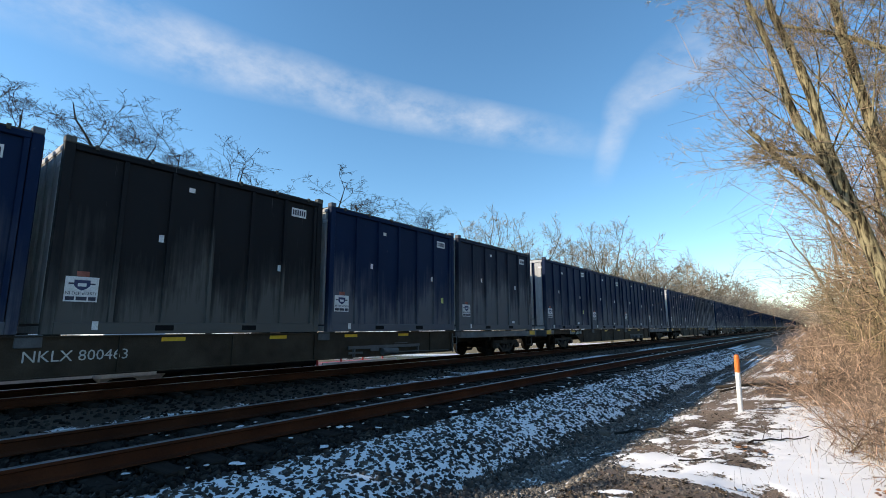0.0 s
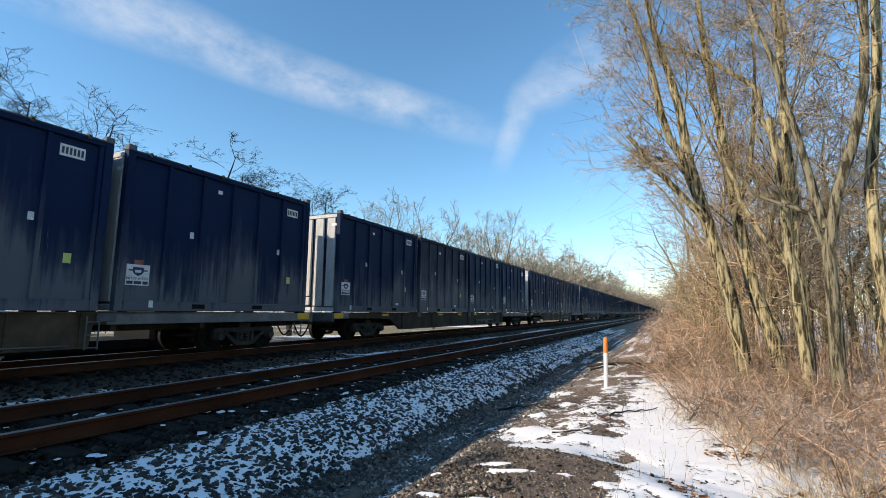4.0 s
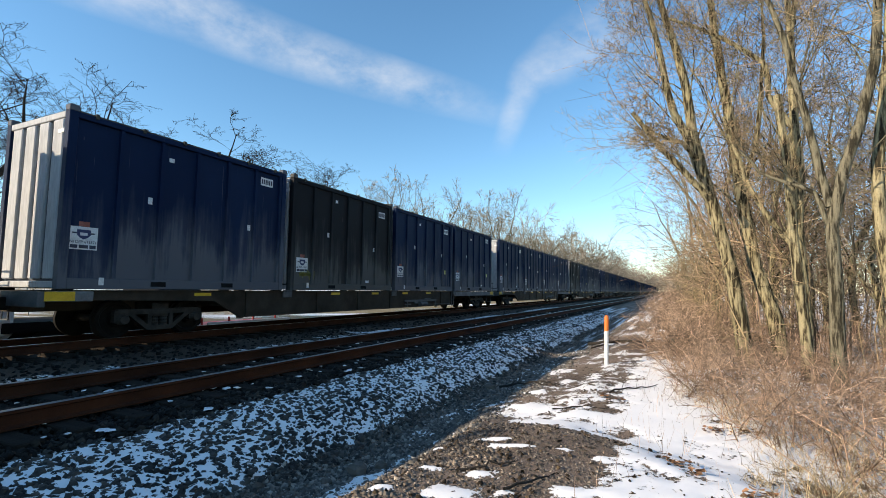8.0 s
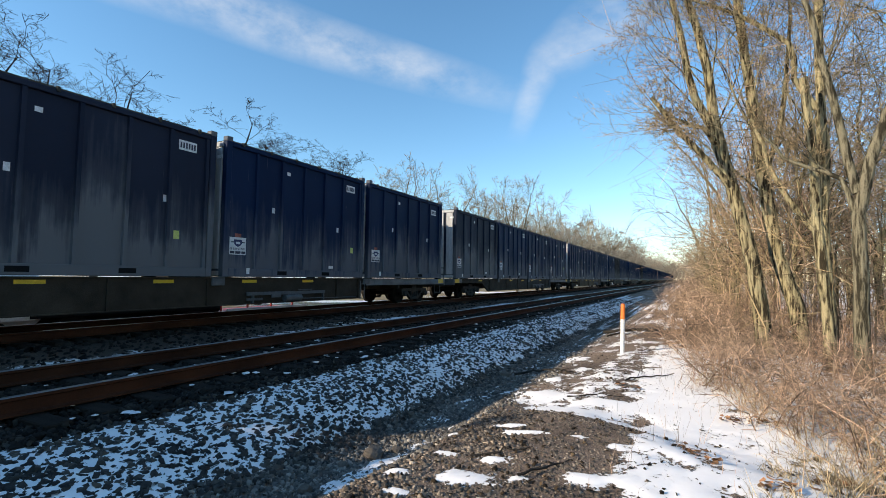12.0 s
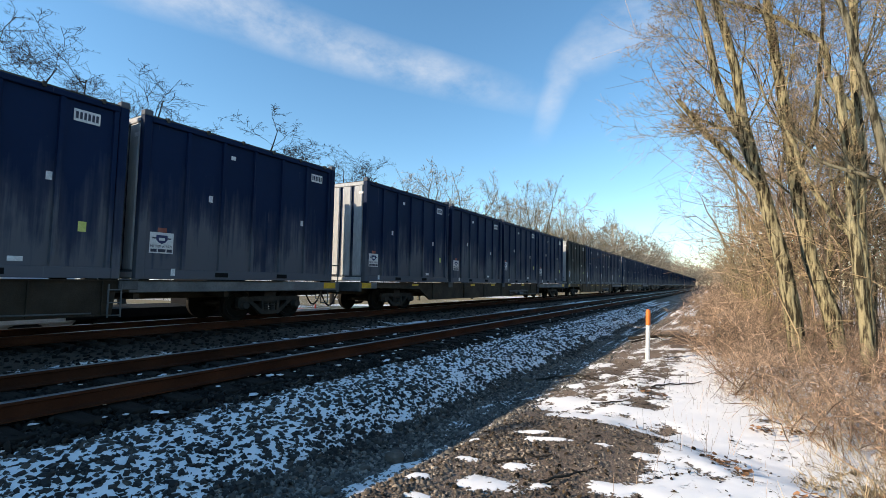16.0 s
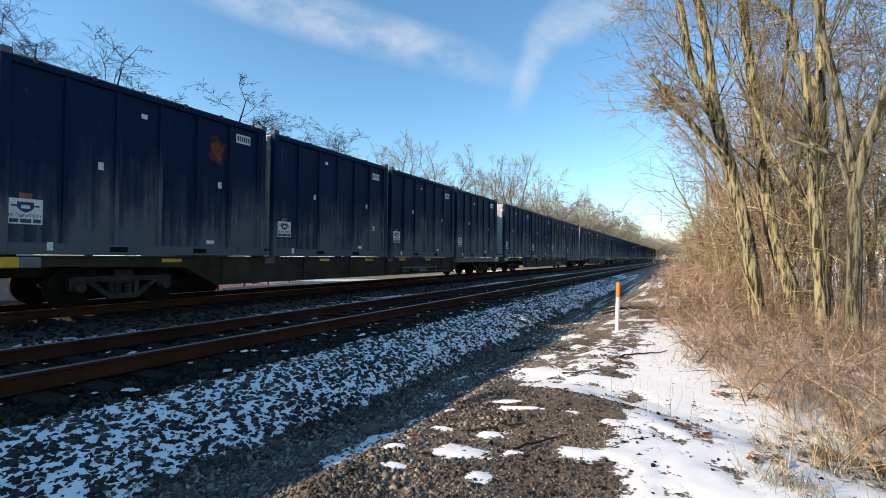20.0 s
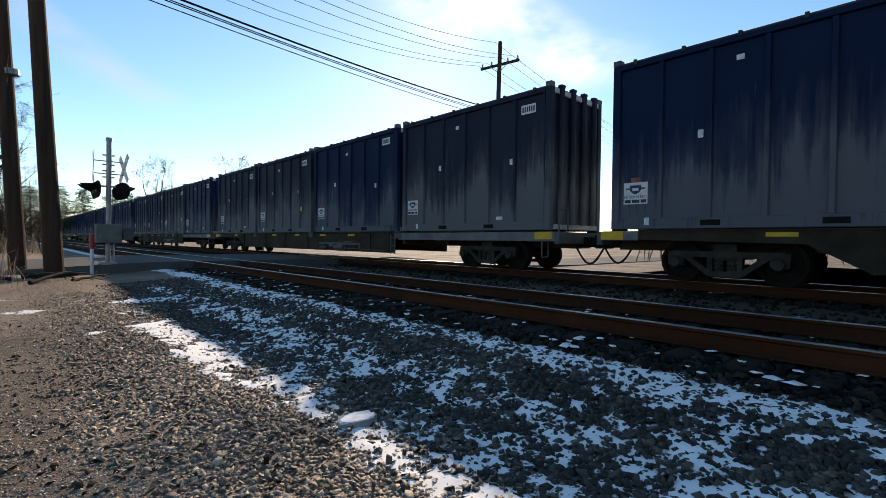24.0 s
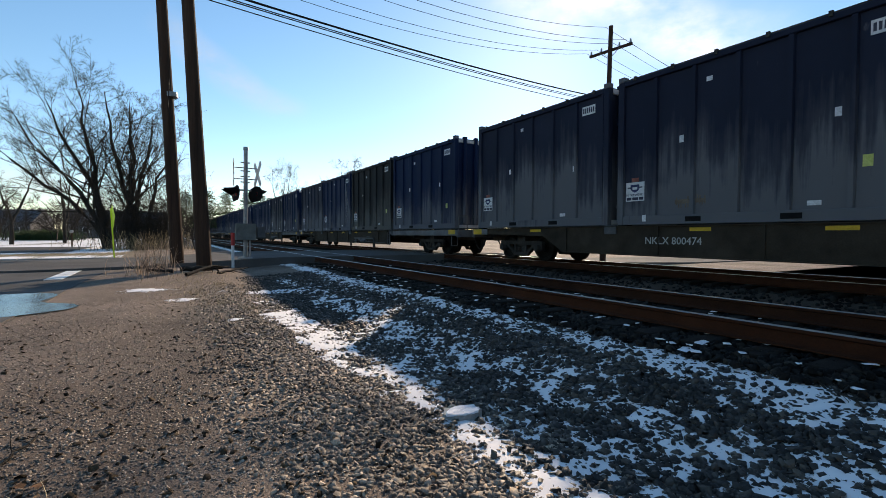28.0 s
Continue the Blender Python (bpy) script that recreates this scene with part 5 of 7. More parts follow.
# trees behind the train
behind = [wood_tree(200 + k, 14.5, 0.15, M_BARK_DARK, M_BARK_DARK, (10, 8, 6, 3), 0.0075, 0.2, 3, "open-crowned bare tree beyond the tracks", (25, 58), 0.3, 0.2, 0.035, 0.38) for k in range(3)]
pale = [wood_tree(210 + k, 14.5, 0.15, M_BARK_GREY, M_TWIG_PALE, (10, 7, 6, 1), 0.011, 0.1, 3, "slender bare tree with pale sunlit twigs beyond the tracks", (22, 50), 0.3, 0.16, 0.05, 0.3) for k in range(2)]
# seen from the path: bearing from up the line, distance, how high the crown stands over the eye
spots = [(71.5, 33, 0.47, 0), (64.0, 34, 0.41, 1), (48.8, 37, 0.365, 2), (43.2, 42, 0.30, 0), (33.0, 52, 0.262, 3), (26.6, 58, 0.25, 4), (18.6, 66, 0.232, 3), (29.5, 62, 0.2, 4), (22.0, 70, 0.19, 3), (80.0, 38, 0.42, 2), (14.0, 95, 0.17, 4)]
used = set()
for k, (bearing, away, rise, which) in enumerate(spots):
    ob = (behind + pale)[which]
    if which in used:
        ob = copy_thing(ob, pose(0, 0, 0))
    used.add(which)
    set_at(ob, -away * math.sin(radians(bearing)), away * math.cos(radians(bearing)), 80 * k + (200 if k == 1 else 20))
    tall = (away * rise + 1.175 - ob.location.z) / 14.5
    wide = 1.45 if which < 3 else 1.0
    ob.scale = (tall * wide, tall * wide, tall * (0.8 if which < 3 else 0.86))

far = [wood_tree(300 + k, 15.5 + k, 0.25, M_BARK_GREY, M_TWIG, (8, 6, 6, 0), 0.02, 0.12, 2, "distant bare tree of the woods along the line", (25, 60), 0.2, 0.2, 0.05, 0.25) for k in range(3)]
rng = random.Random(5)
k = 0
for x0, x1, y0, y1, n in ((-48, -24, 78, 170, 20), (6, 14, 120, 260, 8), (12, 40, 14, 80, 14)):
    for q in range(n):
        ob = far[k] if k < 3 else copy_thing(far[k % 3], pose(0, 0, 0))
        set_at(ob, rng.uniform(x0, x1), rng.uniform(y0, y1), rng.uniform(0, 360))
        k += 1



# ---- brush ----
def stems(name, n, where, length, radius, material, seed, label, lean=0.5, droop=0.25, points=4, kind="stuff"):
    rng = np.random.default_rng(seed)
    x, y = where(rng, n)
    n = len(x)
    z = ground_z(x, y) + relief(x, y) - 0.03
    L = rng.uniform(*length, n)
    a = rng.uniform(0, 2 * np.pi, n)
    w = np.stack([np.cos(a) * lean, np.sin(a) * lean, np.ones(n)], 1) * rng.uniform(0.5, 1.5, (n, 1)) ** np.array([1, 1, 0])
    w /= np.linalg.norm(w, axis=1, keepdims=True)
    p = np.stack([x, y, z], 1)
    pts = [p]
    for k in range(points - 1):
        p = p + w * (L / (points - 1))[:, None]
        pts.append(p)
        w = w + rng.normal(size=w.shape) * 0.22 + np.array([0, 0, -droop])
        w /= np.linalg.norm(w, axis=1, keepdims=True)
    P = np.stack(pts, 1)
    r = rng.uniform(*radius, n)
    R = r[:, None] * np.linspace(1, 0.4, points)[None]
    v, q = tubes_mesh(P, R, 3)
    return tagged(new(name, bulk(name, v, q, material)), label, "brush", kind=kind)


def brush_edge(y):
    return np.interp(y, [2.0, 3.5, 5.5, 6.5, 8.4, 14, 27, 60, 120], [2.3, 1.6, 1.0, 0.75, 0.1, -0.2, -0.6, -0.9, -1.2])


def brush_zone(y0, y1, depth, power=1.6, back=0.0):
    def where(rng, n):
        y = y0 + (y1 - y0) * rng.uniform(0, 1, n) ** power
        x = brush_edge(y) + back + depth * rng.uniform(0, 1, n) ** 1.3 + rng.normal(size=n) * 0.12 + lumps(y * 1.0, y * 0, 1.3, 9) * 0.6
        return x, y
    return where


def scatter(x0, x1, y0, y1):
    return lambda rng, n: (rng.uniform(x0, x1, n), rng.uniform(y0, y1, n))


def shrubs(name, n, where, length, r, seed, label, twigs=7, fine=3, lean=0.9, droop=0.16, material=None):
    """Bushes of arching canes that branch twice."""
    rng = np.random.default_rng(seed)
    x, y = where(rng, n)
    n = len(x)
    z = ground_z(x, y) + relief(x, y) - 0.03
    L = rng.uniform(*length, n)
    a = rng.uniform(0, 2 * np.pi, n)
    w = np.stack([np.cos(a) * lean * rng.uniform(0.2, 1.6, n), np.sin(a) * lean * rng.uniform(0.2, 1.6, n), np.ones(n)], 1)
    w /= np.linalg.norm(w, axis=1, keepdims=True)
    p = np.stack([x, y, z], 1)
    pts = [p]
    for k in range(4):
        p = p + w * (L / 4)[:, None]
        pts.append(p)
        w = w + rng.normal(size=w.shape) * 0.25 + np.array([0, 0, -droop])
        w /= np.linalg.norm(w, axis=1, keepdims=True)
    P = np.stack(pts, 1)
    R = r * rng.uniform(0.7, 1.5, n)[:, None] * np.linspace(1, 0.5, 5)[None]
    side = sprout(rng, P, R, twigs, 0.15, 1.0, (0.25, 0.6), (25, 75), -0.03, 0.25, 4, 0.6, r * 0.5, 0.5)
    tips = sprout(rng, *side, fine, 0.2, 1.0, (0.3, 0.7), (25, 70), -0.04, 0.25, 2, 0.7, r * 0.4, 0.6)
    v, q = join_tubes([(P, R), side, tips], [3, 3, 3])
    return tagged(new(name, bulk(name, v, q, material or M_TWIG_RED)), label, "brush", kind="stuff")


shrubs("brush", 980, brush_zone(3.6, 14.0, 3.4, 1.2), (0.45, 1.15), 0.0058, 31, "tangled reddish-brown leafless brush", 7, 3)
shrubs("brush", 700, brush_zone(12.0, 48.0, 5.0, 1.5), (0.8, 1.7), 0.010, 32, "tangled reddish-brown leafless brush along the line", 7, 4)
shrubs("brush", 260, brush_zone(42.0, 140.0, 6.0, 1.3), (1.2, 2.6), 0.024, 33, "brown leafless brush in the distance", 7, 4)
shrubs("saplings", 260, brush_zone(11.0, 62.0, 9.0, 1.3, 1.6), (2.5, 6.0), 0.013, 34, "thin leafless saplings in the thicket", 10, 4, 0.14, -0.02, M_TWIG)
shrubs("saplings", 85, lambda rng, n: (1.0 + 8 * rng.uniform(0, 1, n), 13 + 14 * rng.uniform(0, 1, n)), (5.0, 10.0), 0.012, 35, "tall thin leafless saplings behind the trunks", 15, 6, 0.12, -0.02, M_TWIG_RED)
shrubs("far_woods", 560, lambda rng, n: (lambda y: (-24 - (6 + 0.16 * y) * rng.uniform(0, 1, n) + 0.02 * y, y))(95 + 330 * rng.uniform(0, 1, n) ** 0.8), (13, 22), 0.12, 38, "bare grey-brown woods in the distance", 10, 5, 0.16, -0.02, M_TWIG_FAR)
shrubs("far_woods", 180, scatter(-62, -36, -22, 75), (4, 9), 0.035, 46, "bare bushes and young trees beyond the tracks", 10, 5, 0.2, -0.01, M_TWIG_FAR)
shrubs("far_woods", 200, scatter(10, 60, 14, 130), (7, 13), 0.04, 39, "bare woods behind the trackside thicket", 10, 5, 0.16, -0.02, M_TWIG)
shrubs("far_woods", 160, scatter(-24, 14, 400, 520), (12, 19), 0.16, 40, "bare brown woods in the distance", 10, 5, 0.16, -0.02, M_TWIG_FAR)
shrubs("far_woods", 150, lambda rng, n: (0.6 + 12 * rng.uniform(0, 1, n) ** 1.5, 125 + 260 * rng.uniform(0, 1, n)), (6, 13), 0.07, 47, "brown bare woods along the line", 10, 5, 0.18, -0.02, M_TWIG_FAR)
shrubs("far_woods", 260, lambda rng, n: (-30 + 110 * rng.uniform(0, 1, n), -160 - 80 * rng.uniform(0, 1, n)), (5, 11), 0.06, 44, "bare woods and gardens beyond the road", 9, 5, 0.2, -0.02, M_TWIG_FAR)
shrubs("far_woods", 230, lambda rng, n: (4 + 60 * rng.uniform(0, 1, n), -78 - 50 * rng.uniform(0, 1, n)), (3, 7), 0.07, 48, "bare garden bushes beyond the road", 9, 5, 0.3, 0.0, M_BARK_DARK)
stems("dry_grass", 2600, brush_zone(2.6, 9.0, 1.5, 1.4), (0.1, 0.38), (0.0018, 0.0035), M_STRAW, 36, "pale dry grass stalks in the snow", 0.35, 0.12)


stems("weed_stalks", 150, scatter(-0.7, 1.5, 3.2, 9.0), (0.12, 0.45), (0.0012, 0.0024), M_TWIG_RED, 37, "single dry weed stalks standing in the snow", 0.2, 0.05)

# ---- small growth and litter on the path ----
def floor_z(x, y):
    return float(ground_z(x, y)) + float(relief(np.array(x), np.array(y))) + 0.02 * float(np.clip(snow_depth(x, y) * 6, 0, 1))


def grass_tuft(x, y, h, n, seed, width=0.1):
    """A tuft of dry blades that arch outwards."""
    rng = np.random.default_rng(seed)
    top = tagged(new("grass_tuft"), "tuft of straw-coloured dry grass standing in the snow", "grass", "grass tufts")
    top.location = (x, y, floor_z(x, y))
    p = np.stack([rng.normal(size=n) * width, rng.normal(size=n) * width, np.full(n, -0.02)], 1)
    a = rng.uniform(0, 6.283, n)
    w = np.stack([np.cos(a) * 0.45, np.sin(a) * 0.45, np.ones(n)], 1)
    L = h * rng.uniform(0.4, 1.1, n)
    pts = [p]
    for k in range(4):
        w = w / np.linalg.norm(w, axis=1, keepdims=True)
        p = p + w * (L / 4)[:, None]
        pts.append(p)
        w = w + rng.normal(size=w.shape) * 0.15 + np.array([0, 0, -0.28])
    v, q = tubes_mesh(np.stack(pts, 1), np.full((n, 1), 0.0028) * np.linspace(1, 0.35, 5)[None], 3)
    tagged(part("grass_mass", bulk("grass_mass", v, q, M_STRAW), None, top), kind="stuff")
    return top


for k, (x, y, h, n) in enumerate(((0.92, 4.3, 0.5, 90), (0.53, 3.7, 0.2, 80), (0.67, 3.62, 0.16, 60), (0.62, 4.55, 0.22, 60), (1.5, 5.68, 0.5, 70), (1.15, 4.9, 0.35, 60), (0.9, 5.4, 0.3, 50), (1.3, 4.2, 0.3, 60),
                                  (-0.1, -2.4, 0.12, 50), (-0.3, -2.2, 0.1, 40), (-1.6, -8.9, 0.14, 40), (-1.9, -8.0, 0.12, 40), (-1.2, -10.5, 0.2, 50), (-1.8, -11.8, 0.2, 50))):
    grass_tuft(x, y, h, n, 700 + k)


def leaf_heap(x, y, spread, n, seed):
    """Curled dead leaves lying together."""
    rng = np.random.default_rng(seed)
    top = tagged(new("leaf_heap"), "small heap of orange-brown dead leaves on the snow", "leaves", "leaf heaps")
    top.location = (x, y, floor_z(x, y))
    v, f = [], []
    for k in range(n):
        cx, cy, cz = rng.normal() * spread, rng.normal() * spread * 0.7, abs(rng.normal()) * 0.015 + 0.004
        a, s, tip = rng.uniform(0, 6.283), rng.uniform(0.02, 0.045), rng.normal() * 0.6
        o = len(v)
        for u, w, lift in ((-1, 0, 0.3), (-0.3, -0.5, 0.1), (0.6, -0.35, 0.1), (1.1, 0, 0.4), (0.6, 0.35, 0.1), (-0.3, 0.5, 0.1)):
            v.append((cx + s * (u * math.cos(a) - w * math.sin(a)), cy + s * (u * math.sin(a) + w * math.cos(a)), cz + s * (lift + 0.5 * tip * w + 0.25)))
        f += [(o, o + 1, o + 5), (o + 1, o + 2, o + 4, o + 5), (o + 2, o + 3, o + 4)]
    tagged(part("leaf_mass", mesh_from("leaf_mass", v, f, [M_LEAF]), None, top), kind="stuff")


M_LEAF = plain("dead_leaf", (0.15, 0.07, 0.035), (0.3, 0.165, 0.09), 0.85, scale=20, island=True)
for k, (x, y, s, n) in enumerate(((0.01, 4.68, 0.09, 26), (0.45, 6.27, 0.12, 34), (0.77, 6.37, 0.1, 30), (0.12, 4.4, 0.05, 12), (-0.58, 18.0, 0.16, 60), (0.95, 4.75, 0.1, 24), (0.55, 4.02, 0.1, 24), (-0.9, 7.6, 0.12, 16), (-0.15, -2.45, 0.14, 30))):
    leaf_heap(x, y, s, n, 720 + k)


def fallen_branch(points, radius, seed, label="dark fallen branch lying on the ground"):
    rng = np.random.default_rng(seed)
    top = tagged(new("fallen_branch"), label, "branch", "fallen branches")
    pts = [(x, y, floor_z(x, y) + radius + dz) for x, y, dz in points]
    P = resample(pts, 9)[None]
    P[:, 1:-1] += rng.normal(size=P[:, 1:-1].shape) * 0.015
    R = radius * np.linspace(1, 0.45, 9)[None]
    side = sprout(rng, P, R, 5, 0.2, 1.0, (0.15, 0.35), (25, 60), 0.0, 0.15, 4, 0.5, 0.003)
    v, q = join_tubes([(P, R), side], [7, 4])
    part("wood", bulk("wood", v, q, M_BARK_DARK, True), None, top)


for k, (pts, rad) in enumerate((([(-2.4, 15.6, 0.02), (-1.4, 15.2, 0.1), (-0.4, 15.1, 0.05)], 0.05), ([(-2.2, 14.8, 0), (-1.5, 15.3, 0.15), (-0.9, 15.7, 0.05)], 0.03), ([(-2.0, 16.2, 0), (-0.8, 15.0, 0.12)], 0.025),
                                ([(-2.95, 8.6, 0), (-2.45, 8.7, 0.04), (-2.02, 8.5, 0)], 0.022), ([(-2.3, 9.0, 0), (-1.75, 8.4, 0.02)], 0.018), ([(-0.9, 8.0, 0), (-0.25, 8.8, 0.03)], 0.014), ([(-1.5, 6.6, 0), (-0.8, 6.9, 0.01)], 0.012),
                                ([(-1.6, 3.6, 0), (-1.2, 3.9, 0.01)], 0.012), ([(-1.1, 3.3, 0), (-0.85, 3.8, 0)], 0.011),
                                ([(-4.89, -1.42, 0.03), (-4.48, -0.95, 0.03)], 0.009), ([(-4.2, -2.3, 0.03), (-3.9, -1.9, 0.04), (-3.85, -1.5, 0.03)], 0.008), ([(0.05, -3.0, 0), (-0.12, -3.55, 0)], 0.009), ([(-1.1, -15.0, 0.02), (-1.6, -15.1, 0.06), (-2.2, -15.3, 0.05)], 0.08), ([(-1.2, -13.9, 0), (-1.9, -14.9, 0.15), (-2.4, -15.6, 0.1)], 0.05), ([(-2.0, -14.4, 0), (-3.0, -15.8, 0.08)], 0.04), ([(-0.9, -15.2, 0), (-0.3, -14.3, 0.12)], 0.05))):
    fallen_branch(pts, rad, 740 + k)
stump = tagged(new("stump"), "low grey weathered stump at the edge of the brush", "stump")
stump.location = (0.05, 13.2, float(ground_z(0.05, 13.2)))
bm = bmesh.new()
tube(bm, (0, 0, -0.1), (0.05, 0, 0.42), 0.17, 0.13, 11)
for v in bm.verts:
    v.co.z += 0.07 * math.sin(7 * v.co.x * 6) if v.co.z > 0.3 else 0.0
part("wood", bm, M_BARK_GREY, stump)

# ---- clouds ----
def cloud_material(name, glow):
    m = bpy.data.materials.new(name)
    m.use_nodes = True
    n, l = m.node_tree.nodes, m.node_tree.links
    n.clear()
    out, mix, tr, em = n.new("ShaderNodeOutputMaterial"), n.new("ShaderNodeMixShader"), n.new("ShaderNodeBsdfTransparent"), n.new("ShaderNodeEmission")
    em.inputs[0].default_value, em.inputs[1].default_value = (0.88, 0.92, 1.0, 1), glow
    at = n.new("ShaderNodeAttribute")
    at.attribute_name = "veil"
    wisp = noise_node(n, l, 0.0035, 6, 0.62, (1, 1, 1.8))
    mul = n.new("ShaderNodeMath")
    mul.operation = "MULTIPLY"
    l.new(ramp(n, l, wisp, ((0.3, (0, 0, 0)), (0.75, (1, 1, 1)))), mul.inputs[0])
    l.new(at.outputs["Fac"], mul.inputs[1])
    l.new(mul.outputs[0], mix.inputs[0])
    l.new(tr.outputs[0], mix.inputs[1])
    l.new(em.outputs[0], mix.inputs[2])
    l.new(mix.outputs[0], out.inputs[0])
    return m


M_CLOUD = cloud_material("thin_cloud", 0.85)
# the glow round the sun is put into this cloud's stronger emission
M_CLOUD_SUN = cloud_material("thin_cloud_by_the_sun", 1.5)


def cloud(spine, widths, veil, material=None):
    """A wisp far off: a ribbon along directions (azimuth, elevation), thinning to its edges."""
    D = 2200.0
    az = np.interp(np.linspace(0, 1, 30), np.linspace(0, 1, len(spine)), [s[0] for s in spine])
    el = np.interp(np.linspace(0, 1, 30), np.linspace(0, 1, len(spine)), [s[1] for s in spine])
    wd = np.interp(np.linspace(0, 1, 30), np.linspace(0, 1, len(widths)), widths)
    da, de = np.gradient(az) * np.cos(np.radians(el)), np.gradient(el)
    nn = np.hypot(da, de) + 1e-9
    verts, val = [], []
    K = 11
    for i in range(30):
        for k in range(K):
            u = 2 * k / (K - 1) - 1
            a = az[i] - de[i] / nn[i] * u * wd[i] / math.cos(math.radians(el[i]))
            e = el[i] + da[i] / nn[i] * u * wd[i]
            a, e = math.radians(a), math.radians(e)
            verts.append((-math.sin(a) * math.cos(e) * D, math.cos(a) * math.cos(e) * D, math.sin(e) * D))
            val.append(veil * max(0.0, 1 - u * u) ** 1.3 * min(1.0, 4 * i / 29, 4 * (29 - i) / 29))
    faces = [(i * K + k, i * K + k + 1, (i + 1) * K + k + 1, (i + 1) * K + k) for i in range(29) for k in range(K - 1)]
    me = mesh_from("cloud", verts, faces, [material or M_CLOUD], smooth=True)
    me.attributes.new("veil", "FLOAT", "POINT").data.foreach_set("value", val)
    ob = tagged(new("cloud", me), "thin white wisp of high cloud in a blue sky", "cloud", "clouds", "structure")
    ob.visible_shadow = False
    return ob


cloud([(95, 27.5), (82, 29.6), (64.6, 28.6), (55.2, 28.0), (46.3, 26.6), (33.7, 24.6), (25.2, 22.8), (15, 20.0)], (4.0, 4.2, 3.4, 3.2, 2.9, 2.6, 1.9), 0.62)
cloud([(1.0, 30.5), (6.0, 28.6), (10.3, 27.2), (15.5, 24.5), (17.2, 20.6), (19.0, 15.8)], (4.5, 4.2, 3.2, 1.8, 1.4), 0.5)
cloud([(181, 22.0), (176.8, 18.6), (170.5, 14.8), (165, 13.5)], (2.0, 2.2, 1.6), 0.5)
cloud([(150, 12), (160, 8), (172, 7), (185, 6)], (2.0, 2.5, 2.2), 0.3)
cloud([(150, 33), (140, 27), (129, 24), (121, 20), (112, 19)], (3.0, 5.0, 4.2, 2.5), 0.8, M_CLOUD_SUN)
cloud([(-176, 4), (-168, 5), (-160, 5), (-150, 6)], (1.6, 2.0, 1.8), 0.6)

# ---- crossing road and beyond ----
def sheet(name, outline, z, material, label, category, kind="structure", thick=0.03):
    bm = bmesh.new()
    vs = [bm.verts.new((x, y, zz)) for (x, y), zz in zip(outline, z)]
    f = bm.faces.new(vs)
    bmesh.ops.solidify(bm, geom=[f], thickness=thick)
    bmesh.ops.recalc_face_normals(bm, faces=bm.faces)
    return tagged(new(name, solid(name, bm, material)), label, category, kind=kind)


def road_across():
    """The road that crosses both tracks, level with the rail heads there."""
    xs = [-60, -30, -20, -16, -14.2, -4.3, -2.5, 0, 3, 8, 60]
    zs = [-0.9, -0.85, -0.6, -0.15, -0.012, -0.012, -0.08, -0.2, -0.25, -0.26, -0.26]
    me = bpy.data.meshes.new("road")
    v = [(x, y, z) for x, z in zip(xs, zs) for y in (-17.6, -24.6)]
    v += [(x, y, z - 0.5) for x, z in zip(xs, zs) for y in (-17.6, -24.6)]
    n = 2 * len(xs)
    f = []
    for i in range(len(xs) - 1):
        a = 2 * i
        f += [(a, a + 1, a + 3, a + 2), (a, a + 2, a + 2 + n, a + n), (a + 1, a + 1 + n, a + 3 + n, a + 3)]
    me.from_pydata(v, [], f)
    me.materials.append(M_ASPHALT)
    bm = bmesh.new()
    bm.from_mesh(me)
    bmesh.ops.recalc_face_normals(bm, faces=bm.faces)
    bm.to_mesh(me)
    bm.free()
    tagged(new("road", me), "worn grey asphalt road crossing the railway", "road", kind="structure")


road_across()
def lot_z(x, y):
    return float(ground_z(x, y)) - 0.018


def apron():
    """Cracked asphalt beside the gravel, following the ground."""
    edge = ((-5.2, 4.6), (-6.2, 2.4), (-7.2, 1.5), (-8.5, 1.25), (-10.0, 1.15), (-12.0, 1.05), (-14.0, 0.9), (-16.0, 0.8), (-17.58, 0.7))
    bm = bmesh.new()
    rows = [[bm.verts.new((x, y, lot_z(x, y))) for x in (x0, x0 + 0.5, x0 + 1.0, x0 + 1.5, x0 + 2.0, x0 + 4.0, 16.0)] for y, x0 in edge]
    for a, b in zip(rows, rows[1:]):
        for k in range(6):
            bm.faces.new((a[k], a[k + 1], b[k + 1], b[k]))
    bmesh.ops.recalc_face_normals(bm, faces=bm.faces)
    if sum(f.normal.z for f in bm.faces) < 0:
        bmesh.ops.reverse_faces(bm, faces=bm.faces)
    r = bmesh.ops.extrude_face_region(bm, geom=list(bm.faces))
    for v in r["geom"]:
        if isinstance(v, bmesh.types.BMVert):
            v.co.z += 0.03
    tagged(new("pavement", solid("pavement", bm, M_ASPHALT)), "cracked grey asphalt apron beside the gravel", "pavement", kind="structure")


apron()

M_YARD = plain("dark_asphalt", (0.028, 0.027, 0.026), (0.055, 0.053, 0.05), 0.95, scale=0.4, fine=60)
sheet("yard", [(-15.9, -17.55), (-46, -17.55), (-46, -1.0), (-15.9, -1.0)], [-0.985] * 4, M_YARD, "grey asphalt yard beyond the tracks", "yard", thick=0.02)


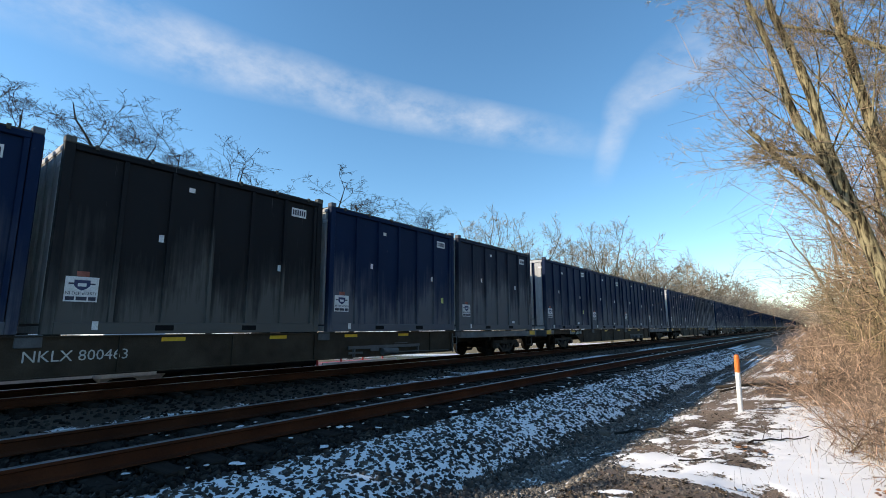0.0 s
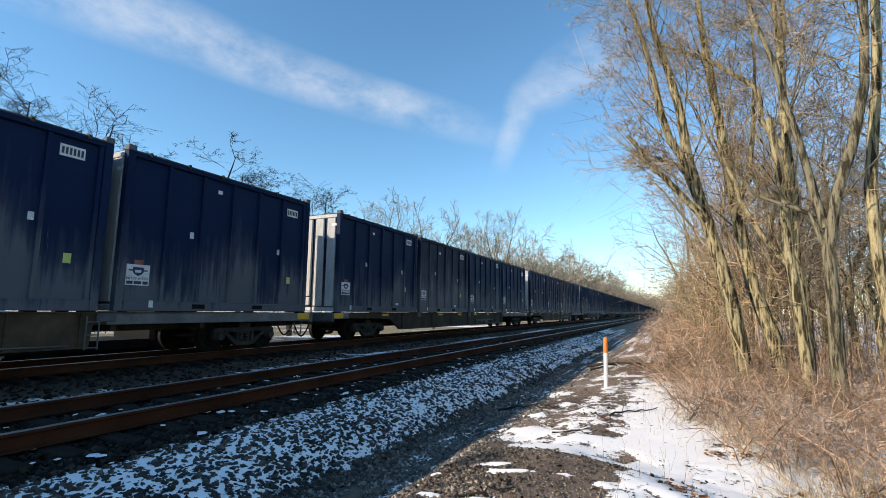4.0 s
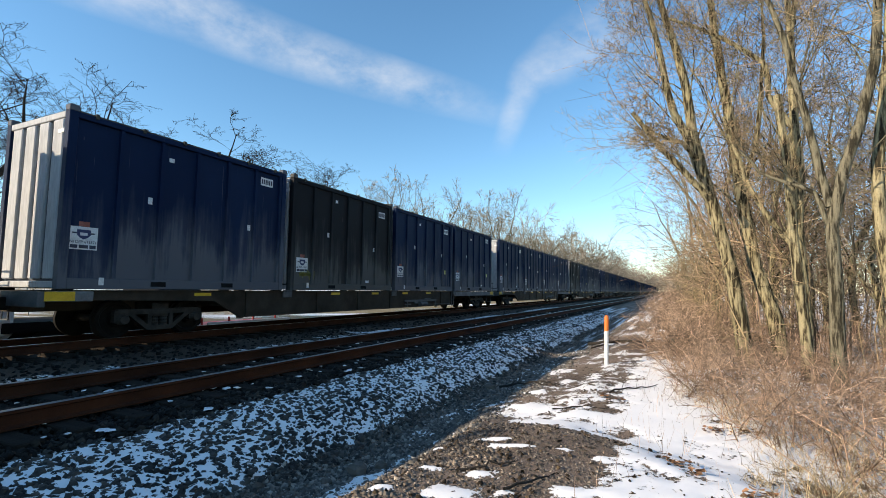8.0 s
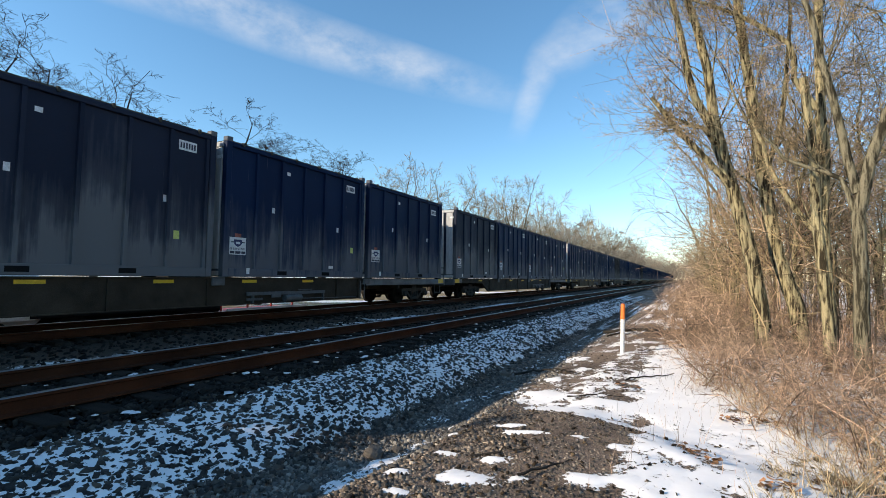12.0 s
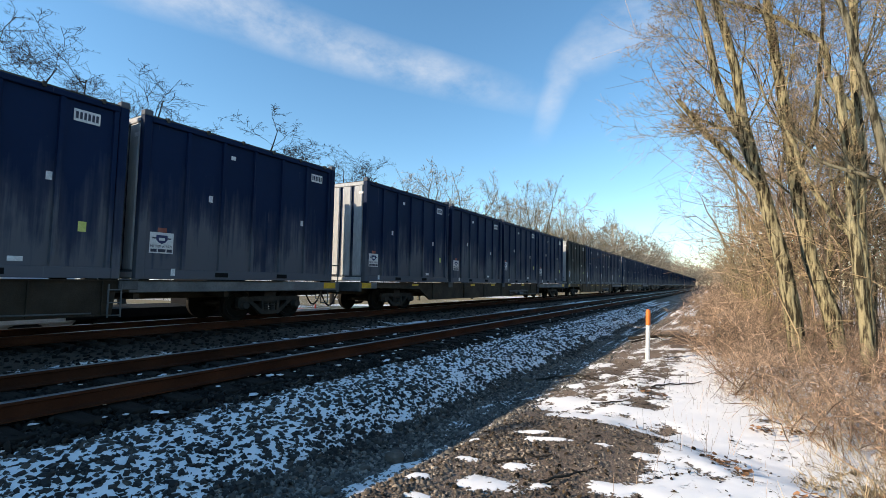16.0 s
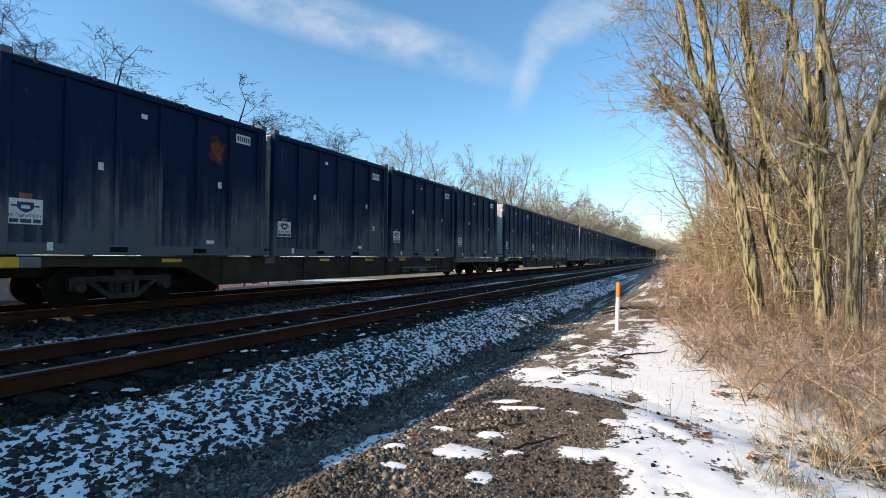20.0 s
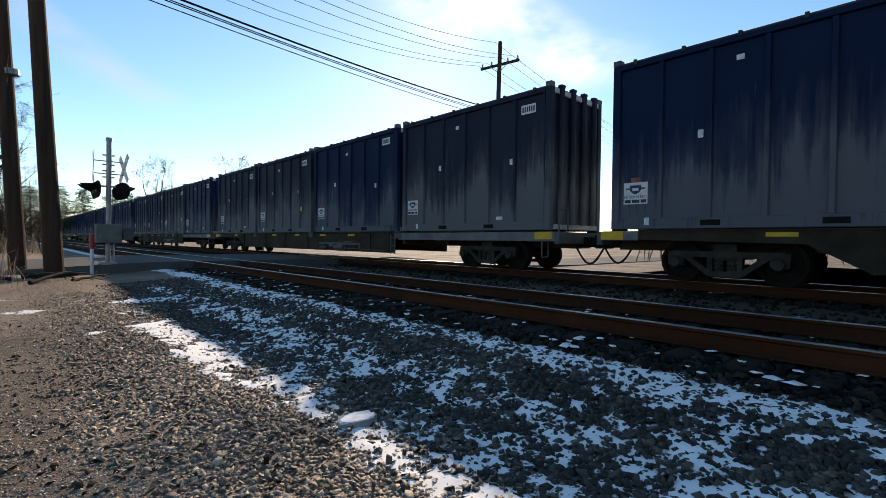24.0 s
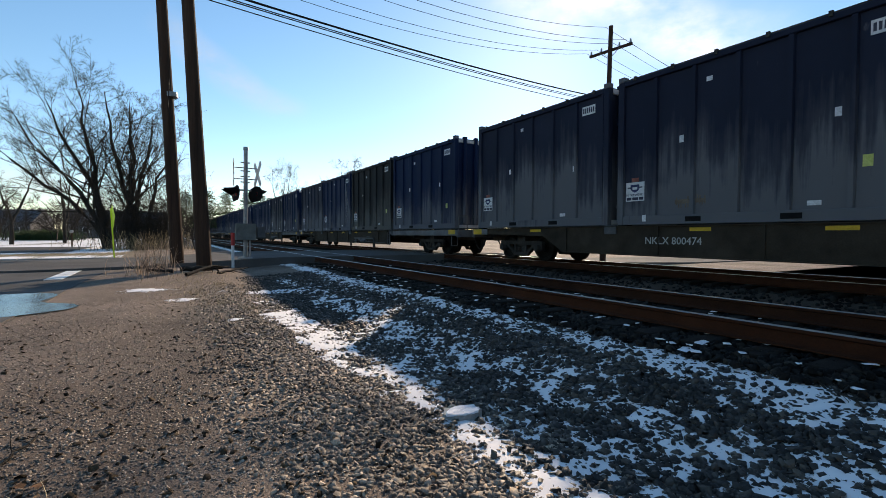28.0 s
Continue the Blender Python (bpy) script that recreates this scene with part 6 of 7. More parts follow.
def flat_stone(x, y):
    """A flat stone with a cap of old snow."""
    top = tagged(new("flat_stone"), "flat stone capped with old snow among the ballast", "stone")
    top.location, top.rotation_euler = (x, y, float(ground_z(x, y)) + float(relief(np.array(x), np.array(y))) + 0.03), (radians(4), radians(-3), radians(20))
    rng = random.Random(8)
    for name, h0, h1, s, mat in (("stone", -0.05, 0.012, 1.0, M_CONCRETE), ("snow_cap", 0.010, 0.022, 0.8, M_SNOW)):
        bm = bmesh.new()
        ring = [(0.2 * s * math.cos(k * 0.45) * rng.uniform(0.75, 1.15), 0.13 * s * math.sin(k * 0.45) * rng.uniform(0.75, 1.15)) for k in range(14)]
        lo = [bm.verts.new((px, py, h0)) for px, py in ring]
        hi = [bm.verts.new((px * 0.93, py * 0.93, h1 + rng.uniform(-0.006, 0.006))) for px, py in ring]
        mid_top = bm.verts.new((0.02, 0.01, h1 + 0.006))
        bm.faces.new(lo[::-1])
        for k in range(14):
            bm.faces.new((lo[k], lo[(k + 1) % 14], hi[(k + 1) % 14], hi[k]))
            bm.faces.new((mid_top, hi[k], hi[(k + 1) % 14]))
        part(name, bm, mat, top, "thin cap of snow" if name == "snow_cap" else "")


flat_stone(-2.55, -2.55)


def rock(x, y, size, seed):
    """A single angular rock half sunk in the ground."""
    top = tagged(new("rock"), "dark angular rock lying at the foot of the ballast", "rock", "rocks")
    top.location = (x, y, float(ground_z(x, y)) + float(relief(np.array(x), np.array(y))) + size * 0.35)
    rng, bm = random.Random(seed), bmesh.new()
    bmesh.ops.create_icosphere(bm, subdivisions=2, radius=size)
    for v in bm.verts:
        k = rng.uniform(0.82, 1.12)
        v.co = Vector((v.co.x * k * 1.15, v.co.y * k, max(v.co.z * k * 0.85, -0.55 * size)))
    part("stone", bm, M_STONE, top)


for k, (x, y, size) in enumerate(((-2.8, 3.95, 0.095), (-2.66, 4.15, 0.06), (-2.9, 3.6, 0.05), (-3.05, 8.4, 0.09), (-2.75, 2.95, 0.06))):
    rock(x, y, size, 760 + k)

# ---- crossing furniture ----
def on_ground(x, y):
    return float(ground_z(x, y))


def utility_pole(x, y, top_xy, height, radius, label):
    """A leaning wooden pole."""
    top = tagged(new("utility_pole"), label, "utility pole", "utility poles")
    z = on_ground(x, y)
    top.location = (x, y, z)
    bm = bmesh.new()
    tube(bm, (0, 0, -0.5), (top_xy[0] - x, top_xy[1] - y, height), radius, radius * 0.72, 18)
    part("shaft", bm, M_POLE, top)
    return top


pole_a = utility_pole(-1.1, -17.85, (-0.64, -17.85), 10.5, 0.21, "tall dark brown wooden utility pole leaning beside its twin")
bm = bmesh.new()
tube(bm, (0.05, 0.2, 4.2), (0.24, 0.3, 5.2), 0.012, sides=6)
tube(bm, (0.24, 0.3, 5.2), (0.2, 0.22, 6.1), 0.012, sides=6)
part("guy_strap", bm, M_WIRE, pole_a)
bm = bmesh.new()
tube(bm, (0.15, 0, 5.6), (0.16, 0, 5.75), 0.21, sides=18)
part("band", bm, M_ALU, pole_a)
utility_pole(-1.78, -15.84, (-1.28, -15.84), 10.5, 0.22, "tall dark brown wooden utility pole")


M_BOX = plain("weathered_green_grey_paint", (0.1, 0.11, 0.1), (0.19, 0.2, 0.185), 0.7, scale=3)


def signal(x, y):
    """Level-crossing mast with crossed boards, flashing lights and a relay box."""
    top = tagged(new("crossing_signal"), "aluminium level crossing signal mast with crossed boards and hooded lamps", "crossing signal")
    z = on_ground(x, y)
    top.location, top.rotation_euler = (x, y, z), (0, radians(-0.6), 0)
    bm = bmesh.new()
    tube(bm, (0, 0, 0.2), (0, 0, 4.2), 0.072, sides=14)
    part("mast", bm, M_ALU, top)
    bm = bmesh.new()
    tube(bm, (0, 0, 4.2), (0, 0, 4.3), 0.095, 0.08, 14)
    part("mast_cap", bm, M_ALU, top)
    bm = bmesh.new()
    box(bm, -0.22, 0.22, -0.22, 0.22, -0.1, 0.35, bevel=0.03)
    part("foundation", bm, M_CONCRETE, top, "grey concrete foundation")
    # crossed boards, seen nearly edge on: one pair towards each road approach
    for sx in (-1, 1):
        pair = part("crossbuck", boxes((-0.02, 0.02, -0.02, 0.02, -0.02, 0.02)), M_ALU, top, "white crossed boards", loc=(sx * 0.40, 0, 3.35))
        for tilt in (-42, 42):
            bm = bmesh.new()
            box(bm, -0.012, 0.012, -0.1, 0.1, -0.55, 0.55, bevel=0.004)
            ob = part("board", bm, M_WHITE, pair)
            ob.rotation_euler = (radians(tilt), 0, radians(-8 * sx))
        bm = bmesh.new()
        tube(bm, (0, 0, 3.55), (sx * 0.4, 0, 3.55), 0.016, sides=8)
        part("bracket", bm, M_ALU, top)
        bm = bmesh.new()
        tube(bm, (0, 0, 3.15), (sx * 0.4, 0, 3.15), 0.016, sides=8)
        part("bracket", bm, M_ALU, top)
    for z in (2.35, 3.05, 3.25, 3.45, 3.75):
        part("step_bolt", boxes((-0.16, 0.16, -0.1, -0.06, z - 0.02, z + 0.02)), M_ALU, top)
    bm = bmesh.new()
    tube(bm, (-0.5, 0, 2.75), (0.5, 0, 2.75), 0.03, sides=10)
    part("lamp_bar", bm, M_ALU, top)
    for sx in (-1, 1):
        for sy, dy in ((-1, -0.3), (1, 0.3)):
            head = part("lamp_head", boxes((-0.03, 0.03, -0.05, 0.05, -0.05, 0.05)), M_BLACK, top, "black hooded flasher", loc=(sx * 0.33, dy, 2.62))
            bm = bmesh.new()
            bmesh.ops.create_cone(bm, cap_ends=True, segments=24, radius1=0.27, radius2=0.27, depth=0.02, matrix=Matrix.Rotation(radians(90), 4, "Y"))
            part("backing_disc", bm, M_BLACK, head)
            bm = bmesh.new()
            rim = [(math.cos(math.pi * q / 12), math.sin(math.pi * q / 12)) for q in range(13)]
            inner = [bm.verts.new((sx * 0.02, 0.17 * c, -0.06 + 0.25 * v)) for c, v in rim]
            outer = [bm.verts.new((sx * (0.2 + 0.26 * v), 0.15 * c, 0.02 + 0.13 * v)) for c, v in rim]
            for q in range(12):
                bm.faces.new((inner[q], inner[q + 1], outer[q + 1], outer[q]))
            bmesh.ops.solidify(bm, geom=list(bm.faces), thickness=0.008)
            part("hood", bm, M_BLACK, head)
            head.rotation_euler = (0, 0, radians(12 if sx > 0 else 38))
            bm = bmesh.new()
            bmesh.ops.create_uvsphere(bm, u_segments=16, v_segments=8, radius=0.11, matrix=Matrix.Translation((sx * 0.02, 0, 0)) @ Matrix.Diagonal((0.35, 1, 1, 1)))
            part("lens", bm, M_GLASS_RED, head, "dark red lens")
    bm = bmesh.new()
    box(bm, -0.34, 0.34, -0.2, 0.2, 0.95, 1.55, bevel=0.02)
    part("relay_box", bm, M_BOX, top, "grey metal control box")
    bm = bmesh.new()
    box(bm, -0.66, -0.38, -0.16, 0.16, 1.05, 1.45, bevel=0.02)
    part("side_box", bm, M_SILL_GREY, top)
    bm = bmesh.new()
    tube(bm, (-0.14, 0.06, 0.0), (-0.14, 0.06, 1.0), 0.03, sides=8)
    part("conduit", bm, M_ALU, top)
    return top


signal(-3.22, -18.1)


def flag_post(x, y):
    top = tagged(new("marker_post"), "white post with a red sleeve at the crossing", "marker post")
    top.location = (x, y, on_ground(x, y))
    bm = bmesh.new()
    tube(bm, (0, 0, -0.1), (0, 0, 1.0), 0.05, sides=12)
    part("post", bm, M_WHITE, top, "white tube")
    bm = bmesh.new()
    tube(bm, (0, 0, 0.78), (0, 0, 1.22), 0.065, sides=12)
    part("sleeve", bm, M_RED, top, "red sleeve")


flag_post(-2.75, -17.6)


def warning_sign(x, y):
    top = tagged(new("warning_sign"), "yellow-green diamond warning sign on a yellow-green post, seen edge on", "road sign")
    top.location, top.rotation_euler = (x, y, on_ground(x, y)), (0, radians(2.5), radians(8))
    bm = bmesh.new()
    box(bm, -0.03, 0.03, -0.02, 0.02, -0.2, 2.3, bevel=0.004)
    part("post", bm, M_LIME, top)
    bm = bmesh.new()
    box(bm, -0.06, -0.05, -0.38, 0.38, -0.38, 0.38, bevel=0.004)
    ob = part("plate", bm, M_LIME, top, loc=(0, 0, 1.95))
    ob.rotation_euler = (radians(45), 0, radians(5))


warning_sign(1.33, -26.4)

# road markings, puddle, kerb
bm = bmesh.new()
for y0, y1 in ((-17.5, -16.0), (-15.96, -14.4)):
    z = lot_z(1.62, (y0 + y1) / 2) + 0.03
    box(bm, 1.45, 1.8, y0, y1, z - 0.02, z + 0.012)
tagged(new("stop_line", solid("stop_line", bm, M_WHITE)), "worn white stop line on the asphalt", "road marking", kind="structure")
m, n, l, b = shader("puddle_water")
b.inputs["Base Color"].default_value, b.inputs["Roughness"].default_value = (0.05, 0.06, 0.07, 1), 0.12
M_WATER = m
bm = bmesh.new()
vs = []
for k in range(36):
    a = 2 * math.pi * k / 36
    r = 1 + 0.16 * math.sin(3 * a + 1) + 0.1 * math.sin(5 * a)
    x, y = 2.7 + 2.1 * r * math.cos(a), -10.3 + 1.5 * r * math.sin(a)
    vs.append(bm.verts.new((x, y, lot_z(x, y) + 0.036)))
hub = bm.verts.new((2.7, -10.3, lot_z(2.7, -10.3) + 0.036))
for k in range(36):
    bm.faces.new((hub, vs[k], vs[(k + 1) % 36]))
tagged(new("puddle", solid("puddle", bm, M_WATER)), "shallow puddle of meltwater on the asphalt", "puddle", kind="structure")


def kerb(x0, y0, x1, y1, name="kerb"):
    a, b = Vector((x0, y0, 0)), Vector((x1, y1, 0))
    n = max(1, int((b - a).length / 1.5))
    top = tagged(new(name), "low grey concrete kerb beside the road", "kerb", kind="structure")
    ang = math.atan2(y1 - y0, x1 - x0)
    L = (b - a).length / n
    bm = bmesh.new()
    box(bm, -L / 2 + 0.01, L / 2 - 0.01, -0.08, 0.08, -0.2, 0.12, bevel=0.02)
    me = solid("kerbstone", bm, M_CONCRETE)
    for k in range(n):
        p = a.lerp(b, (k + 0.5) / n)
        ob = part("kerbstone", me, None, top, loc=(p.x, p.y, on_ground(p.x, p.y) - 0.0))
        ob.rotation_euler = (0, 0, ang)


kerb(1.2, -24.75, 22, -24.75)

def ground_strip(name, x0, x1, y0, y1, n, material, label, category, up=0.03):
    """A paved strip that follows the ground."""
    xs = np.linspace(x0, x1, n)
    v = [(x, y, float(ground_z(x, y)) + up + dz) for x in xs for y in (y0, (y0 + y1) / 2, y1) for dz in (0.0, -0.1)]
    f = []
    for i in range(n - 1):
        a, b = 6 * i, 6 * (i + 1)
        f += [(a, b, b + 2, a + 2), (a + 2, b + 2, b + 4, a + 4), (a, a + 1, b + 1, b), (a + 4, b + 4, b + 5, a + 5)]
    return tagged(new(name, mesh_from(name, v, f, [material])), label, category, kind="structure")


ground_strip("road", 4.5, 90, -36.5, -50.0, 30, M_ASPHALT, "grey side road beyond the trees", "road")


def mailbox(x, y):
    top = tagged(new("mailbox"), "grey mailbox on a leaning wooden post", "mailbox")
    top.location, top.rotation_euler = (x, y, on_ground(x, y)), (radians(4), 0, radians(20))
    bm = bmesh.new()
    box(bm, -0.05, 0.05, -0.05, 0.05, -0.3, 1.2, bevel=0.008)
    part("post", bm, M_POLE, top)
    bm = bmesh.new()
    box(bm, -0.1, 0.1, -0.25, 0.25, 1.2, 1.42, bevel=0.05)
    part("box", bm, M_ALU, top)


mailbox(6.3, -51.5)

# ---- wires ----
def wire(name, a, b, sag, r, label):
    a, b = Vector(a), Vector(b)
    pts = [a.lerp(b, k / 16) - Vector((0, 0, sag * 4 * (k / 16) * (1 - k / 16))) for k in range(17)]
    P = np.array([[tuple(p) for p in pts]])
    v, q = tubes_mesh(P, np.full((1, 17), r), 6)
    return tagged(new(name, bulk(name, v, q, M_WIRE)), label, "overhead wire", "overhead wires")


# heavy cables over the crossing
for dz, dy, r in ((0.0, 0.0, 0.035), (-0.35, 0.1, 0.018), (-0.5, 0.15, 0.018), (-0.95, 0.3, 0.016)):
    wire("cable", (-1.4, -15.45 + dy, 8.1 + dz * 0.5), (-45.0, -28.2 + dy, 13.3 + dz), 0.7, r, "sagging black overhead cable across the tracks")


def line_pole(x, y, height):
    top = tagged(new("utility_pole"), "grey wooden power pole with a crossarm and insulators beyond the train", "utility pole", "utility poles")
    z = on_ground(x, y)
    top.location, top.rotation_euler = (x, y, z), (0, radians(-1.5), radians(-84.5))
    bm = bmesh.new()
    tube(bm, (0, 0, -0.5), (0, 0, height), 0.17, 0.11, 14)
    part("shaft", bm, M_POLE, top)
    bm = bmesh.new()
    box(bm, -1.3, 1.3, -0.06, 0.06, height - 1.35, height - 1.22, bevel=0.01)
    part("crossarm", bm, M_POLE, top)
    for x2 in (-1.2, -0.55, 0.55, 1.2):
        bm = bmesh.new()
        tube(bm, (x2, 0, height - 1.22), (x2, 0, height - 1.02), 0.06, 0.04, 10)
        part("insulator", bm, M_ALU, top)
    bm = bmesh.new()
    tube(bm, (-0.6, 0.05, height - 1.3), (0, 0.05, height - 1.75), 0.02, sides=6)
    tube(bm, (0.6, 0.05, height - 1.3), (0, 0.05, height - 1.75), 0.02, sides=6)
    part("brace", bm, M_ALU, top)
    return top


LP = Vector((-21.37, -17.67, 0))
line_pole(LP.x, LP.y, 12.95)
zt = on_ground(LP.x, LP.y) + 12.95
for off, dz in ((-1.2, -1.0), (-0.55, -1.0), (0.55, -1.0), (1.2, -1.0), (0.0, 0.05)):
    ax, ay = LP.x + off * 0.096, LP.y - off * 0.995
    wire("wire", (ax, ay, zt + dz), (ax + 30.4, ay + 4.4, zt + dz - 0.5), 1.9, 0.009, "thin overhead power wire")
    wire("wire", (ax, ay, zt + dz), (ax - 45, ay - 6.5, zt + dz), 1.0, 0.009, "thin overhead power wire")

# ---- trees beyond the crossing ----
big = []
for k, (bx, tx, h, rad) in enumerate(((0.9, 7.2, 7.6, 0.2), (0.8, 6.2, 9.6, 0.22), (0.6, 4.4, 10.9, 0.26), (0.9, 2.4, 11.8, 0.24), (-0.6, 0.9, 12.0, 0.24), (-0.9, -0.8, 11.4, 0.23), (-0.8, -2.2, 10.6, 0.2), (-1.6, -3.6, 9.0, 0.16))):
    # each stem leaves the base steeply, arches outwards and turns up again at its tip
    d = tx - bx
    big.append(([(bx, 0.3 * math.sin(k), -0.4), (bx + 0.12 * d, 0.5 * math.sin(2 * k), 0.2 * h), (bx + 0.34 * d, 0.9 * math.sin(3 * k), 0.42 * h), (bx + 0.68 * d, 1.3 * math.sin(3 * k), 0.66 * h), (bx + 0.92 * d, 1.5 * math.sin(3 * k + 0.3), 0.84 * h), (tx, 1.6 * math.sin(3 * k + 0.3), 0.97 * h)], rad, 0.02))
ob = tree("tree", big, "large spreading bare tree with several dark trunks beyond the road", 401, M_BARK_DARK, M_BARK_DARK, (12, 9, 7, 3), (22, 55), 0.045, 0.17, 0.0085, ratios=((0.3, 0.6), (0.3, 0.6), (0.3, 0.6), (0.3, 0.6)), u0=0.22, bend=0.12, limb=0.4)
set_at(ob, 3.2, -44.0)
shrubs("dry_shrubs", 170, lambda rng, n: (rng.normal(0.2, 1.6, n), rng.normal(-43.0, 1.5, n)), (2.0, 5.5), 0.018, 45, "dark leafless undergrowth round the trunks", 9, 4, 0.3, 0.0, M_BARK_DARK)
stems("dry_shrubs", 500, lambda rng, n: (rng.normal(0.3, 1.6, n), rng.normal(-40.0, 1.2, n)), (0.6, 1.6), (0.008, 0.016), M_TWIG, 41, "brown leafless shrubs under the trees", 0.4, 0.04)
stems("weeds", 160, lambda rng, n: (rng.normal(-0.4, 0.35, n), rng.normal(-15.2, 0.8, n)), (0.3, 1.1), (0.004, 0.008), M_TWIG_RED, 42, "dry weed stalks at the foot of the poles", 0.3, 0.03)
stems("dry_grass", 1500, lambda rng, n: (rng.normal(-1.5, 0.45, n), rng.normal(-11.5, 2.0, n)), (0.05, 0.14), (0.0015, 0.003), M_STRAW, 43, "short dry grass in the gravel", 0.6, 0.1)
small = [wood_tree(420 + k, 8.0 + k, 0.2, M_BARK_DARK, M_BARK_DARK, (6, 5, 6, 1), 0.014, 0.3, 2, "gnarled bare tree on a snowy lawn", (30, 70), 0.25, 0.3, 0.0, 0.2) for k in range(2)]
for k, (x, y) in enumerate([(12.5, -62), (9.5, -70), (17.0, -75), (5.5, -95), (22.0, -90), (13.5, -105), (30, -120), (2.0, -130), (-2.5, -150), (24, -140)]):
    ob = small[k] if k < 2 else copy_thing(small[k % 2], pose(0, 0, 0))
    set_at(ob, x, y, 75 * k)
for k, (x, y) in enumerate([(-19, -75), (-22, -88), (-26, -62), (-24, -130), (-30, -150), (-18, -170), (-12, -210), (0, -230), (-44, 3), (-42, -3), (-43, 9)]):
    set_at(copy_thing(small[k % 2] if k < 8 else behind[k % 3], pose(0, 0, 0)), x, y, 50 * k)


for k, (x, y, tall) in enumerate(((-15.5, -72.0, 0.74), (-18.5, -76.0, 0.7), (-17.0, -46.0, 0.64))):
    ob = copy_thing(behind[k], pose(0, 0, 0))
    set_at(ob, x, y, 120 * k + 40)
    ob.scale = (tall, tall, tall)


def conifer(seed, height):
    """Evergreen: whorls of drooping boughs, each a spray of needles."""
    rng = np.random.default_rng(seed)
    top = tagged(new("conifer"), "dark green conifer in the distance", "tree", "conifers")
    bm = bmesh.new()
    tube(bm, (0, 0, -0.5), (0, 0, height), 0.22, 0.03, 10)
    part("trunk", bm, M_BARK_DARK, top)
    n = 300
    z = height * rng.uniform(0.25, 1.0, n)
    a = rng.uniform(0, 6.28, n)
    L = (height * 0.12 + (height - z) * 0.28) * rng.uniform(0.5, 1.25, n)
    base = np.stack([np.zeros(n), np.zeros(n), z], 1)
    tip = base + np.stack([np.cos(a) * L, np.sin(a) * L, -0.15 * L], 1)
    P = np.stack([base, base * 0.5 + tip * 0.5 + np.array([0, 0, 0.1]), tip], 1)
    sp = sprout(rng, P, np.full((n, 3), 0.03), 7, 0.25, 1.0, (0.15, 0.35), (35, 75), -0.05, 0.2, 3, 1.0, 0.035)
    v, q = join_tubes([(P, np.full((n, 3), 0.03)), sp], [3, 3])
    part("needles", bulk("needles", v, q, M_NEEDLE), None, top)
    return top


M_NEEDLE = plain("conifer_needles", (0.03, 0.055, 0.022), (0.07, 0.11, 0.045), 0.8, scale=1.0)
con = conifer(501, 11.0)
for k, (x, y) in enumerate([(-17.5, -118), (-13.0, -122), (-21.5, -126), (-9.0, -120), (-25.0, -132), (-5.0, -128)]):
    ob = con if k == 0 else copy_thing(con, pose(0, 0, 0))
    set_at(ob, x, y, 70 * k)


# ---- houses and yard beyond the road ----
def house(x, y, w, d, h, turn, wall, roof, label):
    top = tagged(new("house"), label, "house", "houses")
    top.location, top.rotation_euler = (x, y, on_ground(x, y) - 0.05), (0, 0, radians(turn))
    part("wall", boxes((-w / 2, w / 2, -d / 2, d / 2, 0, h)), wall, top)
    bm = bmesh.new()
    e = 0.4
    v = [bm.verts.new(p) for p in ((-w / 2 - e, -d / 2 - e, h), (w / 2 + e, -d / 2 - e, h), (w / 2 + e, d / 2 + e, h), (-w / 2 - e, d / 2 + e, h), (-w / 2 - e, 0, h + d * 0.3), (w / 2 + e, 0, h + d * 0.3))]
    for f in ((0, 1, 5, 4), (2, 3, 4, 5), (0, 4, 3), (1, 2, 5), (0, 3, 2, 1)):
        bm.faces.new([v[k] for k in f])
    bmesh.ops.recalc_face_normals(bm, faces=bm.faces)
    part("roof", bm, roof, top)
    for k in range(3):
        wx = -w / 2 + w * (k + 0.5) / 3
        for sy in (-1, 1):
            win = part("window", boxes((wx - 0.55, wx + 0.55, sy * d / 2 - 0.04, sy * d / 2 + 0.04, 1.0, 2.1)), M_WHITE, top)
            part("pane", boxes((wx - 0.45, wx + 0.45, sy * d / 2 - 0.05, sy * d / 2 + 0.05, 1.08, 2.02)), M_WATER, win)
    return top


M_ROOF = plain("grey_shingle", (0.09, 0.09, 0.095), (0.15, 0.15, 0.155), 0.9)
M_SIDING = plain("pale_siding", (0.1, 0.095, 0.09), (0.16, 0.155, 0.15), 0.7)
house(8.0, -118, 16, 9, 3.0, 10, M_SIDING, M_ROOF, "low pale house with a grey roof behind bare trees")
house(28.0, -128, 14, 9, 3.0, -15, M_SIDING, M_ROOF, "pale house in the distance")
house(-41.0, 3.4, 9, 10, 2.0, 90, M_SIDING, M_SNOW, "low building with a snow-covered roof beyond the train")

def hedge(x, y, w, d, h, seed):
    stems("hedge", 1800, lambda rng, n: (rng.normal(x, w / 3, n), rng.normal(y, d / 3, n)), (h * 0.5, h), (0.02, 0.04), M_NEEDLE, seed, "dark clipped hedge on the lawn", 0.4, 0.0)


hedge(14.5, -88, 5, 2, 1.8, 61)


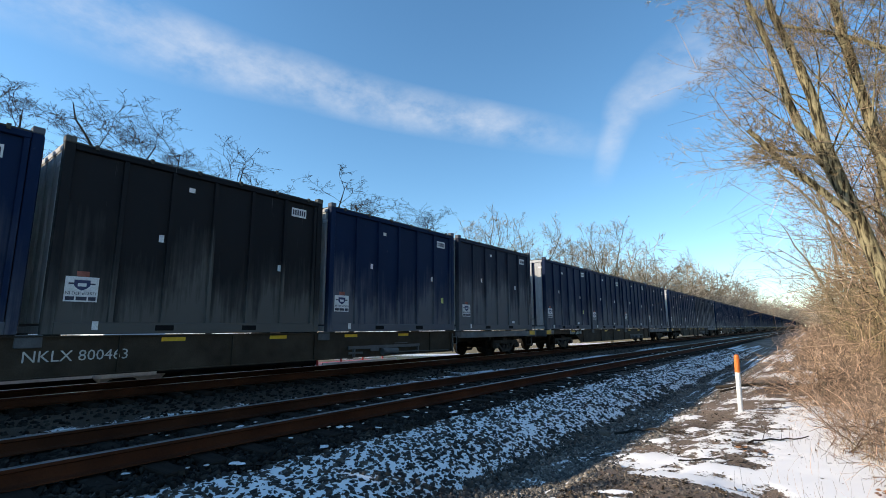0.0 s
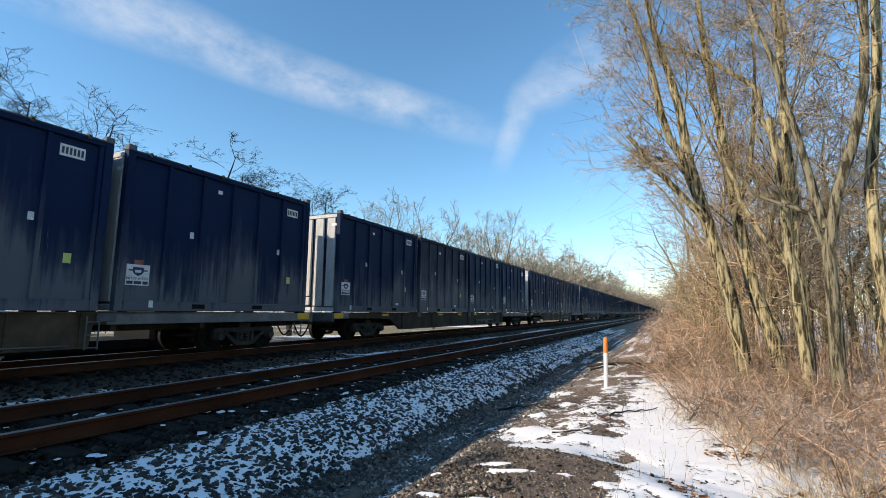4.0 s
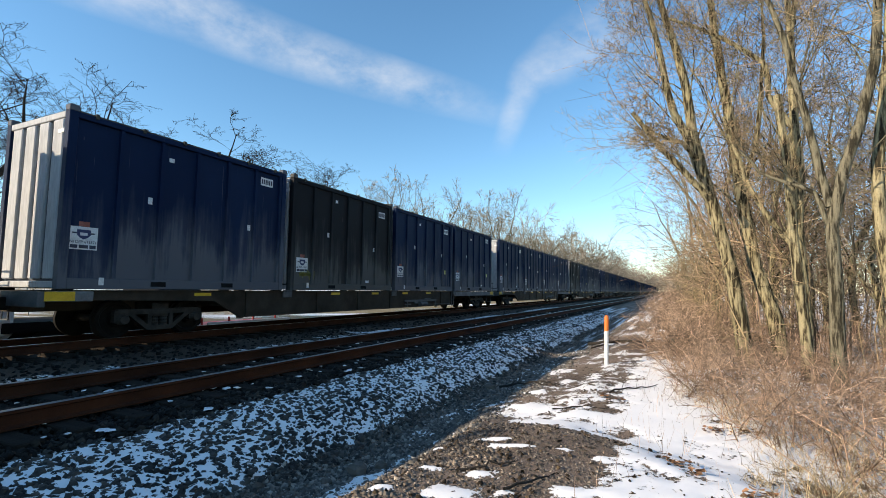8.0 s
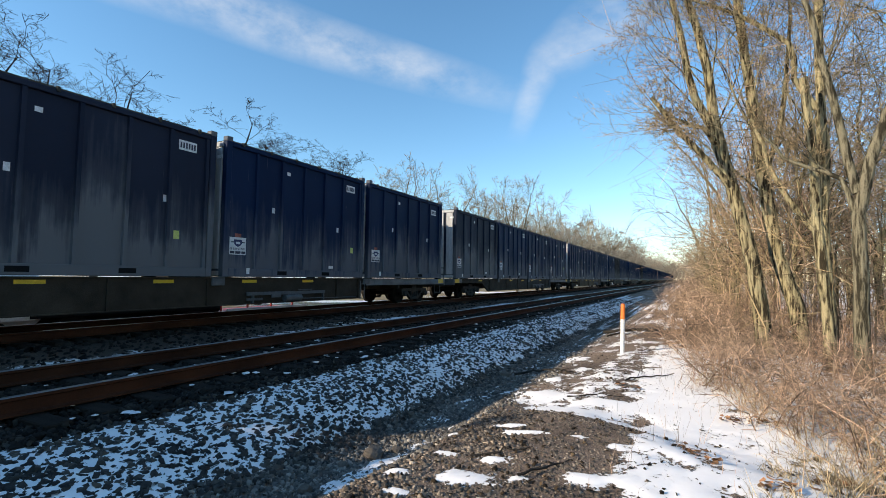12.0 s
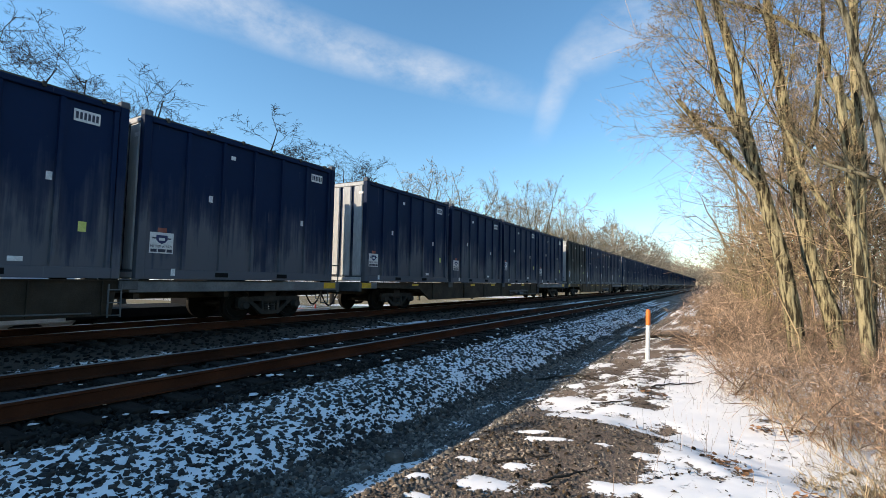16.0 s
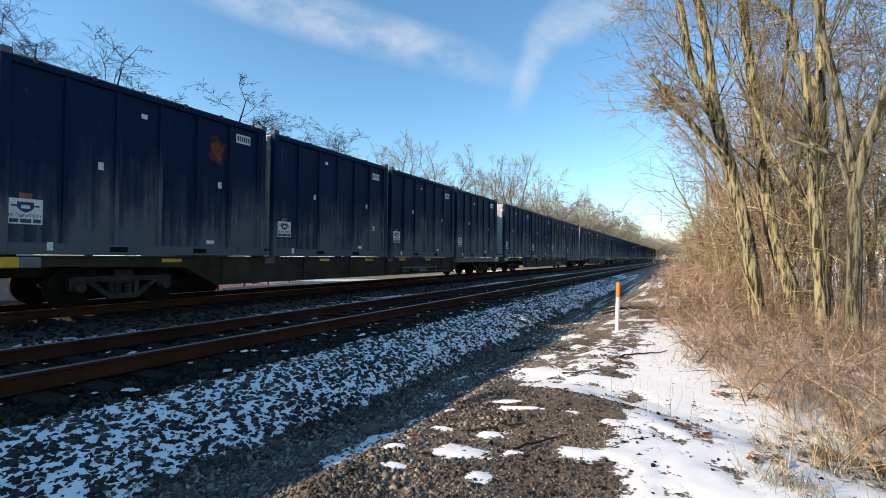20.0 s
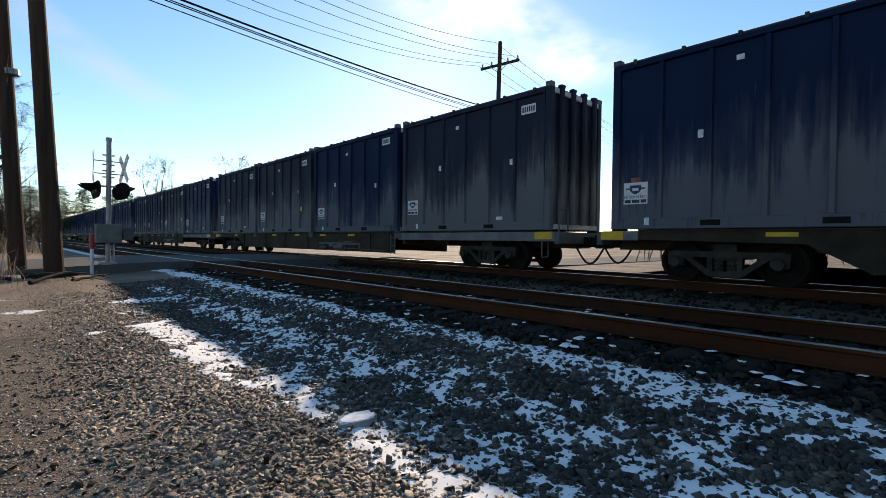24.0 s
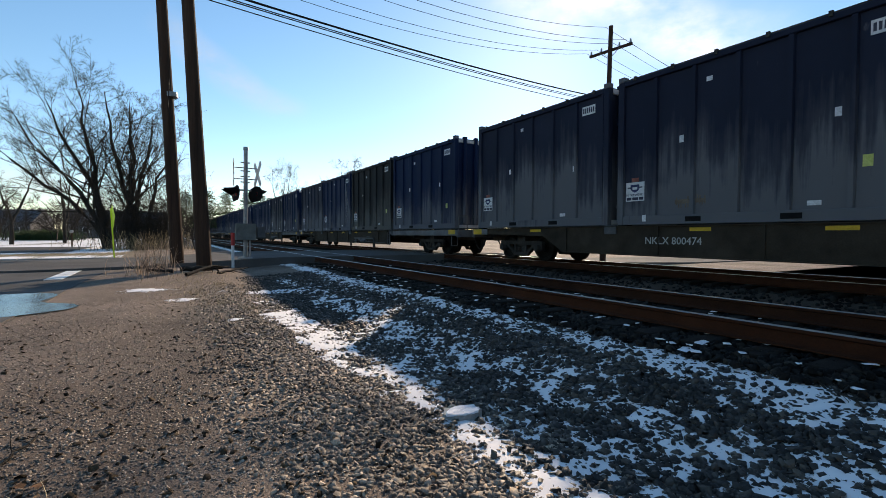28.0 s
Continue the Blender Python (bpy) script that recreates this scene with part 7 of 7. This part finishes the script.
# ---- parked vehicles beyond the train ----
def road_wheel(parent, x, y, z, r, facing=1):
    bm = bmesh.new()
    bmesh.ops.create_cone(bm, cap_ends=True, segments=28, radius1=r, radius2=r, depth=0.26, matrix=Matrix.Rotation(radians(90), 4, "Y"))
    bmesh.ops.bevel(bm, geom=[e for e in bm.edges if abs(e.verts[0].co.x - e.verts[1].co.x) < 1e-5], offset=0.03, segments=2, affect="EDGES")
    w = part("wheel", bm, M_RUBBER, parent, loc=(x, y, z))
    bm = bmesh.new()
    bmesh.ops.create_cone(bm, cap_ends=True, segments=24, radius1=r * 0.58, radius2=r * 0.52, depth=0.05, matrix=Matrix.Translation((facing * 0.13, 0, 0)) @ Matrix.Rotation(radians(90 * facing), 4, "Y"))
    part("rim", bm, M_WHITE, w, "white pressed steel rim")
    bm = bmesh.new()
    for k in range(8):
        a = 2 * math.pi * k / 8
        bmesh.ops.create_cone(bm, cap_ends=True, segments=8, radius1=r * 0.07, radius2=r * 0.07, depth=0.02, matrix=Matrix.Translation((facing * 0.16, r * 0.36 * math.cos(a), r * 0.36 * math.sin(a))) @ Matrix.Rotation(radians(90), 4, "Y"))
    tagged(part("rim_hole", bm, M_BLACK, w), kind="stuff")


def box_truck(y, length, cab, label):
    """A truck standing along the far side of the line."""
    x, z = -17.6, on_ground(-17.6, y)
    top = tagged(new("truck"), label, "truck", "parked vehicles")
    top.location = (x, y, z)
    part("chassis", boxes((-0.5, 0.9, -length / 2, length / 2, 0.62, 0.86)), M_STEEL_DARK, top)
    part("bed", boxes((-1.2, 1.2, -length / 2, length / 2 - 2.0, 0.86, 1.15)), cab, top)
    bm = bmesh.new()
    box(bm, -1.15, 1.15, length / 2 - 1.9, length / 2, 0.7, 2.1, bevel=0.12)
    part("cab", bm, cab, top)
    part("window", boxes((1.15, 1.16, length / 2 - 1.5, length / 2 - 0.5, 1.45, 1.95)), M_WATER, top)
    bm = bmesh.new()
    box(bm, -1.15, 1.15, -length / 2 - 0.12, -length / 2 + 0.02, 0.42, 0.72, bevel=0.03)
    part("bumper", bm, M_WHITE, top, "white rear bumper")
    part("number_plate", boxes((0.2, 0.5, -length / 2 - 0.13, -length / 2 - 0.12, 0.5, 0.64)), M_PRINT, top)
    for sy in (-length / 2 + 1.1, length / 2 - 1.2):
        road_wheel(top, 1.0, sy, 0.46, 0.46)
        road_wheel(top, -1.0, sy, 0.46, 0.46, -1)
    return top


box_truck(4.0, 5.6, M_WHITE, "white flatbed truck parked beyond the tracks")
box_truck(9.6, 6.2, M_BLACK, "dark truck with white wheels parked beyond the tracks")


def red_trailer(y0, y1):
    x, y = -17.4, (y0 + y1) / 2
    top = tagged(new("trailer"), "low red trailer with white side boards parked beyond the tracks", "trailer", "parked vehicles")
    top.location = (x, y, on_ground(x, y))
    L = (y1 - y0) / 2
    part("frame", boxes((-1.0, 1.1, -L, L, 0.5, 0.68), bevel=0.01), M_RED, top)
    part("side_board", boxes((1.02, 1.12, -L + 0.6, L, 0.69, 0.82), bevel=0.01), M_WHITE, top, "white side board")
    part("drawbar", boxes((-0.06, 0.06, -L - 1.4, -L, 0.52, 0.62)), M_RED, top)
    for sy in (L * 0.2, L * 0.2 + 0.8):
        road_wheel(top, 1.05, sy, 0.33, 0.33)
    for k in range(4):
        part("stake", boxes((1.05, 1.1, -L + 0.3 + k * L / 2, -L + 0.36 + k * L / 2, 0.68, 1.0)), M_RED, top)


red_trailer(12.2, 17.2)


def barrier(y0, y1):
    top = tagged(new("timber_stack"), "stack of pale timber with a yellow end beyond the tracks", "timber")
    y = (y0 + y1) / 2
    top.location = (-16.9, y, on_ground(-16.9, y))
    L = (y1 - y0) / 2
    for k in range(3):
        part("beam", boxes((-0.3, 0.3, -L, L - 0.06, 0.28 + 0.13 * k, 0.40 + 0.13 * k), bevel=0.01), M_STRAW, top)
    part("end_cap", boxes((-0.3, 0.31, L - 0.05, L, 0.28, 0.66)), M_YELLOW, top, "yellow painted end")
    for k in (-0.6, 0.6):
        part("bearer", boxes((-0.3, 0.3, k * L - 0.1, k * L + 0.1, -0.05, 0.28)), M_TIE, top)


barrier(3.2, 6.2)


def motions():
    """The train runs by at a steady pace."""
    for ob, x, y, z in moving:
        walk(ob, [(t, pose(x, y - SPEED * t + lag, z)) for t, lag in LAG])


motions()
